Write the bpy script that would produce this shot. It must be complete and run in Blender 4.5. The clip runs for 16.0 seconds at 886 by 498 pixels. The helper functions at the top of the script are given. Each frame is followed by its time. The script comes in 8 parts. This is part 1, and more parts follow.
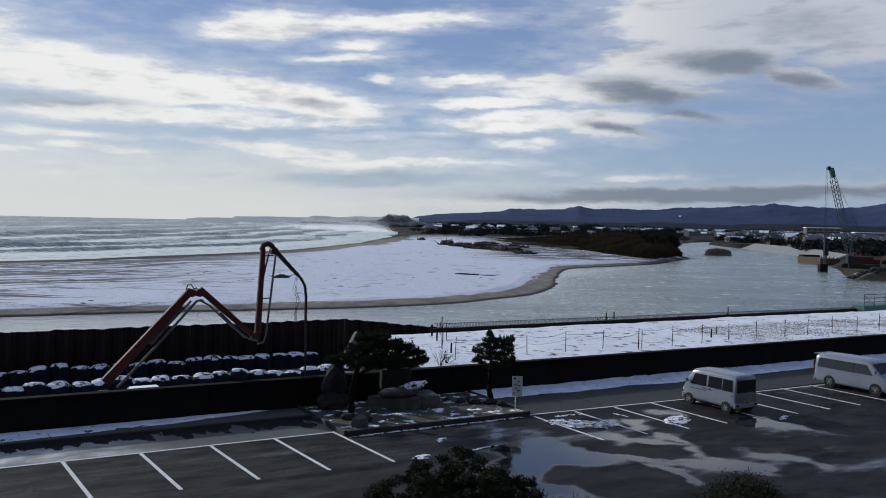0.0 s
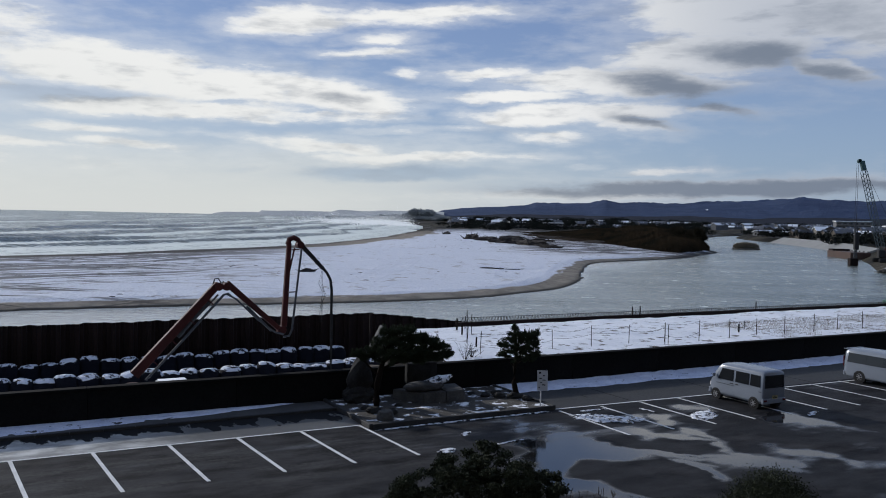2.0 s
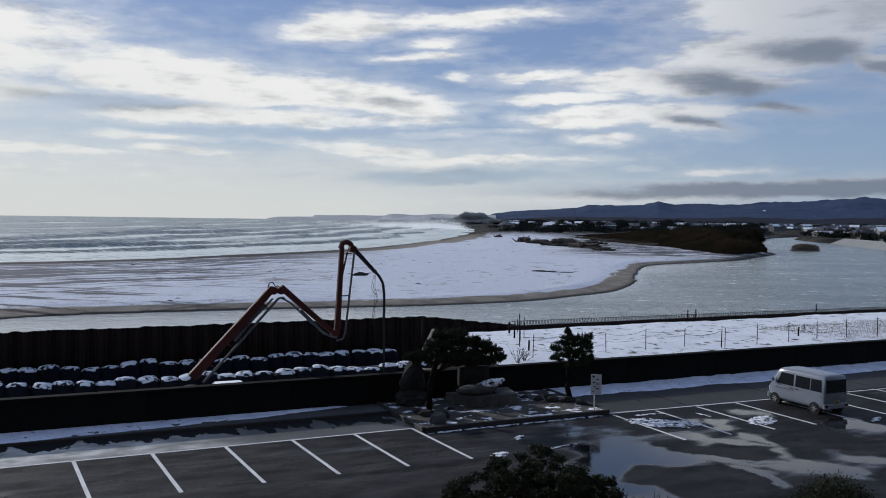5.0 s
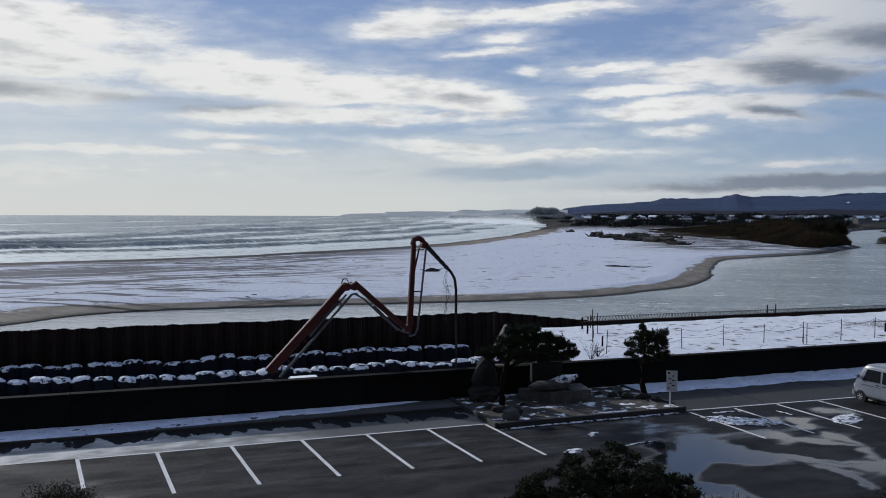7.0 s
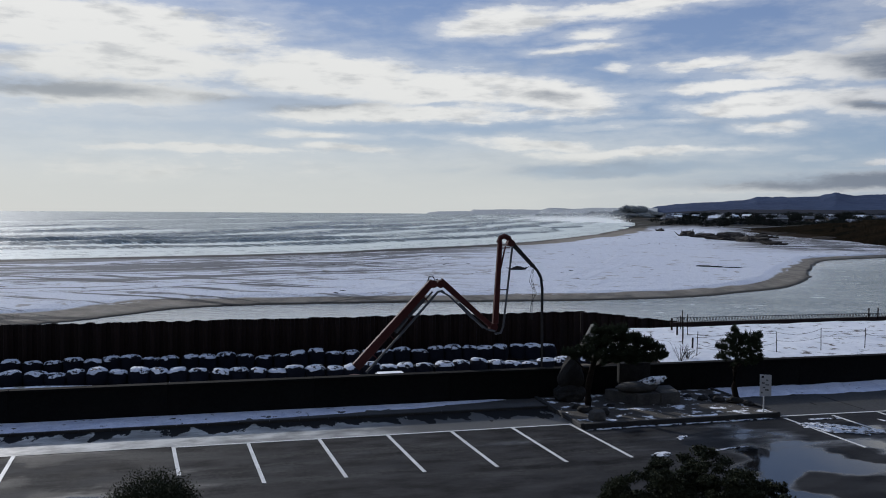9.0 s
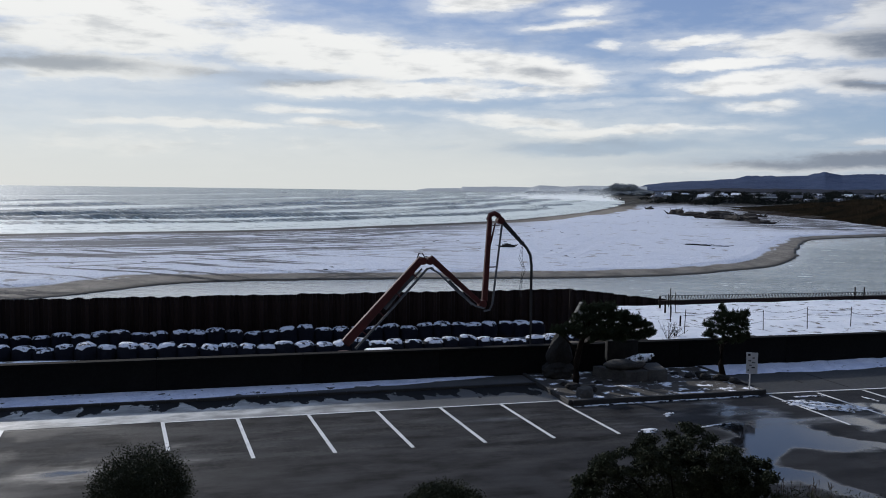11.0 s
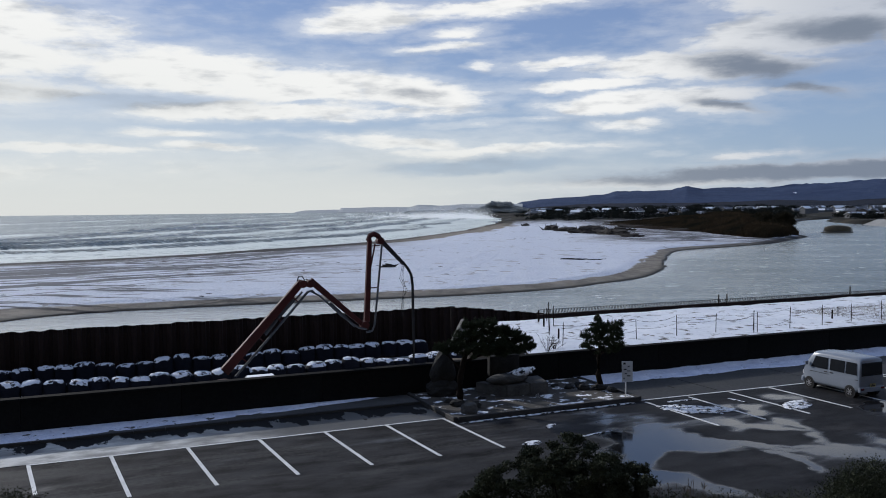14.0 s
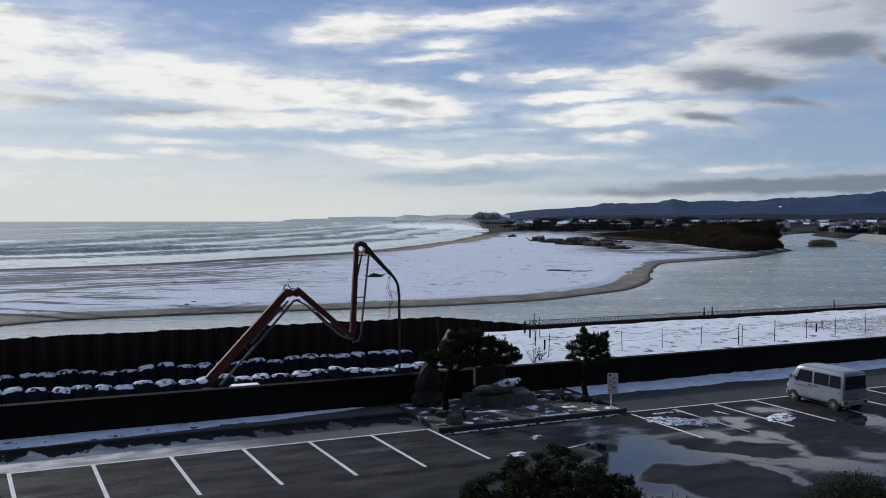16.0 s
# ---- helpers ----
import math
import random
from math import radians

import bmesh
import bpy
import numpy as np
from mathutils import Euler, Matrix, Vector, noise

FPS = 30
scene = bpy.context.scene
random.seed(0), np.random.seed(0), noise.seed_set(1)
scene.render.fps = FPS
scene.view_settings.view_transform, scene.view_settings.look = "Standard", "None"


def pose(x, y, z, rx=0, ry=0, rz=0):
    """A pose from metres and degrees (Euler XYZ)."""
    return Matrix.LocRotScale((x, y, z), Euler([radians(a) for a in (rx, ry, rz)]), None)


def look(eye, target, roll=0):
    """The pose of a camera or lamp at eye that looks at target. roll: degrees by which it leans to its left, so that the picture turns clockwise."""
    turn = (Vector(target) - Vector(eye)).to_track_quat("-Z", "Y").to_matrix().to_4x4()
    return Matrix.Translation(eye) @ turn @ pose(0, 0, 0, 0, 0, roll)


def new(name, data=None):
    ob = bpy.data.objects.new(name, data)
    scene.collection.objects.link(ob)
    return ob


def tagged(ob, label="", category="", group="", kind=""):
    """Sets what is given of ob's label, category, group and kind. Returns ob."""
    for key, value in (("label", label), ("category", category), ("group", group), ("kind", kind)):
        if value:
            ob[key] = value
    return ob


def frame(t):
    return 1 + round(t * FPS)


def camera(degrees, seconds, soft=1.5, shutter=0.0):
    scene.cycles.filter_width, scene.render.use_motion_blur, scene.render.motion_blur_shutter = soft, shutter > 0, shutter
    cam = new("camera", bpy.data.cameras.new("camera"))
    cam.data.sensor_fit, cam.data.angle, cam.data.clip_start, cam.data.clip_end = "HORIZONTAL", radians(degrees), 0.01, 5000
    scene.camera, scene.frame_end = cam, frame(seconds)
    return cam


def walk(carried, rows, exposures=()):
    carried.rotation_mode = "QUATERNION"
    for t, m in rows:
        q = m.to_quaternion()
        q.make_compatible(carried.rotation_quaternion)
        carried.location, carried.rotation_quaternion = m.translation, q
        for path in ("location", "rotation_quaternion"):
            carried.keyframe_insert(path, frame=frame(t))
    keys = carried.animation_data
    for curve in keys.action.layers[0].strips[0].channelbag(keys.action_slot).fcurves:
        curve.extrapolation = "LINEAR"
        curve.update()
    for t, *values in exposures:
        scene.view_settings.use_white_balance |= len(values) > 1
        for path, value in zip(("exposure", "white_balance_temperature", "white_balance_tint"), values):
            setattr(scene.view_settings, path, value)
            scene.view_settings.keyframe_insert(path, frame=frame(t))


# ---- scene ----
cam = camera(54.0, 16.0, soft=1.0)
EYE_Z = 8.6
ROWS = [
    (0.0, 88.287, -1.269, 0.038), (0.5, 88.162, -1.343, 0.204), (1.0, 88.037, -1.324, 0.643),
    (1.5, 87.928, -1.255, 1.074), (2.0, 87.859, -1.210, 1.689), (2.5, 87.930, -1.163, 2.365),
    (3.0, 87.851, -1.173, 3.066), (3.8, 87.897, -1.085, 3.864), (4.7, 88.000, -0.848, 4.747),
    (5.5, 88.035, -0.652, 5.816), (6.0, 87.864, -0.539, 6.827), (6.5, 87.709, -0.361, 8.047),
    (7.0, 87.699, -0.169, 9.775), (7.5, 87.541, -0.123, 11.126), (8.0, 87.533, -0.162, 12.157),
    (8.5, 87.721, -0.278, 13.114), (9.0, 87.534, -0.395, 15.464), (9.2, 87.386, -0.375, 16.657),
    (9.7, 87.065, -0.492, 18.192), (10.2, 86.644, -0.648, 17.968), (10.8, 86.140, -0.769, 15.871),
    (11.3, 85.834, -0.715, 13.008), (11.5, 85.746, -0.653, 11.710), (12.0, 86.252, -0.319, 8.802),
    (12.5, 86.728, 0.127, 7.659), (13.0, 87.120, 0.527, 6.978), (13.5, 87.316, 0.650, 6.846),
    (14.0, 87.376, 0.586, 6.841), (14.5, 87.483, 0.515, 6.331), (15.0, 87.430, 0.256, 5.771),
    (15.5, 87.704, -0.001, 5.820), (16.0, 88.046, -0.002, 6.006),
]
walk(cam, [(t, pose(0, 0, EYE_Z, rx, ry, rz)) for t, rx, ry, rz in ROWS], [(0.0, -0.27, 6200.0, 10.8), (6.0, -0.32, 6200.0, 10.8), (9.0, -0.38, 6200.0, 10.8), (12.0, -0.16, 6200.0, 10.8), (16.0, -0.24, 6200.0, 10.8)])

# ---- light: winter sun ahead on the sea side, broken cloud ----
SUN_AZ, SUN_EL = -54.0, 22.0        # degrees from the y axis to the right, degrees up
sun_from = Vector((math.sin(radians(SUN_AZ)) * math.cos(radians(SUN_EL)),
                   math.cos(radians(SUN_AZ)) * math.cos(radians(SUN_EL)), math.sin(radians(SUN_EL))))
sun_data = bpy.data.lights.new("sun", "SUN")
sun_data.energy, sun_data.angle, sun_data.color = 3.7, radians(0.6), (1.0, 0.96, 0.91)
sun = new("sun", sun_data)
sun.matrix_world = look(sun_from * 100, (0, 0, 0))

world = bpy.data.worlds.new("winter_sky")
scene.world = world
world.use_nodes = True
WT = world.node_tree
WT.nodes.clear()


def wmath(op, a, b=None, c=None, clamp=False):
    n = WT.nodes.new("ShaderNodeMath")
    n.operation, n.use_clamp = op, clamp
    for i, v in enumerate((a, b, c)):
        if v is None:
            continue
        if isinstance(v, (int, float)):
            n.inputs[i].default_value = v
        else:
            WT.links.new(v, n.inputs[i])
    return n.outputs[0]


def wnoise(vec, stretch, scale, detail, rough, offset=0.0):
    m = WT.nodes.new("ShaderNodeMapping")
    m.inputs["Scale"].default_value = stretch
    m.inputs["Location"].default_value = (offset, offset * 0.7, offset * 1.3)
    WT.links.new(vec, m.inputs["Vector"])
    n = WT.nodes.new("ShaderNodeTexNoise")
    n.inputs["Scale"].default_value = scale
    n.inputs["Detail"].default_value = detail
    n.inputs["Roughness"].default_value = rough
    WT.links.new(m.outputs[0], n.inputs["Vector"])
    return n.outputs["Fac"]


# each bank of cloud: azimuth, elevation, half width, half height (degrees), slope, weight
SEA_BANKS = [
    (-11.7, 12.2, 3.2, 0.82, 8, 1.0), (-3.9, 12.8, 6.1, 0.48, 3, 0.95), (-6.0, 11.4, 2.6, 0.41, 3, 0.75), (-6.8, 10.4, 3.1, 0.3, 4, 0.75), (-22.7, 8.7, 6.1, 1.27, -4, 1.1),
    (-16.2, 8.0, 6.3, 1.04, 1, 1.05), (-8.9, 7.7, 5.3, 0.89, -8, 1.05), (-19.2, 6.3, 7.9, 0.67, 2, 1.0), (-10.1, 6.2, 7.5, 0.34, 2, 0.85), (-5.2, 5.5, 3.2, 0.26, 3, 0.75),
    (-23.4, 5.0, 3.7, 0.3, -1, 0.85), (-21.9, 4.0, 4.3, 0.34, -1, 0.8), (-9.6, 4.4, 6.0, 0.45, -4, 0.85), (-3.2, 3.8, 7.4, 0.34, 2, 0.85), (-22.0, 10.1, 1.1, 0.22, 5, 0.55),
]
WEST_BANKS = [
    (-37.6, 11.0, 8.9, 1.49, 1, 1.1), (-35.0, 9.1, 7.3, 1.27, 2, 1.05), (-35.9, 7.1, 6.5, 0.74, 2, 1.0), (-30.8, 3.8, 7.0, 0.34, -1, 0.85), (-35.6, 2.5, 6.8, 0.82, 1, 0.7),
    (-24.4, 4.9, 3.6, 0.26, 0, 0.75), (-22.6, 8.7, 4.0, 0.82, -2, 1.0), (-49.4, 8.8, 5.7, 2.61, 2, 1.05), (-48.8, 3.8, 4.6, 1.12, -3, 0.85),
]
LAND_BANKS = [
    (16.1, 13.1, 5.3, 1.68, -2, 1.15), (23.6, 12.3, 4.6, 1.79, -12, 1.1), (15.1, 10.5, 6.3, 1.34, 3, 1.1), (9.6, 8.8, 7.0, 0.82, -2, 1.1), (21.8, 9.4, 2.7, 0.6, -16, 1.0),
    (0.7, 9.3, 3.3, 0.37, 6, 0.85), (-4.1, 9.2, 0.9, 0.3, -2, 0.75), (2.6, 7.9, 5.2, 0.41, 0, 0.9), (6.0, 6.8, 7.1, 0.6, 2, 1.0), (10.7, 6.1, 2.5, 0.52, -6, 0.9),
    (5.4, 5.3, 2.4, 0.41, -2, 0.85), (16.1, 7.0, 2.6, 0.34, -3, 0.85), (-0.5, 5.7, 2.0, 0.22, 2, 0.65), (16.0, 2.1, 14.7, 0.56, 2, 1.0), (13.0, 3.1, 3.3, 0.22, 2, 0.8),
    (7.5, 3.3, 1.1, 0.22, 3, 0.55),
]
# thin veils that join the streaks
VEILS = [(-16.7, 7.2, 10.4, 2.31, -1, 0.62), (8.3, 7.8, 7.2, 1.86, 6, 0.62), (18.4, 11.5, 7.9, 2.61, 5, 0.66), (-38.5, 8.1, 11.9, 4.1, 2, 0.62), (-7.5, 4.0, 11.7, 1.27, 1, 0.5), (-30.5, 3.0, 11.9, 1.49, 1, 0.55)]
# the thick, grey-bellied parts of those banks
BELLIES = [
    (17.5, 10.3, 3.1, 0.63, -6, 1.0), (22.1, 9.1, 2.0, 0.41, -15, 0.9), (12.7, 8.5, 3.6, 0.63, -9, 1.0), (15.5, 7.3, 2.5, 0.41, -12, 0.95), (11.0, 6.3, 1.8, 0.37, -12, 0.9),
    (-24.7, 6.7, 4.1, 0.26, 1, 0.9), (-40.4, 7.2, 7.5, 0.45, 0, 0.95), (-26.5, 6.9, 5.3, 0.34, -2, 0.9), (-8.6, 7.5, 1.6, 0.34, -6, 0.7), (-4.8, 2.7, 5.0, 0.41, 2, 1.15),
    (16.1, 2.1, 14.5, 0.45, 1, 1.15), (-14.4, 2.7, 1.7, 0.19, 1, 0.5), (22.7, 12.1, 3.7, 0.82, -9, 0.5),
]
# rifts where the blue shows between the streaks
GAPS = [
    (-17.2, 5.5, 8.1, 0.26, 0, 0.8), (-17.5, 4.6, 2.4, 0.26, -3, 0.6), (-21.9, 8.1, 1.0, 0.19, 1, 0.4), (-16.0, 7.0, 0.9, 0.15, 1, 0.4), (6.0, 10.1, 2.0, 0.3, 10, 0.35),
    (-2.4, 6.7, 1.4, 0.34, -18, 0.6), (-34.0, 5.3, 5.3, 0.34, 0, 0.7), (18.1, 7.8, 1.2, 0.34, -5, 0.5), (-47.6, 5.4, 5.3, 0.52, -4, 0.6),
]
wc = WT.nodes.new("ShaderNodeTexCoord")
direction = wc.outputs["Generated"]
sep = WT.nodes.new("ShaderNodeSeparateXYZ")
WT.links.new(direction, sep.inputs[0])
az = wmath("MULTIPLY", wmath("ARCTAN2", sep.outputs[0], sep.outputs[1]), 180 / math.pi)
el = wmath("MULTIPLY", wmath("ARCSINE", sep.outputs[2]), 180 / math.pi)
warp_a = wnoise(direction, (1, 1, 3.2), 9.0, 5, 0.6, 3.1)
warp_e = wnoise(direction, (1, 1, 3.2), 12.0, 5, 0.6, 7.7)
az_w = wmath("ADD", az, wmath("MULTIPLY", wmath("SUBTRACT", warp_a, 0.5), 4.5))
el_w = wmath("ADD", el, wmath("MULTIPLY", wmath("SUBTRACT", warp_e, 0.5), 1.3))


plane = WT.nodes.new("ShaderNodeCombineXYZ")
WT.links.new(az_w, plane.inputs[0])
WT.links.new(el_w, plane.inputs[1])


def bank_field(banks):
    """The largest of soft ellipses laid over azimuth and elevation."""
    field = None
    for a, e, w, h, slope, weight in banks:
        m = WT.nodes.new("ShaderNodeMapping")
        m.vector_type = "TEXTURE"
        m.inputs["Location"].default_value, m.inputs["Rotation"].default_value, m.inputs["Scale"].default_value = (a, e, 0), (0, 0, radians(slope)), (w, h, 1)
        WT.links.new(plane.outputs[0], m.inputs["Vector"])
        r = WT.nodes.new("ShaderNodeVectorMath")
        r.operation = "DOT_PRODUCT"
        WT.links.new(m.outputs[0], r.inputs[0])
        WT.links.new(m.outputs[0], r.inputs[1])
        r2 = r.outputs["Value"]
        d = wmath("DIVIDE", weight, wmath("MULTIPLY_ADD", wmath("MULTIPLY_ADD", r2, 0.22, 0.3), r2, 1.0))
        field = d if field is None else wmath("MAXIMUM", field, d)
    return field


def ramp(x, lo, hi):
    n = WT.nodes.new("ShaderNodeMapRange")
    n.interpolation_type = "SMOOTHSTEP"
    n.inputs["From Min"].default_value, n.inputs["From Max"].default_value = lo, hi
    WT.links.new(x, n.inputs["Value"])
    return n.outputs[0]


streaks = wnoise(direction, (1, 1, 6.0), 12.0, 8, 0.58, 1.0)
puffs = wnoise(direction, (1, 1, 3.0), 26.0, 8, 0.6, 5.0)
ragged = wmath("ADD", wmath("MULTIPLY", wmath("SUBTRACT", streaks, 0.5), 0.66), wmath("MULTIPLY", wmath("SUBTRACT", puffs, 0.5), 0.62))
# beyond the banks seen here the same broken cloud covers the rest of the sky
wide = wnoise(direction, (1, 1, 2.6), 3.2, 8, 0.6, 11.0)
rest = wmath("MULTIPLY", ramp(el, 14.5, 18.0), ramp(wmath("SUBTRACT", wide, wmath("MULTIPLY", ramp(el, 24.0, 40.0), 0.16)), 0.40, 0.58))
behind = wmath("MULTIPLY", ramp(wmath("ABSOLUTE", az), 48.0, 60.0), ramp(wide, 0.54, 0.7))
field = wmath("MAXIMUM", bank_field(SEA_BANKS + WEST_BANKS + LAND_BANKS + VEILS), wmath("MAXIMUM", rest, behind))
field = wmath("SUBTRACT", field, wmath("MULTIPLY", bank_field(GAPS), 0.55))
cover = ramp(wmath("ADD", field, ragged), 0.34, 0.86)
thin = wmath("MULTIPLY", ramp(wmath("ADD", field, ragged), 0.05, 0.6), 0.34)
cover = wmath("MAXIMUM", cover, thin)
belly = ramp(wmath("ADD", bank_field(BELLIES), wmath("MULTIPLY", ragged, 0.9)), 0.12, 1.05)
belly = wmath("MAXIMUM", belly, wmath("MULTIPLY", ramp(wnoise(direction, (1, 1, 4.5), 17.0, 6, 0.55, 9.0), 0.48, 0.72), 0.42))

sky = WT.nodes.new("ShaderNodeTexSky")
sky.sky_type = "NISHITA"
sky.sun_disc = False
sky.sun_elevation, sky.sun_rotation = radians(SUN_EL), radians(SUN_AZ)
sky.air_density, sky.dust_density, sky.ozone_density = 1.0, 0.35, 4.0
sky_bg = WT.nodes.new("ShaderNodeBackground")
sky_bg.inputs["Strength"].default_value = 0.085
tone = WT.nodes.new("ShaderNodeMix")
tone.data_type, tone.blend_type = "RGBA", "MULTIPLY"
tone.inputs[0].default_value = 1.0
tone.inputs[7].default_value = (0.9, 0.93, 1.04, 1)
WT.links.new(sky.outputs[0], tone.inputs[6])
veil_col = WT.nodes.new("ShaderNodeMix")        # thin high vapour that pales the blue
veil_col.data_type = "RGBA"
WT.links.new(ramp(el, 3.0, 13.0), veil_col.inputs[0])
veil_col.inputs[6].default_value, veil_col.inputs[7].default_value = (5.0, 6.4, 8.6, 1), (3.7, 4.9, 7.7, 1)
veil = WT.nodes.new("ShaderNodeMix")
veil.data_type = "RGBA"
veil.inputs[0].default_value = 0.6
WT.links.new(tone.outputs[2], veil.inputs[6])
WT.links.new(veil_col.outputs[2], veil.inputs[7])
WT.links.new(veil.outputs[2], sky_bg.inputs["Color"])
cloud_col = WT.nodes.new("ShaderNodeMix")
cloud_col.data_type = "RGBA"
lit_col = WT.nodes.new("ShaderNodeMix")          # clouds far from the sun are dimmer
lit_col.data_type = "RGBA"
WT.links.new(ramp(az, 2.0, 20.0), lit_col.inputs[0])
lit_col.inputs[6].default_value, lit_col.inputs[7].default_value = (1.08, 1.06, 1.0, 1), (0.62, 0.65, 0.70, 1)
WT.links.new(lit_col.outputs[2], cloud_col.inputs[6])
cloud_col.inputs[7].default_value = (0.24, 0.28, 0.345, 1)
WT.links.new(belly, cloud_col.inputs[0])
cloud_bg = WT.nodes.new("ShaderNodeBackground")
cloud_bg.inputs["Strength"].default_value = 1.0
WT.links.new(cloud_col.outputs[2], cloud_bg.inputs["Color"])
mix_sky = WT.nodes.new("ShaderNodeMixShader")
WT.links.new(cover, mix_sky.inputs[0])
WT.links.new(sky_bg.outputs[0], mix_sky.inputs[1])
WT.links.new(cloud_bg.outputs[0], mix_sky.inputs[2])
# bright vapour low over the horizon
haze_bg = WT.nodes.new("ShaderNodeBackground")
haze_bg.inputs["Color"].default_value = (0.85, 0.855, 0.79, 1)
low_haze = wmath("MULTIPLY", ramp(wmath("MULTIPLY", el, -1.0), -7.5, -0.5), wmath("MULTIPLY", ramp(wmath("MULTIPLY", az, -1.0), -20.0, 14.0), 0.88))
sun_haze = wmath("MULTIPLY", ramp(wmath("MULTIPLY", el, -1.0), -15.0, -2.0), wmath("MULTIPLY", ramp(wmath("MULTIPLY", az, -1.0), -4.0, 36.0), 0.55))
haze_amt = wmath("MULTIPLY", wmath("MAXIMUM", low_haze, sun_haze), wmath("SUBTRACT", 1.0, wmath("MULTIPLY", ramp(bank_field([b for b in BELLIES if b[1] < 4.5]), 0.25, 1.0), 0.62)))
mix_haze = WT.nodes.new("ShaderNodeMixShader")
WT.links.new(haze_amt, mix_haze.inputs[0])
WT.links.new(mix_sky.outputs[0], mix_haze.inputs[1])
WT.links.new(haze_bg.outputs[0], mix_haze.inputs[2])
w_out = WT.nodes.new("ShaderNodeOutputWorld")
WT.links.new(mix_haze.outputs[0], w_out.inputs["Surface"])

# ---- materials ----
def surface(name, low, high, scale=1.0, rough=0.8, fine=14.0, bump=0.3, depth=0.02, metal=0.0, rough_to=None,
            patch=None, patch_at=(0.55, 0.62), patch_scale=0.4, patch_rough=None, spec=0.5, random_tint=0.0, coords="object"):
    """Two scales of colour variation, a fine relief, and if wanted patches of a third colour."""
    m = bpy.data.materials.new(name)
    m.use_nodes = True
    t = m.node_tree
    p = t.nodes["Principled BSDF"]
    p.inputs["Metallic"].default_value = metal
    p.inputs["Specular IOR Level"].default_value = spec
    if coords == "object":
        vec = t.nodes.new("ShaderNodeTexCoord").outputs["Object"]
    else:
        vec = t.nodes.new("ShaderNodeNewGeometry").outputs["Position"]

    def tex(sc, det=5.0, ro=0.6):
        n = t.nodes.new("ShaderNodeTexNoise")
        n.inputs["Scale"].default_value, n.inputs["Detail"].default_value, n.inputs["Roughness"].default_value = sc, det, ro
        t.links.new(vec, n.inputs["Vector"])
        return n.outputs["Fac"]

    def span(x, lo, hi, to_lo=0.0, to_hi=1.0):
        n = t.nodes.new("ShaderNodeMapRange")
        n.inputs[1].default_value, n.inputs[2].default_value = lo, hi
        n.inputs[3].default_value, n.inputs[4].default_value = to_lo, to_hi
        t.links.new(x, n.inputs[0])
        return n.outputs[0]

    def mixc(f, a, b):
        n = t.nodes.new("ShaderNodeMix")
        n.data_type = "RGBA"
        t.links.new(f, n.inputs[0])
        for i, c in ((6, a), (7, b)):
            if isinstance(c, tuple):
                n.inputs[i].default_value = (*c, 1)
            else:
                t.links.new(c, n.inputs[i])
        return n.outputs[2]

    big, small = tex(scale), tex(fine, 8.0, 0.65)
    mid = t.nodes.new("ShaderNodeMath")
    mid.operation = "MULTIPLY_ADD"
    t.links.new(small, mid.inputs[0])
    mid.inputs[1].default_value = 0.45
    half = t.nodes.new("ShaderNodeMath")
    half.operation = "MULTIPLY"
    t.links.new(big, half.inputs[0])
    half.inputs[1].default_value = 0.55
    t.links.new(half.outputs[0], mid.inputs[2])
    f = span(mid.outputs[0], 0.34, 0.66)
    if random_tint:
        info = t.nodes.new("ShaderNodeObjectInfo")
        add = t.nodes.new("ShaderNodeMath")
        add.operation = "MULTIPLY_ADD"
        add.use_clamp = True
        t.links.new(info.outputs["Random"], add.inputs[0])
        add.inputs[1].default_value = random_tint
        t.links.new(f, add.inputs[2])
        f = add.outputs[0]
    col = mixc(f, low, high)
    r = span(small, 0.3, 0.7, rough if rough_to is None else rough_to, rough)
    if patch:
        pf = span(tex(patch_scale, 9.0, 0.6), patch_at[0], patch_at[1])
        col = mixc(pf, col, patch)
        if patch_rough is not None:
            rm = t.nodes.new("ShaderNodeMix")
            t.links.new(pf, rm.inputs[0])
            t.links.new(r, rm.inputs[2])
            rm.inputs[3].default_value = patch_rough
            r = rm.outputs[0]
    t.links.new(col, p.inputs["Base Color"])
    t.links.new(r, p.inputs["Roughness"])
    if bump:
        b = t.nodes.new("ShaderNodeBump")
        b.inputs["Strength"].default_value, b.inputs["Distance"].default_value = bump, depth
        t.links.new(small, b.inputs["Height"])
        t.links.new(b.outputs[0], p.inputs["Normal"])
    return m


SNOW = surface("snow", (0.78, 0.81, 0.86), (0.9, 0.91, 0.93), 0.7, 0.75, 9.0, 0.5, 0.03, spec=0.3)
SNOW_THIN = surface("thin_snow", (0.7, 0.73, 0.78), (0.88, 0.9, 0.92), 0.9, 0.75, 11.0, 0.6, 0.03, spec=0.3,
                    patch=(0.22, 0.19, 0.14), patch_at=(0.6, 0.66), patch_scale=1.1)
# the piles' shade is greyed into this snow; dark patches are bare bag
SNOW_BAG = surface("shade_greyed_snow_on_bags", (0.5, 0.53, 0.6), (0.74, 0.77, 0.82), 1.5, 0.8, 9.0, 0.7, 0.03, spec=0.25,
                   patch=(0.010, 0.011, 0.016), patch_at=(0.535, 0.575), patch_scale=3.2, coords="world")
SNOW_LACE = surface("melting_snow", (0.6, 0.63, 0.68), (0.85, 0.87, 0.9), 2.0, 0.6, 9.0, 0.8, 0.03, spec=0.3,
                    patch=(0.02, 0.02, 0.022), patch_at=(0.5, 0.56), patch_scale=3.2, patch_rough=0.2)
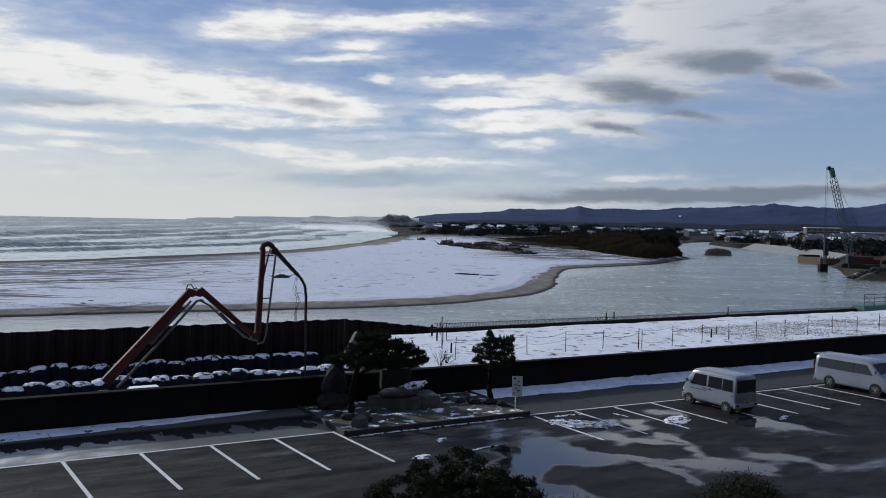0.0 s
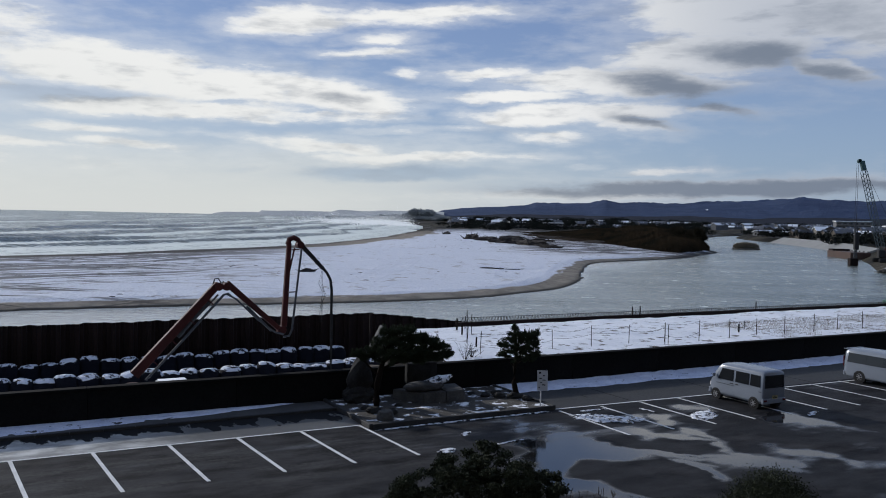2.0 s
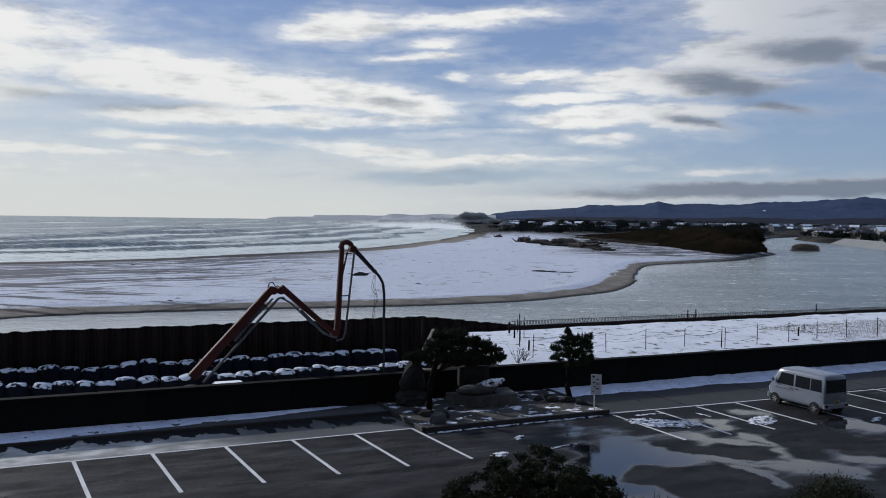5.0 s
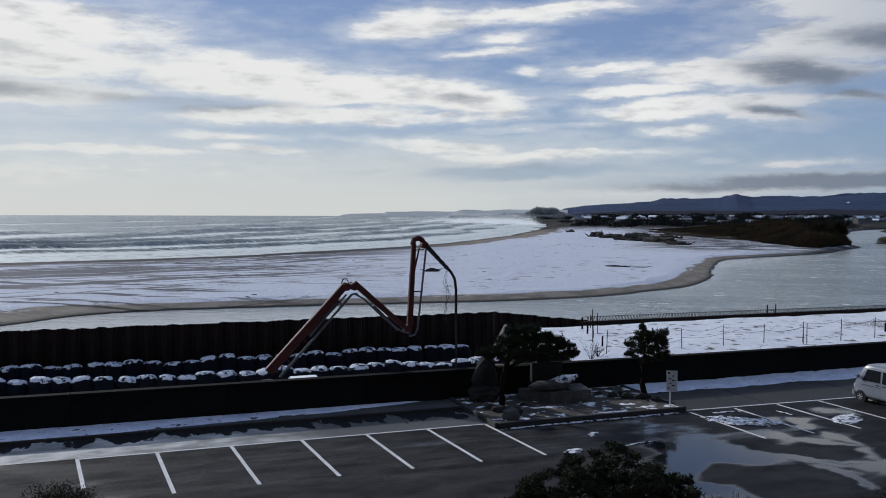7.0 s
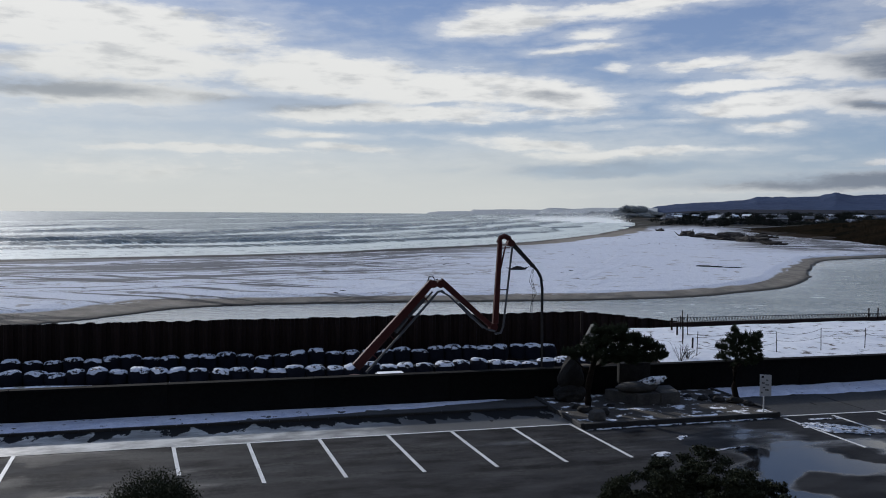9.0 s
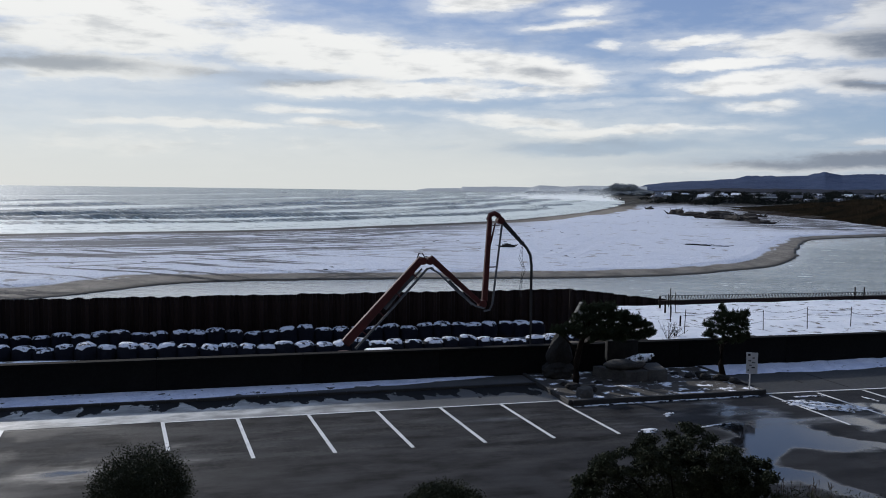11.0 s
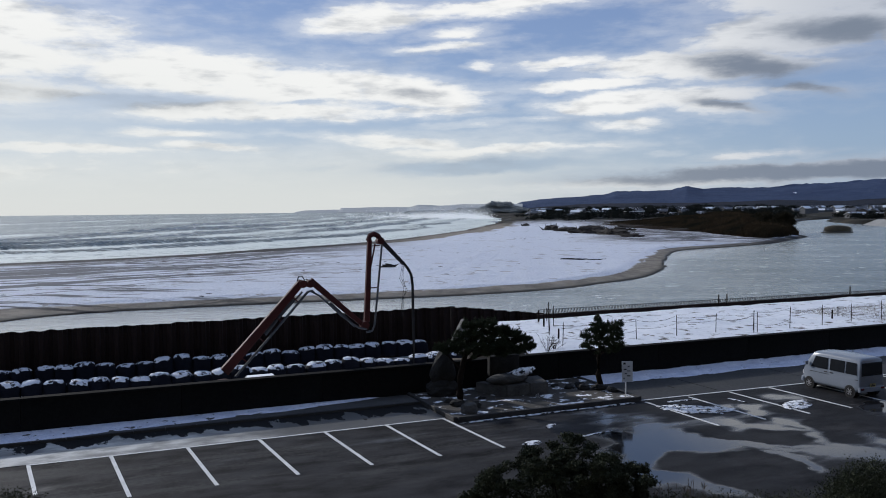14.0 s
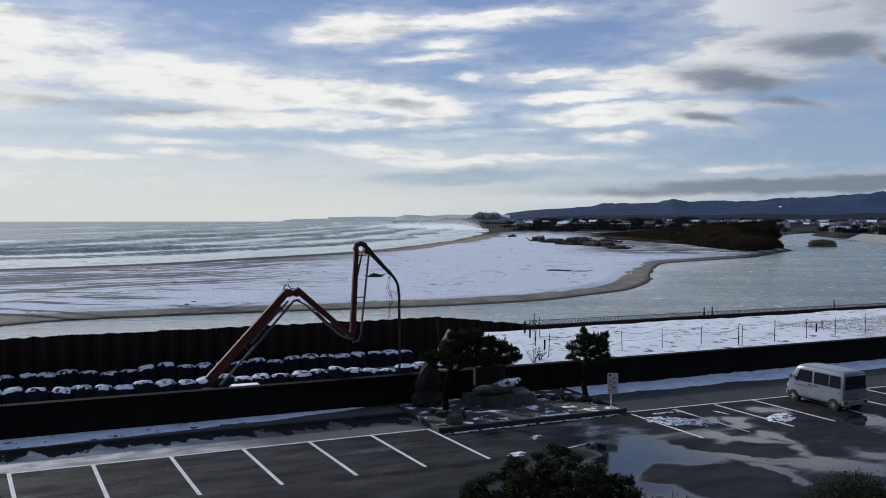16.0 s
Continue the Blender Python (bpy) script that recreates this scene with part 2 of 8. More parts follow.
SNOW_TROD = surface("trodden_snow", (0.46, 0.5, 0.62), (0.78, 0.81, 0.9), 1.3, 0.8, 9.0, 0.8, 0.05, spec=0.25,
                    patch=(0.09, 0.09, 0.1), patch_at=(0.63, 0.67), patch_scale=3.4)
PAINT_LINE = surface("road_paint", (0.5, 0.5, 0.48), (0.8, 0.8, 0.78), 1.5, 0.5, 22.0, 0.3, 0.003, patch=(0.2, 0.2, 0.2), patch_at=(0.68, 0.74), patch_scale=3.0)
# shade of the unlit wall face put into the base colour, near black
CONCRETE_SHADE = surface("shade_dark_concrete", (0.004, 0.004, 0.004), (0.012, 0.012, 0.0115), 0.35, 0.95, 9.0, 0.4, 0.01, spec=0.06)
KERB = surface("kerb_concrete", (0.011, 0.011, 0.0105), (0.034, 0.033, 0.031), 0.8, 0.8, 16.0, 0.3, 0.006)
# rusted steel, taken near black; the backlit piles' shade is in the colour
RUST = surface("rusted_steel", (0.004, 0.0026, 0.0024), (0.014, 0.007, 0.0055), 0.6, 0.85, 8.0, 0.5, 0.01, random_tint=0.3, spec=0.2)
BAG = surface("black_bag_fabric", (0.0025, 0.003, 0.006), (0.007, 0.008, 0.014), 1.5, 0.9, 24.0, 0.5, 0.02, spec=0.15)
RED = surface("red_boom_paint", (0.028, 0.006, 0.005), (0.064, 0.011, 0.009), 0.8, 0.7, 12.0, 0.25, 0.006, spec=0.25)
STEEL = surface("grey_steel_pipe", (0.03, 0.034, 0.04), (0.07, 0.076, 0.084), 1.0, 0.65, 14.0, 0.15, 0.003, metal=0.3)
RUBBER = surface("black_rubber", (0.012, 0.012, 0.012), (0.03, 0.03, 0.03), 2.0, 0.85, 20.0, 0.2, 0.003, spec=0.15)
# pale car paint, base colour greyed and blued for the sides in shade
CARPAINT = surface("shade_greyed_car_paint", (0.17, 0.195, 0.232), (0.22, 0.245, 0.285), 0.6, 0.22, 20.0, 0.02, 0.001)
WHITE_METAL = surface("white_enamel", (0.36, 0.37, 0.38), (0.48, 0.495, 0.51), 0.6, 0.35, 20.0, 0.02, 0.001)
PLASTIC = surface("dark_plastic", (0.008, 0.008, 0.009), (0.02, 0.02, 0.021), 2.0, 0.6, 20.0, 0.1, 0.002, spec=0.25)
ROCK_PALE = surface("worn_granite", (0.028, 0.028, 0.028), (0.1, 0.098, 0.092), 1.2, 0.9, 14.0, 0.6, 0.03, spec=0.25)
ROCK = surface("dark_granite", (0.008, 0.008, 0.008), (0.034, 0.033, 0.03), 1.2, 0.9, 14.0, 0.6, 0.03, spec=0.25)
BARK = surface("pine_bark", (0.005, 0.004, 0.0035), (0.018, 0.013, 0.010), 2.0, 0.95, 12.0, 0.8, 0.03, spec=0.08)
NEEDLE = surface("pine_needles", (0.012, 0.018, 0.009), (0.034, 0.045, 0.022), 3.0, 0.8, 20.0, 0.0, spec=0.12)
LEAF = surface("evergreen_leaves", (0.013, 0.017, 0.010), (0.046, 0.054, 0.030), 3.0, 0.75, 20.0, 0.0, spec=0.12)
SOIL = surface("bare_soil", (0.04, 0.034, 0.026), (0.1, 0.085, 0.065), 0.8, 0.9, 12.0, 0.6, 0.02)
GRASS = surface("bleached_grass", (0.1, 0.085, 0.062), (0.26, 0.225, 0.165), 0.4, 0.95, 3.0, 0.0, spec=0.1)
REED = surface("dry_reed", (0.024, 0.016, 0.009), (0.075, 0.05, 0.027), 0.05, 0.9, 1.0, 0.6, 0.3)


# ---- building helpers ----
SITE = pose(0, 0, 0, 0, 0, 30)      # the sea wall runs along the site's u axis


def site(u, v, z=0.0):
    return SITE @ Vector((u, v, z))


def quick_mesh(name, co, faces):
    """A mesh from arrays: points (n, 3) and faces (m, corners)."""
    co, faces = np.asarray(co, np.float32).reshape(-1, 3), np.asarray(faces, np.int32)
    me = bpy.data.meshes.new(name)
    me.vertices.add(len(co))
    me.vertices.foreach_set("co", co.ravel())
    me.loops.add(faces.size)
    me.loops.foreach_set("vertex_index", faces.ravel())
    me.polygons.add(len(faces))
    me.polygons.foreach_set("loop_start", np.arange(0, faces.size, faces.shape[1], dtype=np.int32))
    me.update(calc_edges=True)
    return me


def smooth(me, on=True):
    me.polygons.foreach_set("use_smooth", np.full(len(me.polygons), on))


def mesh_of(name, bm, material, soft=False):
    me = bpy.data.meshes.new(name)
    bm.to_mesh(me)
    bm.free()
    me.materials.append(material)
    smooth(me, soft)
    return me


def part(name, bm, material, parent, label="", soft=False):
    ob = new(name, mesh_of(name, bm, material, soft))
    ob.parent = parent
    if label:
        ob["label"] = label
    return ob


def thing(name, m, label, category, group="", kind=""):
    ob = new(name)
    ob.matrix_world = m
    ob.empty_display_size = 0.2
    return tagged(ob, label, category, group, kind)


def solo(name, bm, material, m, label, category="", group="", kind="", soft=False):
    ob = new(name, mesh_of(name, bm, material, soft))
    ob.matrix_world = m
    return tagged(ob, label, category, group, kind)


def box(bm, size, at=(0, 0, 0), bevel=0.0, turn=(0, 0, 0), seg=1):
    m = pose(*at, *turn) @ Matrix.Diagonal((*size, 1))
    got = bmesh.ops.create_cube(bm, size=1.0, matrix=m)
    if bevel:
        es = list({e for v in got["verts"] for e in v.link_edges})
        bmesh.ops.bevel(bm, geom=es, offset=bevel, segments=seg, affect="EDGES", profile=0.6)
    return bm


def rod(bm, a, b, r, r2=None, seg=8):
    a, b = Vector(a), Vector(b)
    d = b - a
    m = Matrix.Translation((a + b) / 2) @ d.to_track_quat("Z", "Y").to_matrix().to_4x4()
    bmesh.ops.create_cone(bm, cap_ends=True, segments=seg, radius1=r, radius2=r if r2 is None else r2, depth=d.length, matrix=m)
    return bm


def tube(bm, pts, r, seg=8):
    pts = [Vector(p) for p in pts]
    rings = []
    for i, p in enumerate(pts):
        d = (pts[min(i + 1, len(pts) - 1)] - pts[max(i - 1, 0)]).normalized()
        q = d.to_track_quat("Z", "Y")
        rr = r[i] if isinstance(r, (list, tuple)) else r
        rings.append([bm.verts.new(p + q @ Vector((math.cos(2 * math.pi * k / seg) * rr, math.sin(2 * math.pi * k / seg) * rr, 0))) for k in range(seg)])
    for a, b in zip(rings, rings[1:]):
        for k in range(seg):
            bm.faces.new((a[k], a[(k + 1) % seg], b[(k + 1) % seg], b[k]))
    bm.faces.new(rings[0][::-1])
    bm.faces.new(rings[-1])
    return bm


def lump(bm, at, size, rough=0.2, freq=1.2, sub=3, seed=0.0, flat=False):
    got = bmesh.ops.create_icosphere(bm, subdivisions=sub, radius=1.0)
    at = Vector(at)
    for v in got["verts"]:
        n = noise.fractal(v.co * freq + Vector((seed, seed * 2, 0)), 1.0, 2.0, 4)
        co = v.co * (1 + rough * n)
        if flat and co.z < -0.35:
            co.z = -0.35
        v.co = Vector((co.x * size[0], co.y * size[1], co.z * size[2])) + at
    return bm


def sheet(name, xs, ys, height, material, m, label, kind="structure", soft=True, category=""):
    """A grid over xs by ys with a height for every point."""
    X, Y = np.meshgrid(xs, ys)
    Z = height(X, Y)
    nx, ny = len(xs), len(ys)
    co = np.stack([X, Y, Z], -1).reshape(-1, 3)
    i = np.arange(nx * ny).reshape(ny, nx)
    f = np.stack([i[:-1, :-1], i[:-1, 1:], i[1:, 1:], i[1:, :-1]], -1).reshape(-1, 4)
    me = quick_mesh(name, co, f)
    me.materials.append(material)
    smooth(me, soft)
    ob = new(name, me)
    ob.matrix_world = m
    return tagged(ob, label, category, "", kind)


def rnd_field(X, Y, size, seed, octaves=4, gain=0.5):
    """Smooth value noise on numpy grids."""
    out, amp, tot = np.zeros_like(X, dtype=float), 1.0, 0.0
    for o in range(octaves):
        s = size / 2 ** o
        gx, gy = X / s + 37.1 * seed, Y / s - 11.7 * seed
        ix, iy = np.floor(gx).astype(np.int64), np.floor(gy).astype(np.int64)
        fx, fy = gx - ix, gy - iy
        fx, fy = fx * fx * (3 - 2 * fx), fy * fy * (3 - 2 * fy)

        def h(a, b):
            k = (a * 374761393 + b * 668265263 + seed * 1442695041 + o * 97) & 0xFFFFFFFF
            k = ((k ^ (k >> 13)) * 1274126177) & 0xFFFFFFFF
            return ((k ^ (k >> 16)) & 0xFFFF) / 65535.0
        val = (h(ix, iy) * (1 - fx) + h(ix + 1, iy) * fx) * (1 - fy) + (h(ix, iy + 1) * (1 - fx) + h(ix + 1, iy + 1) * fx) * fy
        out += amp * val
        tot += amp
        amp *= gain
    return out / tot


def spline(points, steps=4):
    """A smooth line through points (Catmull-Rom)."""
    P = np.array(points, float)
    P = np.vstack([2 * P[0] - P[1], P, 2 * P[-1] - P[-2]])
    out = []
    for i in range(1, len(P) - 2):
        for k in range(steps):
            s = k / steps
            a, b, c, d = P[i - 1], P[i], P[i + 1], P[i + 2]
            out.append(0.5 * (2 * b + (c - a) * s + (2 * a - 5 * b + 4 * c - d) * s * s + (3 * b - a - 3 * c + d) * s ** 3))
    out.append(P[-2])
    return np.array(out)


def line_distance(X, Y, pts):
    X, Y, best = np.asarray(X, np.float32), np.asarray(Y, np.float32), np.full(np.shape(X), 1e9, np.float32)
    for (ax, ay), (bx, by) in zip(pts, pts[1:]):
        dx, dy = bx - ax, by - ay
        px, py = X - np.float32(ax), Y - np.float32(ay)
        k = 1.0 / (dx * dx + dy * dy + 1e-9)
        s = np.minimum(np.maximum(px * np.float32(dx * k) + py * np.float32(dy * k), 0), 1)
        px -= s * np.float32(dx)
        py -= s * np.float32(dy)
        best = np.minimum(best, px * px + py * py)
    return np.sqrt(best)


def inside(X, Y, pts):
    hit = np.zeros(X.shape, bool)
    for (ax, ay), (bx, by) in zip(pts, np.roll(pts, -1, 0)):
        if ay == by:
            continue
        hit ^= ((ay > Y) != (by > Y)) & (X < (bx - ax) * (Y - ay) / (by - ay) + ax)
    return hit


# ---- the coast: one sheet of ground out to the horizon ----
WATER_Z = -3.6
RIVER_BANK = spline([(-150, 5), (-100, 40), (-72, 70), (-64.5, 78), (-62, 85), (-59.5, 94), (-52.5, 100.8), (-36, 109.8), (-21.4, 116.5), (-11.2, 121.5), (1.6, 131), (9.4, 142),
                     (17, 154), (23.5, 177), (26.3, 198), (33.6, 237), (42.7, 255), (54.5, 268), (72.9, 292), (88, 325), (101, 352), (104, 378), (112, 440), (138, 540),
                     (190, 690), (245, 800), (420, 1050), (900, 1500), (2000, 2300), (4900, 3000)])
SEA_SHORE = spline([(-640, 4900), (-420, 3400), (-170, 2300), (-125, 1500), (-62, 1100), (-46, 800), (-46, 574), (-53, 430),
                    (-67, 330), (-88, 272), (-112, 225), (-142, 188), (-172, 160), (-260, 100), (-420, 0)])
SPIT = np.vstack([RIVER_BANK, [(4900, 4900)], SEA_SHORE])
TOWN_BANK = spline([(400, 60), (240, 150), (150, 205), (112, 219), (107.5, 228), (126, 276), (137, 306), (154, 345), (176, 431), (185, 486), (194, 559), (201, 640), (230, 740),
                    (330, 850), (600, 1050), (1100, 1400), (2200, 2150), (4900, 2850)])
TOWN_LAND = np.vstack([TOWN_BANK, [(4900, 60)]])


def coast_height(X, Y):
    wob = (rnd_field(X, Y, 24, 3, 3) - 0.5) * 6 + (rnd_field(X, Y, 60, 5) - 0.5) * 6
    wob *= np.clip(np.hypot(X, Y) / 160, 0.25, 1.0)
    d_river = line_distance(X, Y, RIVER_BANK)
    d_sea = line_distance(X, Y, SEA_SHORE)
    sign = np.where(inside(X, Y, SPIT), 1.0, -1.0)
    dr, ds = sign * d_river + wob * 0.3, sign * d_sea + wob
    bank = np.where(dr < 0, dr * 0.25, np.minimum(dr * (0.2 - 0.09 * np.clip((-52 - X) / 15, 0, 1) - 0.07 * np.exp(-((X - 18) / 12) ** 2)), 0.95 + np.minimum(dr, 40) * 0.012))
    beach = np.where(ds < 0, ds * 0.06, np.minimum(ds * 0.032, 1.0 + np.minimum(ds, 60) * 0.012))
    spit = np.minimum(bank, beach)
    spit += np.where(spit > 0.7, (rnd_field(X, Y, 22, 9) - 0.5) * 0.7 + (rnd_field(X, Y, 5, 2) - 0.5) * 0.22, 0)
    far = np.clip((np.hypot(X, Y) - 600) / 900, 0, 1)
    spit += np.where(spit > 0.5, far * 2.0, 0)
    d_town = line_distance(X, Y, TOWN_BANK) * np.where(inside(X, Y, TOWN_LAND), 1.0, -1.0)
    town = np.where(d_town < 0, d_town * 0.3, np.minimum(d_town * 0.5, 2.6))
    # the site's own bank, kept low under the works and the car park
    V = -X * math.sin(radians(30)) + Y * math.cos(radians(30))
    d_home = 53.3 - V
    home = np.where(d_home < 0, d_home * 0.8, np.minimum(d_home * 3.0, 1.9))
    h = np.maximum(np.maximum(spit, town), home)
    return WATER_Z + np.maximum(h, -3.0)


def polar_sheet(name, rings, rays, height, material, label):
    R, T = np.meshgrid(rings, rays, indexing="ij")
    X, Y = R * np.sin(T), R * np.cos(T)
    Z = height(X, Y)
    nr, nt = R.shape
    co = np.stack([X, Y, Z], -1).reshape(-1, 3)
    i = np.arange(nr * nt).reshape(nr, nt)
    j = np.roll(i, -1, 1)
    f = np.stack([i[:-1], i[1:], j[1:], j[:-1]], -1).reshape(-1, 4)
    me = quick_mesh(name, co, f)
    me.materials.append(material)
    smooth(me)
    return tagged(new(name, me), label, "", "", "structure"), R, T


def banded_ground():
    """Sand where the sheet is low, snow above it, thinning inland to bare winter ground."""
    m = bpy.data.materials.new("snowy_sand")
    m.use_nodes = True
    t = m.node_tree
    p = t.nodes["Principled BSDF"]
    p.inputs["Specular IOR Level"].default_value = 0.06
    geo = t.nodes.new("ShaderNodeNewGeometry").outputs["Position"]
    xyz = t.nodes.new("ShaderNodeSeparateXYZ")
    t.links.new(geo, xyz.inputs[0])

    def tex(scale, detail=6.0, stretch=None, rough=0.6):
        n = t.nodes.new("ShaderNodeTexNoise")
        n.inputs["Scale"].default_value, n.inputs["Detail"].default_value, n.inputs["Roughness"].default_value = scale, detail, rough
        if stretch:
            mp = t.nodes.new("ShaderNodeMapping")
            mp.inputs["Rotation"].default_value = (0, 0, radians(-52))
            mp.inputs["Scale"].default_value = stretch
            t.links.new(geo, mp.inputs[0])
            t.links.new(mp.outputs[0], n.inputs["Vector"])
        else:
            t.links.new(geo, n.inputs["Vector"])
        return n.outputs["Fac"]

    def calc(op, a, b, c=0.0, clamp=False):
        n = t.nodes.new("ShaderNodeMath")
        n.operation, n.use_clamp = op, clamp
        for k, v in enumerate((a, b, c)):
            if isinstance(v, (int, float)):
                n.inputs[k].default_value = v
            else:
                t.links.new(v, n.inputs[k])
        return n.outputs[0]

    def span(x, lo, hi):
        n = t.nodes.new("ShaderNodeMapRange")
        n.interpolation_type = "SMOOTHSTEP"
        n.inputs[1].default_value, n.inputs[2].default_value = lo, hi
        t.links.new(x, n.inputs[0])
        return n.outputs[0]

    def mixc(f, a, b):
        n = t.nodes.new("ShaderNodeMix")
        n.data_type = "RGBA"
        t.links.new(f, n.inputs[0])
        for k, c in ((6, a), (7, b)):
            if isinstance(c, tuple):
                n.inputs[k].default_value = (*c, 1)
            else:
                t.links.new(c, n.inputs[k])
        return n.outputs[2]

    grain = tex(3.0, 8)
    patches = tex(0.09, 9)
    drift = tex(0.045, 9, (0.7, 9.0, 1.0), 0.66)
    sand = mixc(span(tex(0.3), 0.35, 0.65), (0.2, 0.175, 0.14), (0.3, 0.265, 0.215))
    wet_line = span(xyz.outputs[2], WATER_Z + 0.3, WATER_Z + 0.1)
    sand = mixc(wet_line, sand, (0.12, 0.105, 0.085))
    snow = mixc(span(grain, 0.3, 0.7), (0.52, 0.55, 0.615), (0.73, 0.75, 0.795))
    level = calc("ADD", xyz.outputs[2], calc("MULTIPLY", calc("SUBTRACT", patches, 0.5), 0.35))
    leeward = span(calc("MULTIPLY_ADD", xyz.outputs[0], -1.0, calc("MULTIPLY", xyz.outputs[1], -0.1)), 5.0, 45.0)
    lying = span(level, WATER_Z + 0.62, WATER_Z + 0.72)
    lying = calc("MULTIPLY", lying, calc("SUBTRACT", 1.0, calc("MULTIPLY", span(calc("ADD", tex(0.35, 8), calc("MULTIPLY", patches, 0.5)), 0.86, 0.92), 0.7)))
    shore = t.nodes.new("ShaderNodeAttribute")
    shore.attribute_name = "shore"
    near_sea = shore.outputs["Fac"]
    strand = t.nodes.new("ShaderNodeAttribute")
    strand.attribute_name = "strand"
    lines = t.nodes.new("ShaderNodeTexNoise")
    lines.inputs["Scale"].default_value, lines.inputs["Detail"].default_value, lines.inputs["Roughness"].default_value = 1.0, 5.0, 0.68
    t.links.new(strand.outputs["Vector"], lines.inputs["Vector"])
    wrack = span(calc("ADD", lines.outputs["Fac"], calc("MULTIPLY_ADD", near_sea, 0.36, -0.10)), 0.5, 0.535)
    blown = calc("MAXIMUM", span(calc("ADD", calc("ADD", drift, calc("MULTIPLY", patches, 0.3)), calc("MULTIPLY_ADD", near_sea, 0.13, -0.07)), 0.625, 0.69), calc("MULTIPLY", wrack, 0.95))
    lying = calc("MULTIPLY", lying, calc("SUBTRACT", 1.0, calc("MULTIPLY", calc("MULTIPLY", blown, leeward), 0.85)))
    # weed and bare sand show through between the drift heaps and the scrub
    strewn = calc("MULTIPLY", calc("MULTIPLY", span(xyz.outputs[1], 255, 300), span(calc("MULTIPLY_ADD", xyz.outputs[1], -0.03, xyz.outputs[0]), -6.0, 22.0)), span(calc("ADD", tex(0.16, 9, (0.5, 2.2, 1.0), 0.7), calc("MULTIPLY", patches, 0.35)), 0.58, 0.68))
    lying = calc("MULTIPLY", lying, calc("SUBTRACT", 1.0, calc("MULTIPLY", strewn, 0.9)))
    dist = calc("ADD", xyz.outputs[1], calc("MULTIPLY", calc("SUBTRACT", patches, 0.5), 500.0))
    east = calc("ADD", calc("MULTIPLY_ADD", xyz.outputs[1], -0.2, xyz.outputs[0]), calc("MULTIPLY", calc("SUBTRACT", patches, 0.5), 60.0))
    inland = calc("MAXIMUM", span(dist, 560, 800), calc("MULTIPLY", span(east, 52, 66), span(calc("SUBTRACT", xyz.outputs[1], 0.0), 190, 215)))
    wood = mixc(span(tex(0.02, 8), 0.4, 0.62), (0.014, 0.014, 0.011), (0.05, 0.043, 0.03))
    col = mixc(lying, mixc(calc("MAXIMUM", calc("MULTIPLY", blown, leeward), strewn), sand, (0.05, 0.047, 0.045)), snow)
    roofs = span(tex(0.06, 4), 0.60, 0.66)
    col = mixc(inland, col, mixc(calc("MULTIPLY", roofs, 0.3), wood, (0.4, 0.42, 0.46)))
    t.links.new(col, p.inputs["Base Color"])
    p.inputs["Roughness"].default_value = 0.8
    b = t.nodes.new("ShaderNodeBump")
    b.inputs["Strength"].default_value, b.inputs["Distance"].default_value = 0.7, 0.3
    t.links.new(calc("ADD", calc("ADD", grain, calc("MULTIPLY", tex(0.5, 7), 2.5)), calc("MULTIPLY", drift, 2.0)), b.inputs["Height"])
    t.links.new(b.outputs[0], p.inputs["Normal"])
    return m


def fan(lo, hi, fine, coarse):
    a = np.arange(lo, hi, fine)
    b = np.arange(hi, lo + 360, coarse)
    return np.radians(np.concatenate([a, b]))


rays = fan(-50, 36, 0.2, 4.0)
rings = np.concatenate([np.linspace(2, 70, 40), np.geomspace(71, 420, 330), np.geomspace(425, 4940, 170)])
ground, _, _ = polar_sheet("ground", rings, rays, coast_height, banded_ground(), "snow-covered sand spit and winter land along a river mouth")
flat = np.empty(len(ground.data.vertices) * 3, np.float32)
ground.data.vertices.foreach_get("co", flat)
gx, gy = flat.reshape(-1, 3)[:, 0].astype(float), flat.reshape(-1, 3)[:, 1].astype(float)
GROUND_Z = flat.reshape(-1, 3)[:, 2].reshape(len(rings), len(rays)).astype(float)
off_sea = line_distance(gx, gy, SEA_SHORE) + (rnd_field(gx, gy, 60, 71, 3) - 0.5) * 14
near_shore = np.exp(-off_sea.clip(0) / 45.0)
lay = np.stack([off_sea * 0.14, gy * 0.011, np.zeros_like(gx)], -1)       # wrack lines run along the shore
ground.data.attributes.new("strand", "FLOAT_VECTOR", "POINT").data.foreach_set("vector", lay.reshape(-1).astype(np.float32))
ground.data.attributes.new("shore", "FLOAT", "POINT").data.foreach_set("value", near_shore.astype(np.float32))


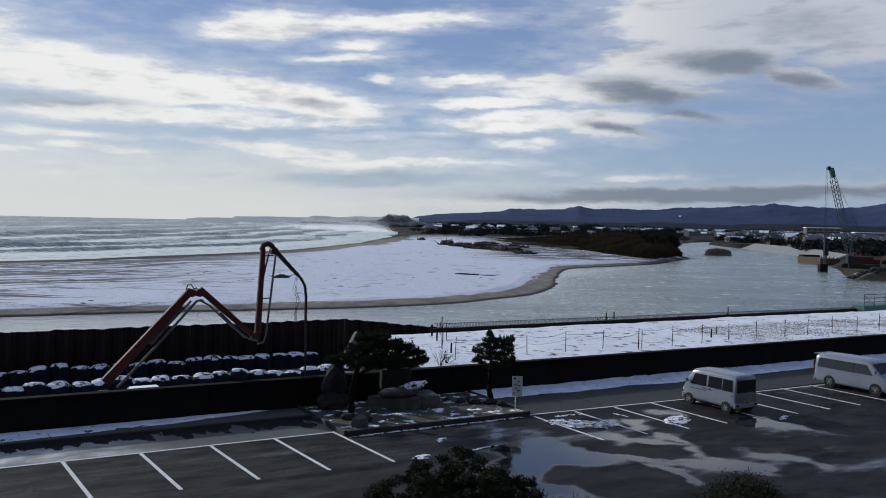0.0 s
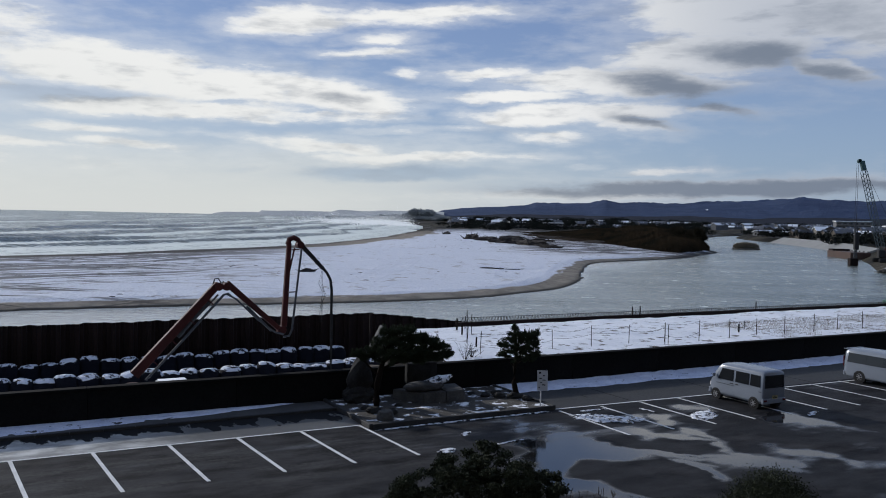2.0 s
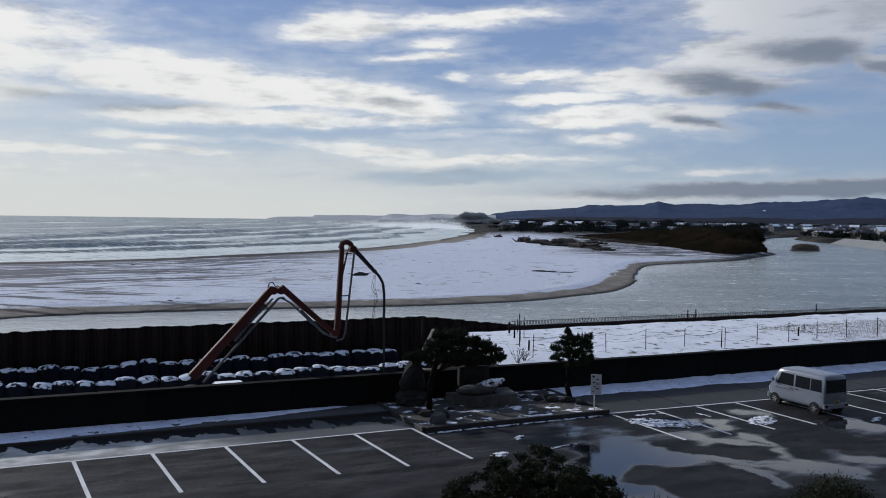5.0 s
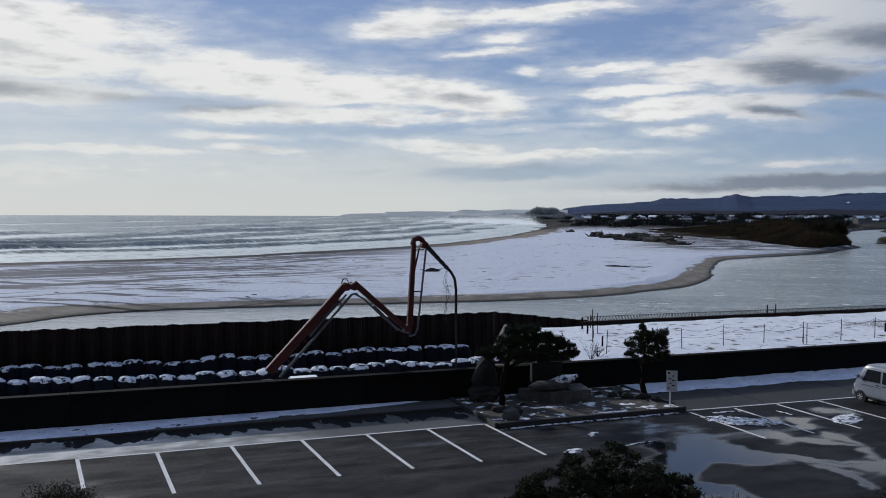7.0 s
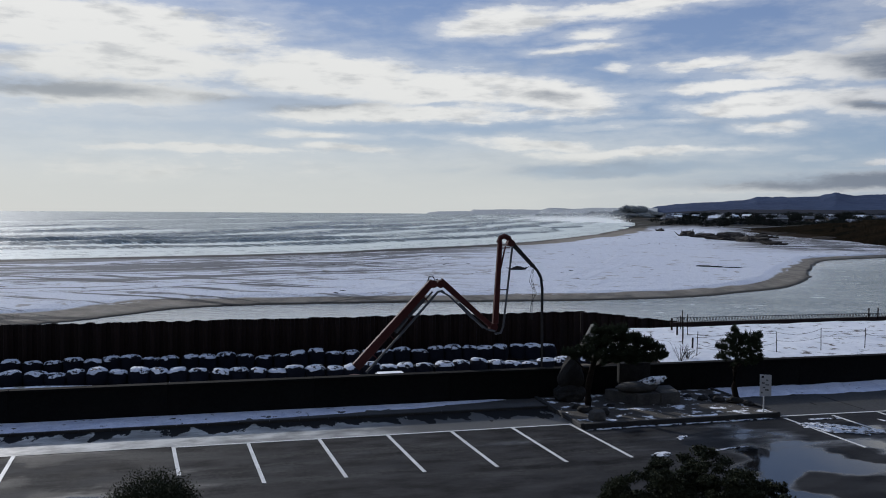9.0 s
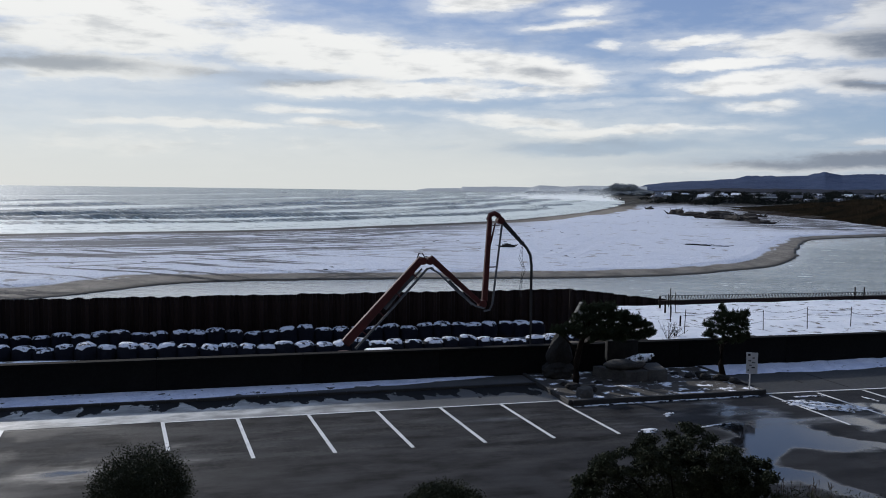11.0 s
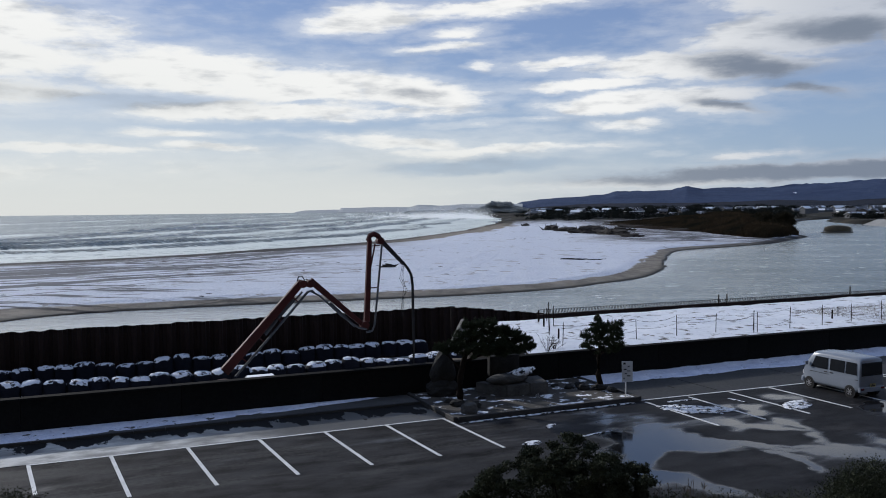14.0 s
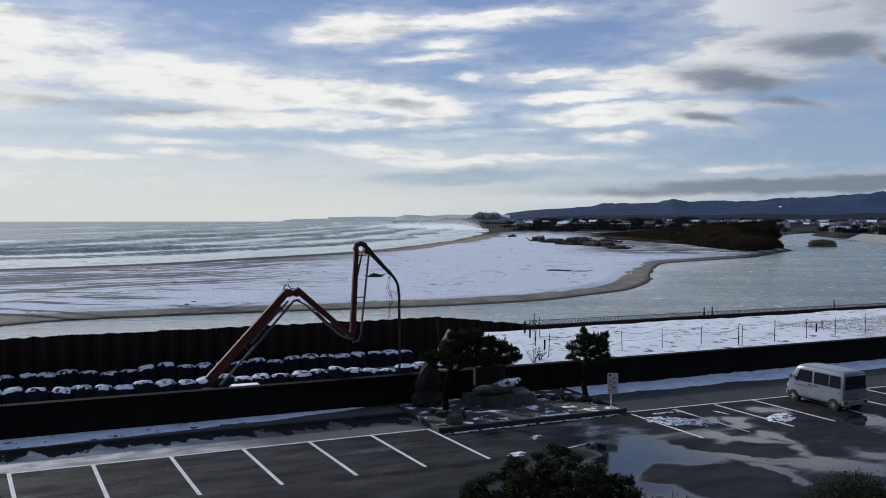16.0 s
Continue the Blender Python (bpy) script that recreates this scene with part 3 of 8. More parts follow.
# ---- water: river and sea, with breakers off the beach ----
def water_material():
    m = bpy.data.materials.new("grey_winter_water")
    m.use_nodes = True
    t = m.node_tree
    p = t.nodes["Principled BSDF"]
    geo = t.nodes.new("ShaderNodeNewGeometry").outputs["Position"]
    foam = t.nodes.new("ShaderNodeAttribute")
    foam.attribute_name = "foam"

    def tex(scale, detail, stretch=(1, 1, 1), turn=-40):
        mp = t.nodes.new("ShaderNodeMapping")
        mp.inputs["Rotation"].default_value = (0, 0, radians(turn))
        mp.inputs["Scale"].default_value = stretch
        t.links.new(geo, mp.inputs[0])
        n = t.nodes.new("ShaderNodeTexNoise")
        n.inputs["Scale"].default_value, n.inputs["Detail"].default_value, n.inputs["Roughness"].default_value = scale, detail, 0.62
        t.links.new(mp.outputs[0], n.inputs["Vector"])
        return n.outputs["Fac"]

    def span(x, lo, hi, a=0.0, b=1.0):
        n = t.nodes.new("ShaderNodeMapRange")
        n.inputs[1].default_value, n.inputs[2].default_value, n.inputs[3].default_value, n.inputs[4].default_value = lo, hi, a, b
        t.links.new(x, n.inputs[0])
        return n.outputs[0]

    ripple, chop = tex(1.1, 5, (1, 2.2, 1)), tex(0.16, 6, (1, 2.5, 1))
    lace = tex(0.22, 9, (1, 3.0, 1))
    add = t.nodes.new("ShaderNodeMath")
    add.operation = "ADD"
    t.links.new(foam.outputs["Fac"], add.inputs[0])
    t.links.new(span(lace, 0.33, 0.67, -0.55, 0.55), add.inputs[1])
    white = span(add.outputs[0], 0.42, 0.68)
    mix = t.nodes.new("ShaderNodeMix")
    mix.data_type = "RGBA"
    t.links.new(white, mix.inputs[0])
    mix.inputs[6].default_value = (0.15, 0.165, 0.162, 1)
    mix.inputs[7].default_value = (0.70, 0.74, 0.68, 1)
    t.links.new(mix.outputs[2], p.inputs["Base Color"])
    rough = t.nodes.new("ShaderNodeMath")
    rough.operation = "MAXIMUM"
    t.links.new(span(foam.outputs["Fac"], 0, 0.3, 0.2, 0.52), rough.inputs[0])
    t.links.new(span(white, 0, 1, 0.2, 0.7), rough.inputs[1])
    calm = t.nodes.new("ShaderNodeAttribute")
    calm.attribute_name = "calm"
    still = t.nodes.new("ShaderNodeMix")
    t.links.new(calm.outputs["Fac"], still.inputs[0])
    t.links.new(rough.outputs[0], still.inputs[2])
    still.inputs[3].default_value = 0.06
    t.links.new(still.outputs[0], p.inputs["Roughness"])
    p.inputs["IOR"].default_value = 1.33
    # wind streaks and ripple sparkle painted as lighter and darker base colour
    gust_tint = span(tex(0.018, 6, (1, 3.2, 1), 25), 0.36, 0.66)
    tint = t.nodes.new("ShaderNodeMix")
    tint.data_type = "RGBA"
    both = t.nodes.new("ShaderNodeMath")
    both.operation = "MULTIPLY_ADD"
    both.use_clamp = True
    t.links.new(span(tex(0.75, 8, (1, 1.6, 1), 20), 0.38, 0.62, -0.55, 0.55), both.inputs[0])
    both.inputs[1].default_value = 0.8
    t.links.new(gust_tint, both.inputs[2])
    t.links.new(both.outputs[0], tint.inputs[0])
    tint.inputs[6].default_value, tint.inputs[7].default_value = (0.10, 0.122, 0.113, 1), (0.265, 0.292, 0.275, 1)
    # calm water is paled in its base colour, standing in for bright reflected sky
    calm_pale = t.nodes.new("ShaderNodeMix")
    calm_pale.data_type = "RGBA"
    t.links.new(calm.outputs["Fac"], calm_pale.inputs[0])
    t.links.new(tint.outputs[2], calm_pale.inputs[6])
    calm_pale.inputs[7].default_value = (0.56, 0.57, 0.53, 1)
    t.links.new(calm_pale.outputs[2], mix.inputs[6])
    h = t.nodes.new("ShaderNodeMath")
    h.operation = "MULTIPLY_ADD"
    t.links.new(chop, h.inputs[0])
    h.inputs[1].default_value = 4.0
    t.links.new(ripple, h.inputs[2])
    b = t.nodes.new("ShaderNodeBump")
    b.inputs["Distance"].default_value = 0.3
    t.links.new(span(calm.outputs["Fac"], 0, 1, 0.34, 0.08), b.inputs["Strength"])
    t.links.new(h.outputs[0], b.inputs["Height"])
    t.links.new(b.outputs[0], p.inputs["Normal"])
    return m


def sea_side(X, Y):
    """Metres seaward of the beach; negative on the river side."""
    d = line_distance(X, Y, SEA_SHORE)
    sea = ~inside(X, Y, np.vstack([SEA_SHORE, [(-420, -4900), (4900, -4900), (4900, 4900)]]))
    return np.where(sea, d, -d)


BREAKERS = [(40, 1.3, 10), (78, 1.9, 12), (122, 2.0, 14), (175, 2.2, 16), (255, 2.0, 20), (380, 1.8, 26), (600, 1.6, 34)]   # distance off the beach, height, width


def wave_height(X, Y):
    d = sea_side(X, Y) + (rnd_field(X, Y, 160, 13) - 0.5) * 55 + (rnd_field(X, Y, 30, 4) - 0.5) * 7 + (rnd_field(X, Y, 7, 6, 3) - 0.5) * 4
    z = np.zeros_like(X)
    for k, (at, high, wide) in enumerate(BREAKERS):
        s = (d - at) / wide
        crest = np.where(s < 0, np.exp(-(s * 3.2) ** 2), np.exp(-(s * 1.1) ** 2))
        z += high * 0.85 * crest * np.clip(rnd_field(X, Y, 110, 20 + k, 3) * 2.6 - (0.45 if k < 3 else 0.7), 0, 1.15) * (0.6 + 0.8 * rnd_field(X, Y, 6.5, 60 + k, 4))
    swell = (rnd_field(X, Y, 26, 31, 4) - 0.5) * 1.0 * np.clip((d - 40) / 160, 0, 1) * np.clip(1 - d / 3000, 0.2, 1)
    return WATER_Z + np.where(d > 0, z + swell, 0.0)


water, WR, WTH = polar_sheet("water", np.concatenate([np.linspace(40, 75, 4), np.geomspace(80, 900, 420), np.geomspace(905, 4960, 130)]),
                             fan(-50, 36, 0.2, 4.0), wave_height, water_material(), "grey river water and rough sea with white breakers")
X, Y = (WR * np.sin(WTH)), (WR * np.cos(WTH))
d_off = sea_side(X, Y) + (rnd_field(X, Y, 160, 13) - 0.5) * 55 + (rnd_field(X, Y, 30, 4) - 0.5) * 7 + (rnd_field(X, Y, 7, 6, 3) - 0.5) * 4
froth = (0.40 + 0.42 * np.exp(-np.clip(d_off, 0, None) / 70)) * (d_off > -10)
for k, (at, high, wide) in enumerate(BREAKERS):
    s = (d_off - at) / wide
    strong = np.clip(rnd_field(X, Y, 110, 20 + k, 3) * 2.6 - (0.45 if k < 3 else 0.7), 0, 1)
    froth += (0.55 * np.exp(-((s + 1.1) * 1.5) ** 2) + 0.25 * np.exp(-((s - 0.05) * 9.0) ** 2) - 0.6 * np.exp(-((s + 0.18) * 3.6) ** 2) - 0.1 * np.exp(-((s - 0.6) * 2.0) ** 2)) * strong
attr = water.data.attributes.new("foam", "FLOAT", "POINT")
attr.data.foreach_set("value", np.clip(froth, 0, 1).reshape(-1).astype(np.float32))
# shoal and sheltered water that takes the painted sky brightness
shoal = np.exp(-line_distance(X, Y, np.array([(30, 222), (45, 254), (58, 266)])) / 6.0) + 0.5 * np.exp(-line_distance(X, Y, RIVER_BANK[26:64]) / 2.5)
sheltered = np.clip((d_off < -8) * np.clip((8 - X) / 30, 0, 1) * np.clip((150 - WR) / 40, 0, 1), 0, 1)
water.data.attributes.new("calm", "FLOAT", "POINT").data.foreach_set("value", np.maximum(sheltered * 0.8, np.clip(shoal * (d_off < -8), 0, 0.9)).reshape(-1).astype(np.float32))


# spindrift torn off the far breakers, a mist of drops over the surf
sr = np.random.RandomState(64)
n = 22000
along = sr.rand(n)
sx = np.interp(along, [0, 0.5, 1], [-62, -95, -210]) - np.abs(sr.normal(size=n)) * 55
sy = np.interp(along, [0, 0.5, 1], [1020, 1250, 1500]) + sr.normal(size=n) * 60
sz = WATER_Z + sr.exponential(3.4, n) * (0.4 + rnd_field(sx, sy, 60, 15, 3)) * np.interp(along, [0, 0.4, 1], [0.8, 1.2, 0.7])
spin = sr.normal(size=(n, 2, 3)) * 0.3
spot = np.stack([sx, sy, sz], 1)
drops = quick_mesh("sea_spray", np.stack([spot - spin[:, 0], spot + spin[:, 1], spot + spin[:, 0] - spin[:, 1]], 1), np.arange(n * 3).reshape(-1, 3))
mist = bpy.data.materials.new("spray_drops")
mist.use_nodes = True
mt = mist.node_tree
both_ways = mt.nodes.new("ShaderNodeMixShader")
both_ways.inputs[0].default_value = 0.6
for k, kind in enumerate(("ShaderNodeBsdfDiffuse", "ShaderNodeBsdfTranslucent")):
    q = mt.nodes.new(kind)
    q.inputs["Color"].default_value = (0.95, 0.96, 0.95, 1)
    mt.links.new(q.outputs[0], both_ways.inputs[k + 1])
mt.links.new(both_ways.outputs[0], mt.nodes["Material Output"].inputs["Surface"])
drops.materials.append(mist)
tagged(new("sea_spray", drops), "white spindrift blown off the far breakers", "", "", "stuff")


# ---- distance: mountain ridges, far headlands ----
def ridge(name, az0, az1, dist, profile, material, label, depth=500, seed=1, step=0.12):
    """A hill range seen across the plain: heights (degrees of rise) along the azimuth, with spurs and a falling front."""
    A = np.arange(az0, az1, step)
    rows_ = np.linspace(0, 1, 26)
    AA, SS = np.meshgrid(np.radians(A), rows_)
    top = np.interp(A, [a for a, _ in profile], [np.tan(radians(e)) * dist + EYE_Z for _, e in profile])
    R = dist - depth * (1 - SS)
    Xr, Yr = R * np.sin(AA), R * np.cos(AA)
    spur = 1.0 - np.abs(rnd_field(Xr, Yr, 520, seed, 5, 0.6) * 2 - 1) * 1.6
    Z = WATER_Z + 1 + (top[None, :] - WATER_Z) * (SS ** 0.8) * (0.62 + 0.55 * spur * (1 - SS) + 0.38 * SS) + (SS == 1) * (rnd_field(Xr, Yr, 110, seed + 4, 5, 0.6) - 0.5) * top[None, :] * 0.34
    ny, nx = Z.shape
    i = np.arange(nx * ny).reshape(ny, nx)
    f = np.stack([i[:-1, :-1], i[:-1, 1:], i[1:, 1:], i[1:, :-1]], -1).reshape(-1, 4)
    me = quick_mesh(name, np.stack([Xr, Yr, Z], -1), f)
    me.materials.append(material)
    smooth(me)
    return tagged(new(name, me), label, "", "", "structure")


# distance haze is put into the far range's blue base colour
MOUNTAIN = surface("haze_blue_mountain", (0.026, 0.042, 0.09), (0.05, 0.074, 0.135), 0.006, 0.95, 0.025, 0.9, 20.0, spec=0.1, coords="world")
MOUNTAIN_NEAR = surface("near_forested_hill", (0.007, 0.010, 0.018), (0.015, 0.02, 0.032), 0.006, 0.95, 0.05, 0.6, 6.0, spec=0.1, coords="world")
# headlands paled in the base colour to imitate sea haze
HEADLAND = surface("haze_painted_headland", (0.34, 0.36, 0.36), (0.42, 0.43, 0.43), 0.01, 0.95, 0.06, 0.5, 4.0, spec=0.1, coords="world")
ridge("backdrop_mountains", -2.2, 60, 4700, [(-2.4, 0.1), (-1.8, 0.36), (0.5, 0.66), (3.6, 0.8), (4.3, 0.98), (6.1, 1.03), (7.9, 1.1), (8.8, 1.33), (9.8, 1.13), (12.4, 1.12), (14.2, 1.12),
      (16.2, 1.3), (18.0, 1.3), (20.3, 1.56), (21.9, 1.52), (23.5, 1.4), (25.5, 1.43), (26.9, 1.72), (32, 1.7), (45, 1.6), (60, 1.2)], MOUNTAIN, "forested mountain range beyond the plain, haze put into its blue colour", 900, 2)
for az_, el_, wide, tall, tilt in ((15.13, 0.66, 12, 9, -30), (21.1, 0.62, 26, 5, 14)):
    bm = bmesh.new()
    d = 4300.0
    lump(bm, (0, 0, 0), (wide, 30, tall), 0.35, 1.6, 3, az_)
    solo("backdrop_snow_slope", bm, SNOW, pose(d * math.sin(radians(az_)), d * math.cos(radians(az_)), EYE_Z + d * math.tan(radians(el_)), 0, tilt, -az_), "small white cleared slope on the mountain side", kind="structure")
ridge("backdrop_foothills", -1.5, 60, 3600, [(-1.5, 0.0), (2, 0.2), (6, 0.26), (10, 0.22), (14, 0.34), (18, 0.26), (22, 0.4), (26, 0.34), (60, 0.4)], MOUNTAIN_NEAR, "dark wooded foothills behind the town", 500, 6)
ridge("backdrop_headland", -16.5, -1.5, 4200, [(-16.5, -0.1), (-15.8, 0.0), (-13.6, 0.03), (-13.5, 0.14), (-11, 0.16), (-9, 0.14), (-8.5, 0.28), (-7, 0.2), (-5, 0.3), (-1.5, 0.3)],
      HEADLAND, "low headlands along the coast, pale with haze put into the colour", 300, 9)


# ---- car park ----
def wet_asphalt():
    m = bpy.data.materials.new("wet_asphalt")
    m.use_nodes = True
    t = m.node_tree
    p = t.nodes["Principled BSDF"]
    p.inputs["Specular IOR Level"].default_value = 0.3
    vec = t.nodes.new("ShaderNodeTexCoord").outputs["Object"]
    xyz = t.nodes.new("ShaderNodeSeparateXYZ")
    t.links.new(vec, xyz.inputs[0])

    def tex(scale, detail=5.0, stretch=None, shift=(0, 0, 0)):
        n = t.nodes.new("ShaderNodeTexNoise")
        n.inputs["Scale"].default_value, n.inputs["Detail"].default_value, n.inputs["Roughness"].default_value = scale, detail, 0.6
        mp = t.nodes.new("ShaderNodeMapping")
        mp.inputs["Scale"].default_value = stretch or (1, 1, 1)
        mp.inputs["Location"].default_value = shift
        t.links.new(vec, mp.inputs[0])
        t.links.new(mp.outputs[0], n.inputs["Vector"])
        return n.outputs["Fac"]

    def calc(op, a, b, c=None, clamp=False):
        n = t.nodes.new("ShaderNodeMath")
        n.operation, n.use_clamp = op, clamp
        for k, v in enumerate((a, b, c)):
            if v is None:
                continue
            if isinstance(v, (int, float)):
                n.inputs[k].default_value = v
            else:
                t.links.new(v, n.inputs[k])
        return n.outputs[0]

    def span(x, lo, hi, a=0.0, b=1.0):
        n = t.nodes.new("ShaderNodeMapRange")
        n.interpolation_type = "SMOOTHSTEP"
        n.inputs[1].default_value, n.inputs[2].default_value, n.inputs[3].default_value, n.inputs[4].default_value = lo, hi, a, b
        t.links.new(x, n.inputs[0])
        return n.outputs[0]

    u, v = xyz.outputs[0], xyz.outputs[1]
    stones = tex(70, 3)
    wear = tex(0.7, 10, (0.7, 1.6, 1))
    pools = tex(0.19, 6, (0.55, 1.5, 1), (3.4, 0, 0))
    low_right = span(u, 12.5, 19.0)
    gutter = calc("MULTIPLY", span(v, 32.7, 33.4), calc("SUBTRACT", 1.0, span(u, 13.2, 14.0)))
    lean = calc("ADD", calc("MULTIPLY", low_right, 0.055), calc("MULTIPLY", gutter, 0.0))
    relief = t.nodes.new("ShaderNodeAttribute")
    relief.attribute_name = "relief"
    level = calc("ADD", calc("ADD", pools, lean), relief.outputs["Fac"])
    pool = span(level, 0.55, 0.74)
    damp = span(calc("ADD", tex(0.3, 6), calc("MULTIPLY", low_right, 0.12)), 0.42, 0.66)
    dry = t.nodes.new("ShaderNodeMix")
    dry.data_type = "RGBA"
    t.links.new(span(calc("MULTIPLY_ADD", wear, 0.7, calc("MULTIPLY", stones, 0.3)), 0.35, 0.65), dry.inputs[0])
    dry.inputs[6].default_value, dry.inputs[7].default_value = (0.007, 0.007, 0.0078, 1), (0.048, 0.048, 0.050, 1)
    dried = t.nodes.new("ShaderNodeMix")
    dried.data_type = "RGBA"
    bands = calc("ADD", calc("MULTIPLY", tex(0.32, 9, (0.5, 2.4, 1), (1.7, 0.4, 0)), 0.75), calc("MULTIPLY", tex(6.0, 6), 0.25))
    t.links.new(calc("MULTIPLY", span(bands, 0.47, 0.62), calc("MULTIPLY", calc("SUBTRACT", 1.0, low_right), span(calc("ADD", v, calc("MULTIPLY", wear, 3.0)), 26.0, 29.5))), dried.inputs[0])
    t.links.new(dry.outputs[2], dried.inputs[6])
    dried.inputs[7].default_value = (0.06, 0.06, 0.058, 1)
    wet = t.nodes.new("ShaderNodeMix")
    wet.data_type = "RGBA"
    t.links.new(calc("MAXIMUM", pool, calc("MULTIPLY", damp, 0.5)), wet.inputs[0])
    t.links.new(dried.outputs[2], wet.inputs[6])
    wet.inputs[7].default_value = (0.011, 0.011, 0.012, 1)
    t.links.new(wet.outputs[2], p.inputs["Base Color"])
    r = t.nodes.new("ShaderNodeMix")
    t.links.new(pool, r.inputs[0])
    t.links.new(span(damp, 0, 1, 0.85, 0.62), r.inputs[2])
    r.inputs[3].default_value = 0.06
    t.links.new(r.outputs[0], p.inputs["Roughness"])
    t.links.new(span(pool, 0, 1, 0.06, 0.55), p.inputs["Specular IOR Level"])
    b = t.nodes.new("ShaderNodeBump")
    b.inputs["Distance"].default_value = 0.006
    t.links.new(span(pool, 0, 1, 0.5, 0.02), b.inputs["Strength"])
    t.links.new(stones, b.inputs["Height"])
    t.links.new(b.outputs[0], p.inputs["Normal"])
    return m


def lot_height(U, V):
    return (rnd_field(U, V, 9, 41, 2) - 0.5) * 0.004


ASPHALT = wet_asphalt()
lot = sheet("parking_lot", np.concatenate([np.arange(-60, 13, 2.0), np.arange(13, 36, 0.125), np.linspace(36, 110, 40)]),
            np.concatenate([np.linspace(-25, 17, 20), np.arange(17.2, 33, 0.125), np.linspace(33, 37.2, 12)]), lot_height, ASPHALT, SITE, "wet dark asphalt car park with shallow puddles")
lu, lv = np.array([q.co[:2] for q in lot.data.vertices]).T
wu = lu + (rnd_field(lu, lv, 2.2, 91, 5, 0.6) - 0.5) * 1.9
wv = lv + (rnd_field(lu, lv, 2.2, 92, 5, 0.6) - 0.5) * 1.9
dip = np.zeros_like(lu)
RUNS = [([(19.6, 25.1), (20.9, 25.4), (22.4, 24.6), (23.2, 23.2), (24.4, 22.1), (25.5, 20.3)], 0.42), ([(22.5, 23.2), (22.5, 22.0), (22.1, 20.5)], 0.35), ([(26.4, 26.3), (26.0, 25.1), (24.9, 23.5), (25.4, 22.1), (26.1, 20.8)], 0.4),
        ([(23.4, 27.6), (24.3, 26.4), (25.8, 25.2)], 0.5), ([(17.4, 22.5), (17.6, 21.1), (18.2, 19.8)], 0.7), ([(27.1, 23.0), (27.4, 21.9), (28.2, 20.5)], 0.5), ([(28.6, 30.2), (30.1, 29.6)], 0.6), ([(26.7, 29.1), (26.1, 27.8)], 0.5),
        ([(31.7, 26.7), (31.9, 25.5), (33.0, 23.5)], 0.8), ([(20.3, 28.6), (20.6, 25.6)], 1.7), ([(24.6, 29.8), (25.6, 29.4)], 0.6), ([(19.8, 30.8), (19.3, 28.4), (18.6, 26.2), (17.6, 24.0), (16.6, 22.3)], 1.05), ([(20.4, 25.9), (21.9, 25.3), (23.3, 24.1), (25.4, 21.7)], 0.45)]     # shallow runs where water stands
for pts, half in RUNS:
    dip = np.maximum(dip, np.exp(-(line_distance(wu, wv, np.array(pts)) / half) ** 2))
hump = np.zeros_like(lu)
for hu, hv, ha, hb in [(19.6, 22.2, 2.6, 2.1), (23.7, 24.8, 0.9, 0.7), (22.3, 26.1, 1.1, 0.7), (28.4, 24.9, 1.7, 1.3), (34.8, 25.0, 2.9, 2.8), (40.0, 26.0, 3.0, 2.0), (29.0, 27.2, 1.5, 1.6), (32.6, 29.0, 1.5, 2.2)]:
    e1, e2 = ((wu - hu) - (wv - hv)) * 0.707, ((wu - hu) + (wv - hv)) * 0.707
    hump = np.maximum(hump, np.exp(-((e1 / ha) ** 2 + (e2 / hb) ** 2) ** 1.5))
lot.data.attributes.new("relief", "FLOAT", "POINT").data.foreach_set("value", (dip * 0.19 - hump * 0.34 * (1 - dip)).astype(np.float32))


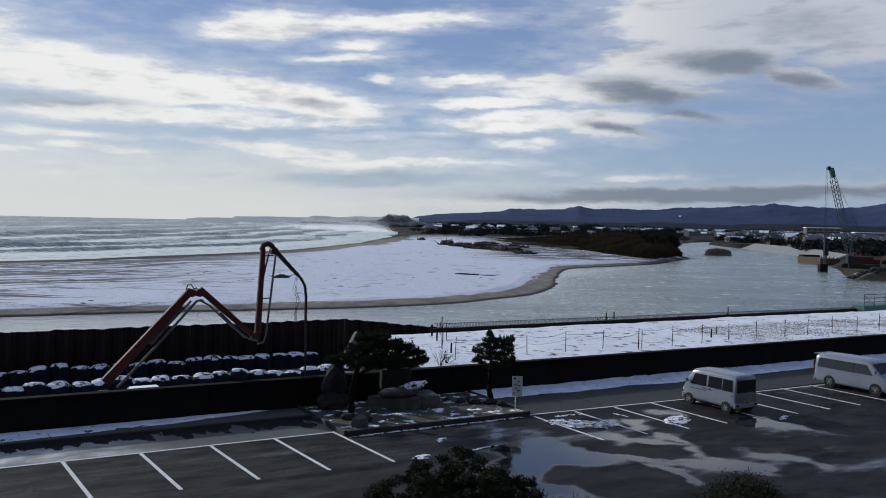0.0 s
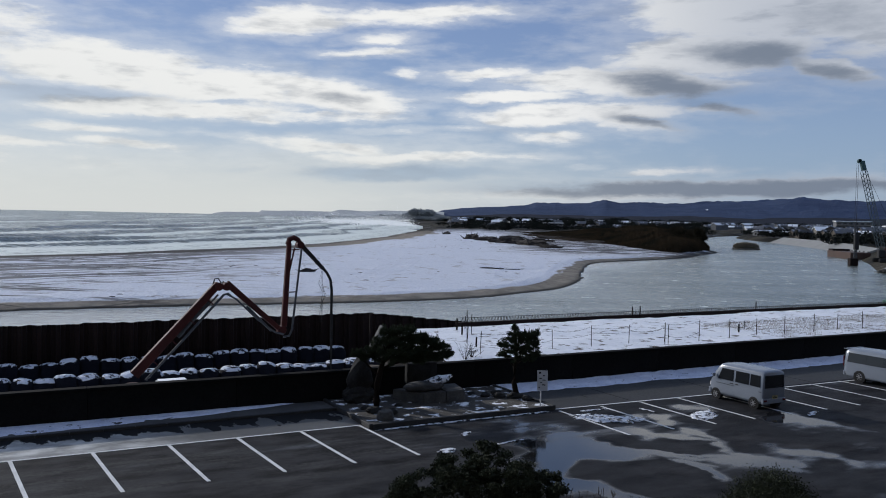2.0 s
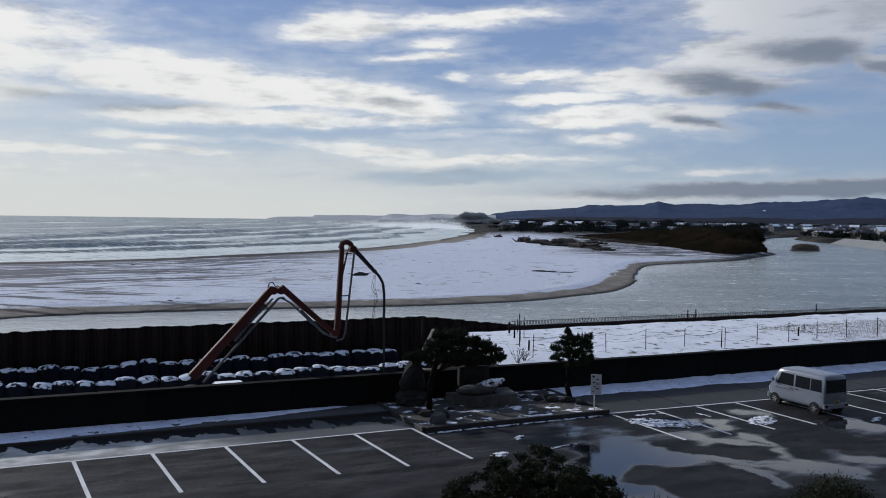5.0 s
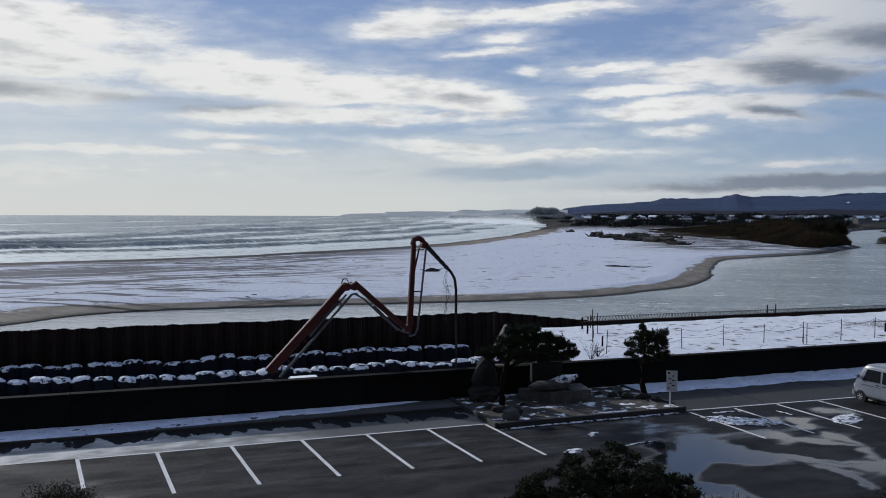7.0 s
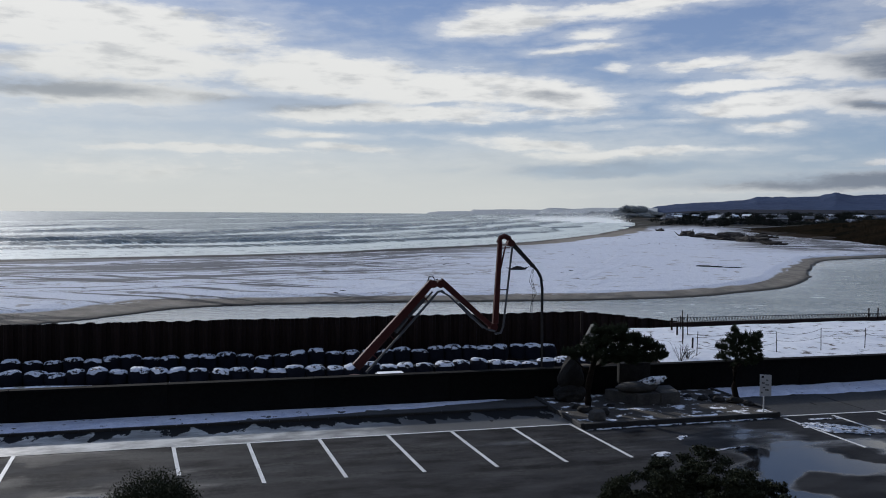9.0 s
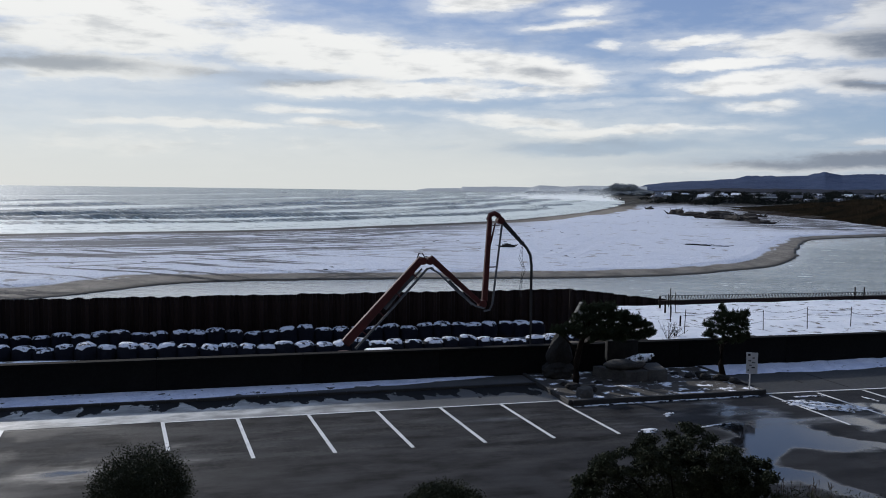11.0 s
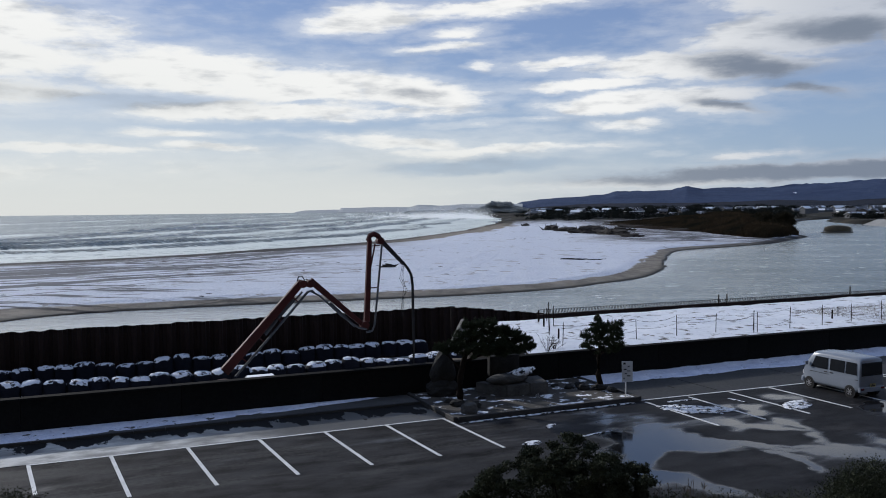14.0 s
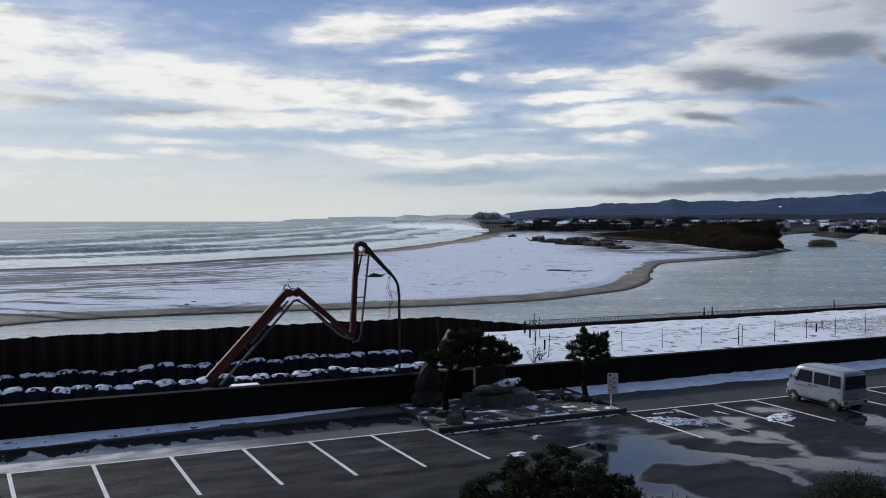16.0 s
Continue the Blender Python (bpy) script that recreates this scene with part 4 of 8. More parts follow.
def apron_material():
    """Pale concrete gutter apron with wet stains that run down from the kerb."""
    m = bpy.data.materials.new("stained_apron")
    m.use_nodes = True
    t = m.node_tree
    p = t.nodes["Principled BSDF"]
    p.inputs["Specular IOR Level"].default_value = 0.5
    vec = t.nodes.new("ShaderNodeTexCoord").outputs["Object"]

    def tex(scale, detail, stretch):
        mp = t.nodes.new("ShaderNodeMapping")
        mp.inputs["Scale"].default_value = stretch
        t.links.new(vec, mp.inputs[0])
        n = t.nodes.new("ShaderNodeTexNoise")
        n.inputs["Scale"].default_value, n.inputs["Detail"].default_value, n.inputs["Roughness"].default_value = scale, detail, 0.6
        t.links.new(mp.outputs[0], n.inputs["Vector"])
        return n.outputs["Fac"]

    def span(x, lo, hi, a=0.0, b=1.0):
        n = t.nodes.new("ShaderNodeMapRange")
        n.interpolation_type = "SMOOTHSTEP"
        n.inputs[1].default_value, n.inputs[2].default_value, n.inputs[3].default_value, n.inputs[4].default_value = lo, hi, a, b
        t.links.new(x, n.inputs[0])
        return n.outputs[0]

    def calc(op, a, b):
        n = t.nodes.new("ShaderNodeMath")
        n.operation = op
        for k, v in enumerate((a, b)):
            if isinstance(v, (int, float)):
                n.inputs[k].default_value = v
            else:
                t.links.new(v, n.inputs[k])
        return n.outputs[0]

    xyz = t.nodes.new("ShaderNodeSeparateXYZ")
    t.links.new(vec, xyz.inputs[0])
    runs = tex(0.9, 9, (1.3, 0.5, 1))
    wet = span(calc("ADD", runs, calc("ADD", span(xyz.outputs[1], 33.2, 35.6, -0.12, 0.17), span(xyz.outputs[0], -9.0, 12.0, -0.04, 0.03))), 0.55, 0.59)
    mix = t.nodes.new("ShaderNodeMix")
    mix.data_type = "RGBA"
    t.links.new(wet, mix.inputs[0])
    pale = t.nodes.new("ShaderNodeMix")
    pale.data_type = "RGBA"
    t.links.new(span(tex(0.8, 9, (0.8, 1.4, 1)), 0.36, 0.64), pale.inputs[0])
    pale.inputs[6].default_value, pale.inputs[7].default_value = (0.2, 0.2, 0.19, 1), (0.6, 0.6, 0.565, 1)
    damp = t.nodes.new("ShaderNodeMix")
    damp.data_type = "RGBA"
    t.links.new(span(calc("ADD", xyz.outputs[0], calc("MULTIPLY", tex(0.3, 6, (1, 1, 1)), 8.0)), 6.0, 13.0), damp.inputs[0])
    t.links.new(pale.outputs[2], damp.inputs[6])
    damp.inputs[7].default_value = (0.085, 0.085, 0.08, 1)
    t.links.new(damp.outputs[2], mix.inputs[6])
    mix.inputs[7].default_value = (0.010, 0.010, 0.010, 1)
    t.links.new(mix.outputs[2], p.inputs["Base Color"])
    t.links.new(span(wet, 0, 1, 0.42, 0.7), p.inputs["Roughness"])
    t.links.new(span(wet, 0, 1, 0.5, 0.1), p.inputs["Specular IOR Level"])
    return m


sheet("gutter_apron", np.linspace(-60, 14.0, 80), np.linspace(32.63, 35.9, 8), lambda U, V: np.full_like(U, 0.012), apron_material(), SITE, "stained pale concrete gutter apron along the bays")


def stripe(u0, v0, u1, v1, wide=0.13):
    bm = bmesh.new()
    d = Vector((u1 - u0, v1 - v0))
    box(bm, (d.length, wide, 0.006), ((u0 + u1) / 2, (v0 + v1) / 2, 0.008), 0, (0, 0, math.degrees(math.atan2(d.y, d.x))))
    solo("parking_line", bm, PAINT_LINE, SITE, "worn white painted parking bay line", kind="structure")


LEFT_HEADS = [-1.57, 1.07, 3.68, 6.29, 8.83, 11.35, 13.84]
for k, u in enumerate(LEFT_HEADS):
    stripe(u, 32.5, u + 0.34 - 0.012 * k, 27.6 if k else 29.0)
stripe(LEFT_HEADS[0] - 0.07, 32.58, LEFT_HEADS[-1] + 0.07, 32.55, 0.12)
for k in range(4):
    stripe(-6.9 - 2.55 * k, 32.75, -6.6 - 2.55 * k, 27.8)
stripe(-18, 32.8, -6.83, 32.8, 0.12)
RIGHT_HEADS = [23.1 + 2.36 * k for k in range(12)]
for u in RIGHT_HEADS:
    stripe(u, 31.5, u + 0.05, 26.8)
stripe(23.1, 31.85, 30.3, 31.6, 0.12)
stripe(30.3, 31.6, 49.2, 31.15, 0.12)


# ---- sea wall, bank, works yard ----
def seawall():
    ob = thing("wall_seaward", SITE, "concrete sea wall, its shade put into a near-black colour", "wall", kind="structure")
    panel = mesh_of("wall_panel", box(bmesh.new(), (5.985, 0.36, 1.62), (0, 0, 0), 0.012), CONCRETE_SHADE)
    cope = mesh_of("coping", box(bmesh.new(), (5.99, 0.46, 0.10), (0, 0, 0), 0.015), CONCRETE_SHADE)
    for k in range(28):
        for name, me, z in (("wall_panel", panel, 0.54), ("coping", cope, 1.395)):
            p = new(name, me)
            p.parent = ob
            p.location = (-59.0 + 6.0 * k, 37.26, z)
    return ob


seawall()


def wall_kerb():
    ob = thing("wall_kerb", SITE, "low concrete kerb at the foot of the sea wall", "kerb", kind="structure")
    me = mesh_of("kerb_stone", box(bmesh.new(), (1.19, 0.14, 0.16), (0, 0, 0.04), 0.015), KERB)
    for k in range(60):
        p = new("kerb_stone", me)
        p.parent = ob
        p.location = (13.4 - 1.2 * k, 35.5, 0.0)


wall_kerb()


sheet("footway", np.linspace(-60, 13.95, 75), np.linspace(35.56, 37.14, 4), lambda U, V: 0.105 + (rnd_field(U, V, 3, 19, 2) - 0.5) * 0.006,
      surface("damp_footway_concrete", (0.03, 0.03, 0.029), (0.075, 0.074, 0.07), 0.6, 0.75, 8.0, 0.3, 0.006), SITE, "damp concrete footway at the foot of the sea wall")


def strip_height(U, V):
    lip = np.interp(U, [-60, -1, 3, 8, 10.5, 13.5], [35.55, 35.58, 35.86, 36.3, 36.6, 37.3])
    edge = np.minimum(V - lip + (rnd_field(U, V, 1.6, 7) - 0.5) * 0.3, 1.0) * 0.35
    prints = np.clip(rnd_field(U, V, 0.42, 12, 2) - 0.62, 0, 1) * 0.5 * np.exp(-((V - 36.35 + 0.15 * np.sin(U * 1.3)) / 0.35) ** 2)
    return 0.105 + np.clip(edge, -0.04, 0.05) + (rnd_field(U, V, 0.7, 8, 3) - 0.5) * 0.03 * (edge > 0) - prints * (edge > 0)


sheet("snow_strip", np.linspace(-60, 13.9, 900), np.linspace(35.5, 37.1, 34), strip_height, SNOW_TROD, SITE, "strip of trodden snow along the foot of the sea wall", "stuff")


def strip_right(U, V):
    edge = np.minimum(V - 35.35 + (rnd_field(U, V, 2.0, 17) - 0.5) * 0.9, 1.0) * 0.3
    bank = np.clip(V - 36.5, 0, 0.5) * 0.16
    return np.clip(edge, -0.03, 0.06) + bank + (rnd_field(U, V, 0.55, 18, 4) - 0.5) * 0.12 * (edge > 0)


sheet("snow_strip", np.linspace(20.5, 108, 700), np.linspace(34.5, 37.1, 28), strip_right, SNOW_TROD, SITE, "strip of trodden snow along the foot of the sea wall", "stuff")
PAVED = surface("damp_brown_concrete", (0.007, 0.0068, 0.006), (0.026, 0.025, 0.022), 0.4, 0.75, 7.0, 0.3, 0.006, rough_to=0.55)
sheet("gutter_apron", np.linspace(23.2, 108, 90), np.linspace(31.7, 35.4, 6), lambda U, V: np.full_like(U, 0.006), PAVED, SITE, "damp brown concrete apron between bays and sea wall")
for u, v0, v1, w in ((27.6, 32.1, 35.0, 0.07), (26.13, 33.4, 33.85, 0.1), (33.6, 32.0, 35.0, 0.06), (40.2, 31.8, 35.0, 0.06), (52.0, 31.8, 35.0, 0.06)):
    bm = bmesh.new()
    box(bm, (w, v1 - v0, 0.006), (u, (v0 + v1) / 2, 0.0085))
    solo("joint", bm, RUBBER, SITE, "black bitumen joint across the concrete apron", kind="structure")


def field_height(U, V):
    z = 1.08 + (rnd_field(U, V, 6, 23) - 0.5) * 0.25 + (rnd_field(U, V, 1.3, 24) - 0.5) * 0.10
    z += np.clip(37.9 - V, 0, 0.4) * -0.6
    end = np.interp(V, [37.6, 39.8, 43.5, 48.2, 53.0], [20.6, 21.6, 23.4, 24.0, 24.6]) + (rnd_field(U, V, 1.1, 29, 3) - 0.5) * 0.9
    z = np.where(U < end, z - np.clip(end - U, 0, 2) * 1.5, z)
    return np.where(V > 53.9, -3.0, z - np.clip(V - 51.9, 0, 1) * 0.36)


FIELD = surface("snowy_bank", (0.62, 0.65, 0.7), (0.84, 0.855, 0.88), 0.5, 0.8, 3.0, 0.9, 0.10, spec=0.25,
                patch=(0.09, 0.078, 0.06), patch_at=(0.575, 0.65), patch_scale=1.3)
sheet("snow_bank", np.concatenate([np.arange(19.5, 30, 0.15), np.linspace(30, 130, 340)]), np.concatenate([np.linspace(37.62, 53.8, 70), [53.92, 54.0]]), field_height, FIELD, SITE, "snow-covered river bank with bare grass patches")


def yard_height(U, V):
    fall = np.clip((V - 46.0) / 2.0, 0, 1)
    drop = np.clip((V - 49.2) / 0.6, 0, 1)
    low = np.interp(U, [-9, 2.5], [-0.66, -1.1])
    return (-0.55 * (1 - fall) + low * fall) * (1 - drop) - 1.2 * drop + (rnd_field(U, V, 5, 27) - 0.5) * 0.1


sheet("works_yard", np.linspace(-62, 22.6, 150), np.linspace(37.5, 54.0, 40), yard_height, SNOW_THIN, SITE, "snowy works yard behind the sea wall")


# ---- steel sheet piles and container bags in the yard ----
def sheet_piles():
    ob = thing("wall_sheet_pile", SITE, "long rusty steel sheet pile wall above the river", "wall", kind="structure")
    bm = bmesh.new()
    prof = [(0.0, 0.0), (0.10, 0.0), (0.16, 0.16), (0.34, 0.16), (0.40, 0.0), (0.504, 0.0)]
    lo, hi = -3.4, 0.0
    for side, off in ((1, 0.0), (-1, 0.02)):
        vs = [[bm.verts.new((x, y + off, z)) for x, y in prof] for z in (lo, hi)]
        for k in range(5):
            q = (vs[0][k], vs[0][k + 1], vs[1][k + 1], vs[1][k])
            bm.faces.new(q if side == 1 else q[::-1])
    bm.verts.ensure_lookup_table()
    for k in range(5):
        bm.faces.new((bm.verts[6 + k], bm.verts[7 + k], bm.verts[19 + k], bm.verts[18 + k]))
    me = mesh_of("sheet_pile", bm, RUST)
    rng = random.Random(5)
    for k in range(190):
        u = -62.0 + 0.5 * k
        z = 1.93 + rng.uniform(-0.035, 0.035) + (0.0 if u < 23.5 else -(u - 23.5) * 0.12)
        p = new("sheet_pile", me)
        p.parent = ob
        p.matrix_basis = Matrix.Translation((u, 54.25, z)) @ (Matrix.Identity(4) if k % 2 else Matrix.Diagonal((1, -1, 1, 1)))
    return ob


sheet_piles()


def bag_meshes(seed):
    """A filled flexible container bag: bulging sides, gathered top, snow lying on it."""
    body = bmesh.new()
    seg, prof = 14, [(0.0, 0.0), (0.40, 0.0), (0.50, 0.10), (0.53, 0.35), (0.52, 0.62), (0.46, 0.80), (0.32, 0.90), (0.12, 0.94), (0.0, 0.95)]
    rings_ = []
    for r, z in prof[1:-1]:
        ring = []
        for k in range(seg):
            a = 2 * math.pi * k / seg
            w = 1 + 0.10 * noise.noise(Vector((math.cos(a) * 1.7 + seed * 5, math.sin(a) * 1.7, z * 2.5)))
            sq = 1 + 0.10 * abs(math.sin(2 * a))
            ring.append(body.verts.new((math.cos(a) * r * w * sq, math.sin(a) * r * w * sq, z + 0.05 * noise.noise(Vector((a, seed, z))))))
        rings_.append(ring)
    for a, b in zip(rings_, rings_[1:]):
        for k in range(seg):
            body.faces.new((a[k], a[(k + 1) % seg], b[(k + 1) % seg], b[k]))
    body.faces.new(rings_[0][::-1])
    body.faces.new(rings_[-1])
    cap = bmesh.new()
    rr = []
    for j, (r, z) in enumerate([(0.49, 0.77), (0.48, 0.81), (0.40, 0.93), (0.2, 0.965)]):
        ring = []
        for k in range(seg):
            a = 2 * math.pi * k / seg
            w = 1 + (0.42 if j < 2 else 0.15) * noise.noise(Vector((math.cos(a) * 1.3 + seed * 9, math.sin(a) * 1.3, 4)))
            ring.append(cap.verts.new((math.cos(a) * r * w, math.sin(a) * r * w, z + 0.04 * noise.noise(Vector((a, seed * 3, j))))))
        rr.append(ring)
    for a, b in zip(rr, rr[1:]):
        for k in range(seg):
            cap.faces.new((a[k], a[(k + 1) % seg], b[(k + 1) % seg], b[k]))
    cap.faces.new(rr[0][::-1])
    cap.faces.new(rr[-1])
    return mesh_of("bag_body", body, BAG, True), mesh_of("snow_cap", cap, SNOW_BAG, True)


BAGS = [bag_meshes(k + 1) for k in range(4)]


def container_bag(u, v, z, kind, turn, size=1.0):
    ob = thing("container_bag", SITE @ pose(u, v, z, 0, 0, turn) @ pose(0, 0, 0, (turn % 13) - 6, (turn % 11) - 5, 0) @ Matrix.Diagonal((size * 1.05, size * 1.05, size * (0.86 + (turn % 7) * 0.03), 1)),
               "black filled container bag topped with snow in the works yard", "bag", "container bags in rows")
    for name, me in zip(("bag_body", "snow_cap"), BAGS[kind]):
        p = new(name, me)
        p.parent = ob


rng = random.Random(11)
for k in range(58):
    u = -36 + 1.06 * k
    if u < 22.2:
        z = -1.17 + min(max((4.0 - u) / 6.0, 0), 1) * 0.12
        container_bag(u + rng.uniform(-0.07, 0.07), 49.6 - 0.045 * u + rng.uniform(-0.12, 0.12), z + rng.uniform(-0.05, 0.04), rng.randrange(4), rng.uniform(0, 360), rng.uniform(0.96, 1.08))
for k in range(58):
    u = -38 + 1.07 * k
    if u < 21.2:
        container_bag(u + rng.uniform(-0.07, 0.07), 53.05 + rng.uniform(-0.1, 0.1), -0.9 + rng.uniform(-0.06, 0.05), rng.randrange(4), rng.uniform(0, 360), rng.uniform(0.94, 1.05))


# ---- concrete pump truck with folded-out boom ----
def pump_truck():
    V0 = 42.5
    ob = thing("concrete_pump_truck", SITE @ pose(0, V0, -0.55), "red concrete pump truck with a folded placing boom and white cab", "truck")

    def beam(bm, a, b, w0, h0, w1, h1):
        a, b = Vector(a), Vector(b)
        d = (b - a).normalized()
        side = Vector((0, 1, 0))
        up = d.cross(side).normalized()
        ends = []
        for p, w, h in ((a, w0, h0), (b, w1, h1)):
            ends.append([bm.verts.new(p + side * (sx * w / 2) + up * (sz * h / 2)) for sx, sz in ((-1, -1), (1, -1), (1, 1), (-1, 1))])
        for k in range(4):
            bm.faces.new((ends[0][k], ends[0][(k + 1) % 4], ends[1][(k + 1) % 4], ends[1][k]))
        bm.faces.new(ends[0][::-1])
        bm.faces.new(ends[1])
        bmesh.ops.bevel(bm, geom=bm.edges[:], offset=0.03, segments=1, affect="EDGES")
        return bm

    Z = 0.55                      # the boom's heights below are above the yard
    base, el1, el2 = (6.6, 0, 0.85 + Z), (10.5, 0, 5.08 + Z), (10.9, 0, 5.12 + Z)
    jt, vb, vt, tr = (13.6, 0, 2.75 + Z), (13.84, 0, 2.85 + Z), (14.06, 0, 7.1 + Z), (14.6, 0, 7.1 + Z)
    lower = part("lower_boom", beam(bmesh.new(), base, el1, 0.36, 0.45, 0.32, 0.33), RED, ob)
    bm = bmesh.new()
    tube(bm, [(7.1, -0.22, 0.62 + Z), (8.9, -0.22, 2.55 + Z), (10.72, -0.22, 4.56 + Z), (10.95, -0.22, 4.6 + Z), (11.05, -0.22, 4.5 + Z)], 0.062, 8)
    part("delivery_pipe", bm, STEEL, lower, "grey delivery pipe")
    bm = bmesh.new()
    rod(bm, (8.6, 0, 2.55 + Z), (10.1, 0, 4.3 + Z), 0.10, 0.07)
    rod(bm, (9.3, 0, 3.3 + Z), (10.5, 0, 4.55 + Z), 0.05)
    part("hydraulic_cylinder", bm, STEEL, lower, "steel hydraulic cylinder")
    for k in range(4):
        bm = bmesh.new()
        x, z = 7.3 + k * 0.86, 1.61 + k * 0.933 + Z
        rod(bm, (x, -0.1, z), (x + 0.37, -0.22, z - 0.34), 0.035, 0.03, 6)
        part("pipe_bracket", bm, RED, lower)
    second = part("second_boom", beam(bmesh.new(), el2, jt, 0.28, 0.3, 0.24, 0.24), RED, ob)
    bm = bmesh.new()
    tube(bm, [(10.85, -0.28, 4.6 + Z), (11.3, -0.28, 4.35 + Z), (12.4, -0.28, 3.3 + Z), (13.3, -0.28, 2.62 + Z), (13.75, -0.28, 2.5 + Z)], 0.045, 8)
    part("delivery_pipe", bm, STEEL, second, "grey delivery pipe")
    bm = bmesh.new()
    rod(bm, (11.9, 0.0, 3.95 + Z), (13.2, 0.0, 2.65 + Z), 0.07, 0.06)
    part("hydraulic_cylinder", bm, STEEL, second)
    bm = bmesh.new()
    for x in (10.5, 10.88):
        rod(bm, (x, -0.26, 4.95 + Z), (x, 0.26, 4.95 + Z), 0.2, 0.2, 16)
    beam(bm, (10.4, 0, 4.95 + Z), (10.95, 0, 4.95 + Z), 0.2, 0.28, 0.2, 0.28)
    part("elbow_joint", bm, RED, ob)
    bm = bmesh.new()
    tube(bm, [(10.2, -0.2, 5.1 + Z), (10.28, -0.2, 5.34 + Z), (10.45, -0.2, 5.36 + Z), (10.58, -0.2, 5.15 + Z), (10.72, -0.2, 5.2 + Z)], 0.03, 6)
    part("elbow_hose", bm, RUBBER, ob, "black hydraulic hose")
    bm = bmesh.new()
    rod(bm, (13.72, -0.24, 2.7 + Z), (13.72, 0.24, 2.7 + Z), 0.2, 0.2, 16)
    box(bm, (0.4, 0.36, 0.36), (13.7, 0, 2.66 + Z), 0.05)
    part("knee_joint", bm, RED, ob)
    upper = part("upright_boom", beam(bmesh.new(), vb, vt, 0.26, 0.29, 0.22, 0.22), RED, ob)
    bm = bmesh.new()
    tube(bm, [(13.75, -0.25, 2.35 + Z), (14.05, -0.25, 2.4 + Z), (14.19, -0.25, 2.7 + Z), (14.64, -0.25, 6.8 + Z)], 0.055, 8)
    part("delivery_pipe", bm, STEEL, upper, "grey delivery pipe")
    bm = bmesh.new()
    rod(bm, (14.05, 0, 5.5 + Z), (14.36, 0, 6.85 + Z), 0.06, 0.04)
    part("hydraulic_cylinder", bm, RED, upper)
    for z, x in ((4.6, 14.18), (6.75, 14.3)):
        bm = bmesh.new()
        rod(bm, (x - 0.22, -0.12, z + Z), (x + 0.25, -0.2, z + Z + 0.02), 0.03)
        part("pipe_bracket", bm, RED, upper)
    bm = bmesh.new()
    tube(bm, [(13.98, 0, 7.0 + Z), (14.08, 0, 7.28 + Z), (14.3, 0, 7.36 + Z), (14.52, 0, 7.26 + Z), (14.66, 0, 6.98 + Z)], 0.14, 8)
    rod(bm, (14.62, -0.2, 7.0 + Z), (14.62, 0.2, 7.0 + Z), 0.19, 0.19, 14)
    part("top_joint", bm, RED, ob)
    tip = part("tip_boom", beam(bmesh.new(), tr, (15.95, 0, 5.72 + Z), 0.18, 0.24, 0.16, 0.16), PLASTIC, ob, "dark weathered tip section")
    bm = bmesh.new()
    for k in range(5):
        s = 0.2 + 0.18 * k
        box(bm, (0.12, 0.26, 0.2), (14.6 + 1.35 * s, 0, 7.1 + Z - 1.38 * s), 0.02, (0, 45, 0))
    part("clamp", bm, PLASTIC, tip)
    bm = bmesh.new()
    tube(bm, [(15.9, 0, 5.8 + Z), (16.12, 0, 5.55 + Z), (16.32, 0, 5.2 + Z), (16.4, 0, 4.6 + Z), (16.4, 0, 3.4 + Z), (16.42, 0, 2.0 + Z), (16.42, 0, 0.15)], 0.075, 8)
    part("end_hose", bm, RUBBER, ob, "black rubber end hose hanging down")
    bm = bmesh.new()
    for dx in (-0.5, -0.28, -0.12):
        tube(bm, [(15.95 + dx * 0.2, 0.05, 5.65 + Z), (15.95 + dx * 0.5, 0.05, 5.0 + Z), (16.05 + dx * 0.3, 0.05, 4.6 + Z), (16.2 + dx * 0.6, 0.05, 4.35 + Z), (15.95 + dx * 0.3, 0.05, 4.2 + Z + dx), (15.95 + dx * 0.4, 0.05, 3.0 + Z)], 0.012, 5)
    part("loose_rope", bm, RUBBER, ob)
    # carrier
    bm = bmesh.new()
    box(bm, (1.0, 1.2, 0.6), (6.5, 0.0, 0.62), 0.08)
    rod(bm, (6.55, 0, 0.4), (6.55, 0, 1.02), 0.36, 0.3, 18)
    part("turret", bm, RED, ob)
    bm = bmesh.new()
    box(bm, (6.6, 0.9, 0.28), (6.0, 0.0, 0.42), 0.03)
    part("chassis", bm, PLASTIC, ob)
    bm = bmesh.new()
    box(bm, (1.6, 1.9, 0.9), (8.45, 0.0, 0.40), 0.12, seg=2)
    box(bm, (1.45, 1.75, 0.12), (8.45, 0.0, 0.88), 0.05, seg=2)
    # white slab added so the cab roof reads sunlit bright
    slab_top = bmesh.new()
    box(slab_top, (1.3, 1.6, 0.07), (8.45, 0.0, 0.965), 0.03, seg=2)
    part("roof_snow", slab_top, SNOW, ob, soft=True)
    part("cab", bm, WHITE_METAL, ob, "white driver's cab")
    bm = bmesh.new()
    box(bm, (0.02, 1.6, 0.36), (9.262, 0.0, 0.6), 0.005)
    for s in (-1, 1):
        box(bm, (0.8, 0.02, 0.36), (8.55, s * 0.965, 0.6), 0.005)
    part("cab_window", bm, PLASTIC, ob)
    for x in (3.6, 4.8, 8.3):
        for s in (-1, 1):
            bm = bmesh.new()
            rod(bm, (x, s * 0.62, 0.34), (x, s * 0.94, 0.34), 0.34, 0.34, 18)
            part("wheel", bm, RUBBER, ob)
    return ob


pump_truck()


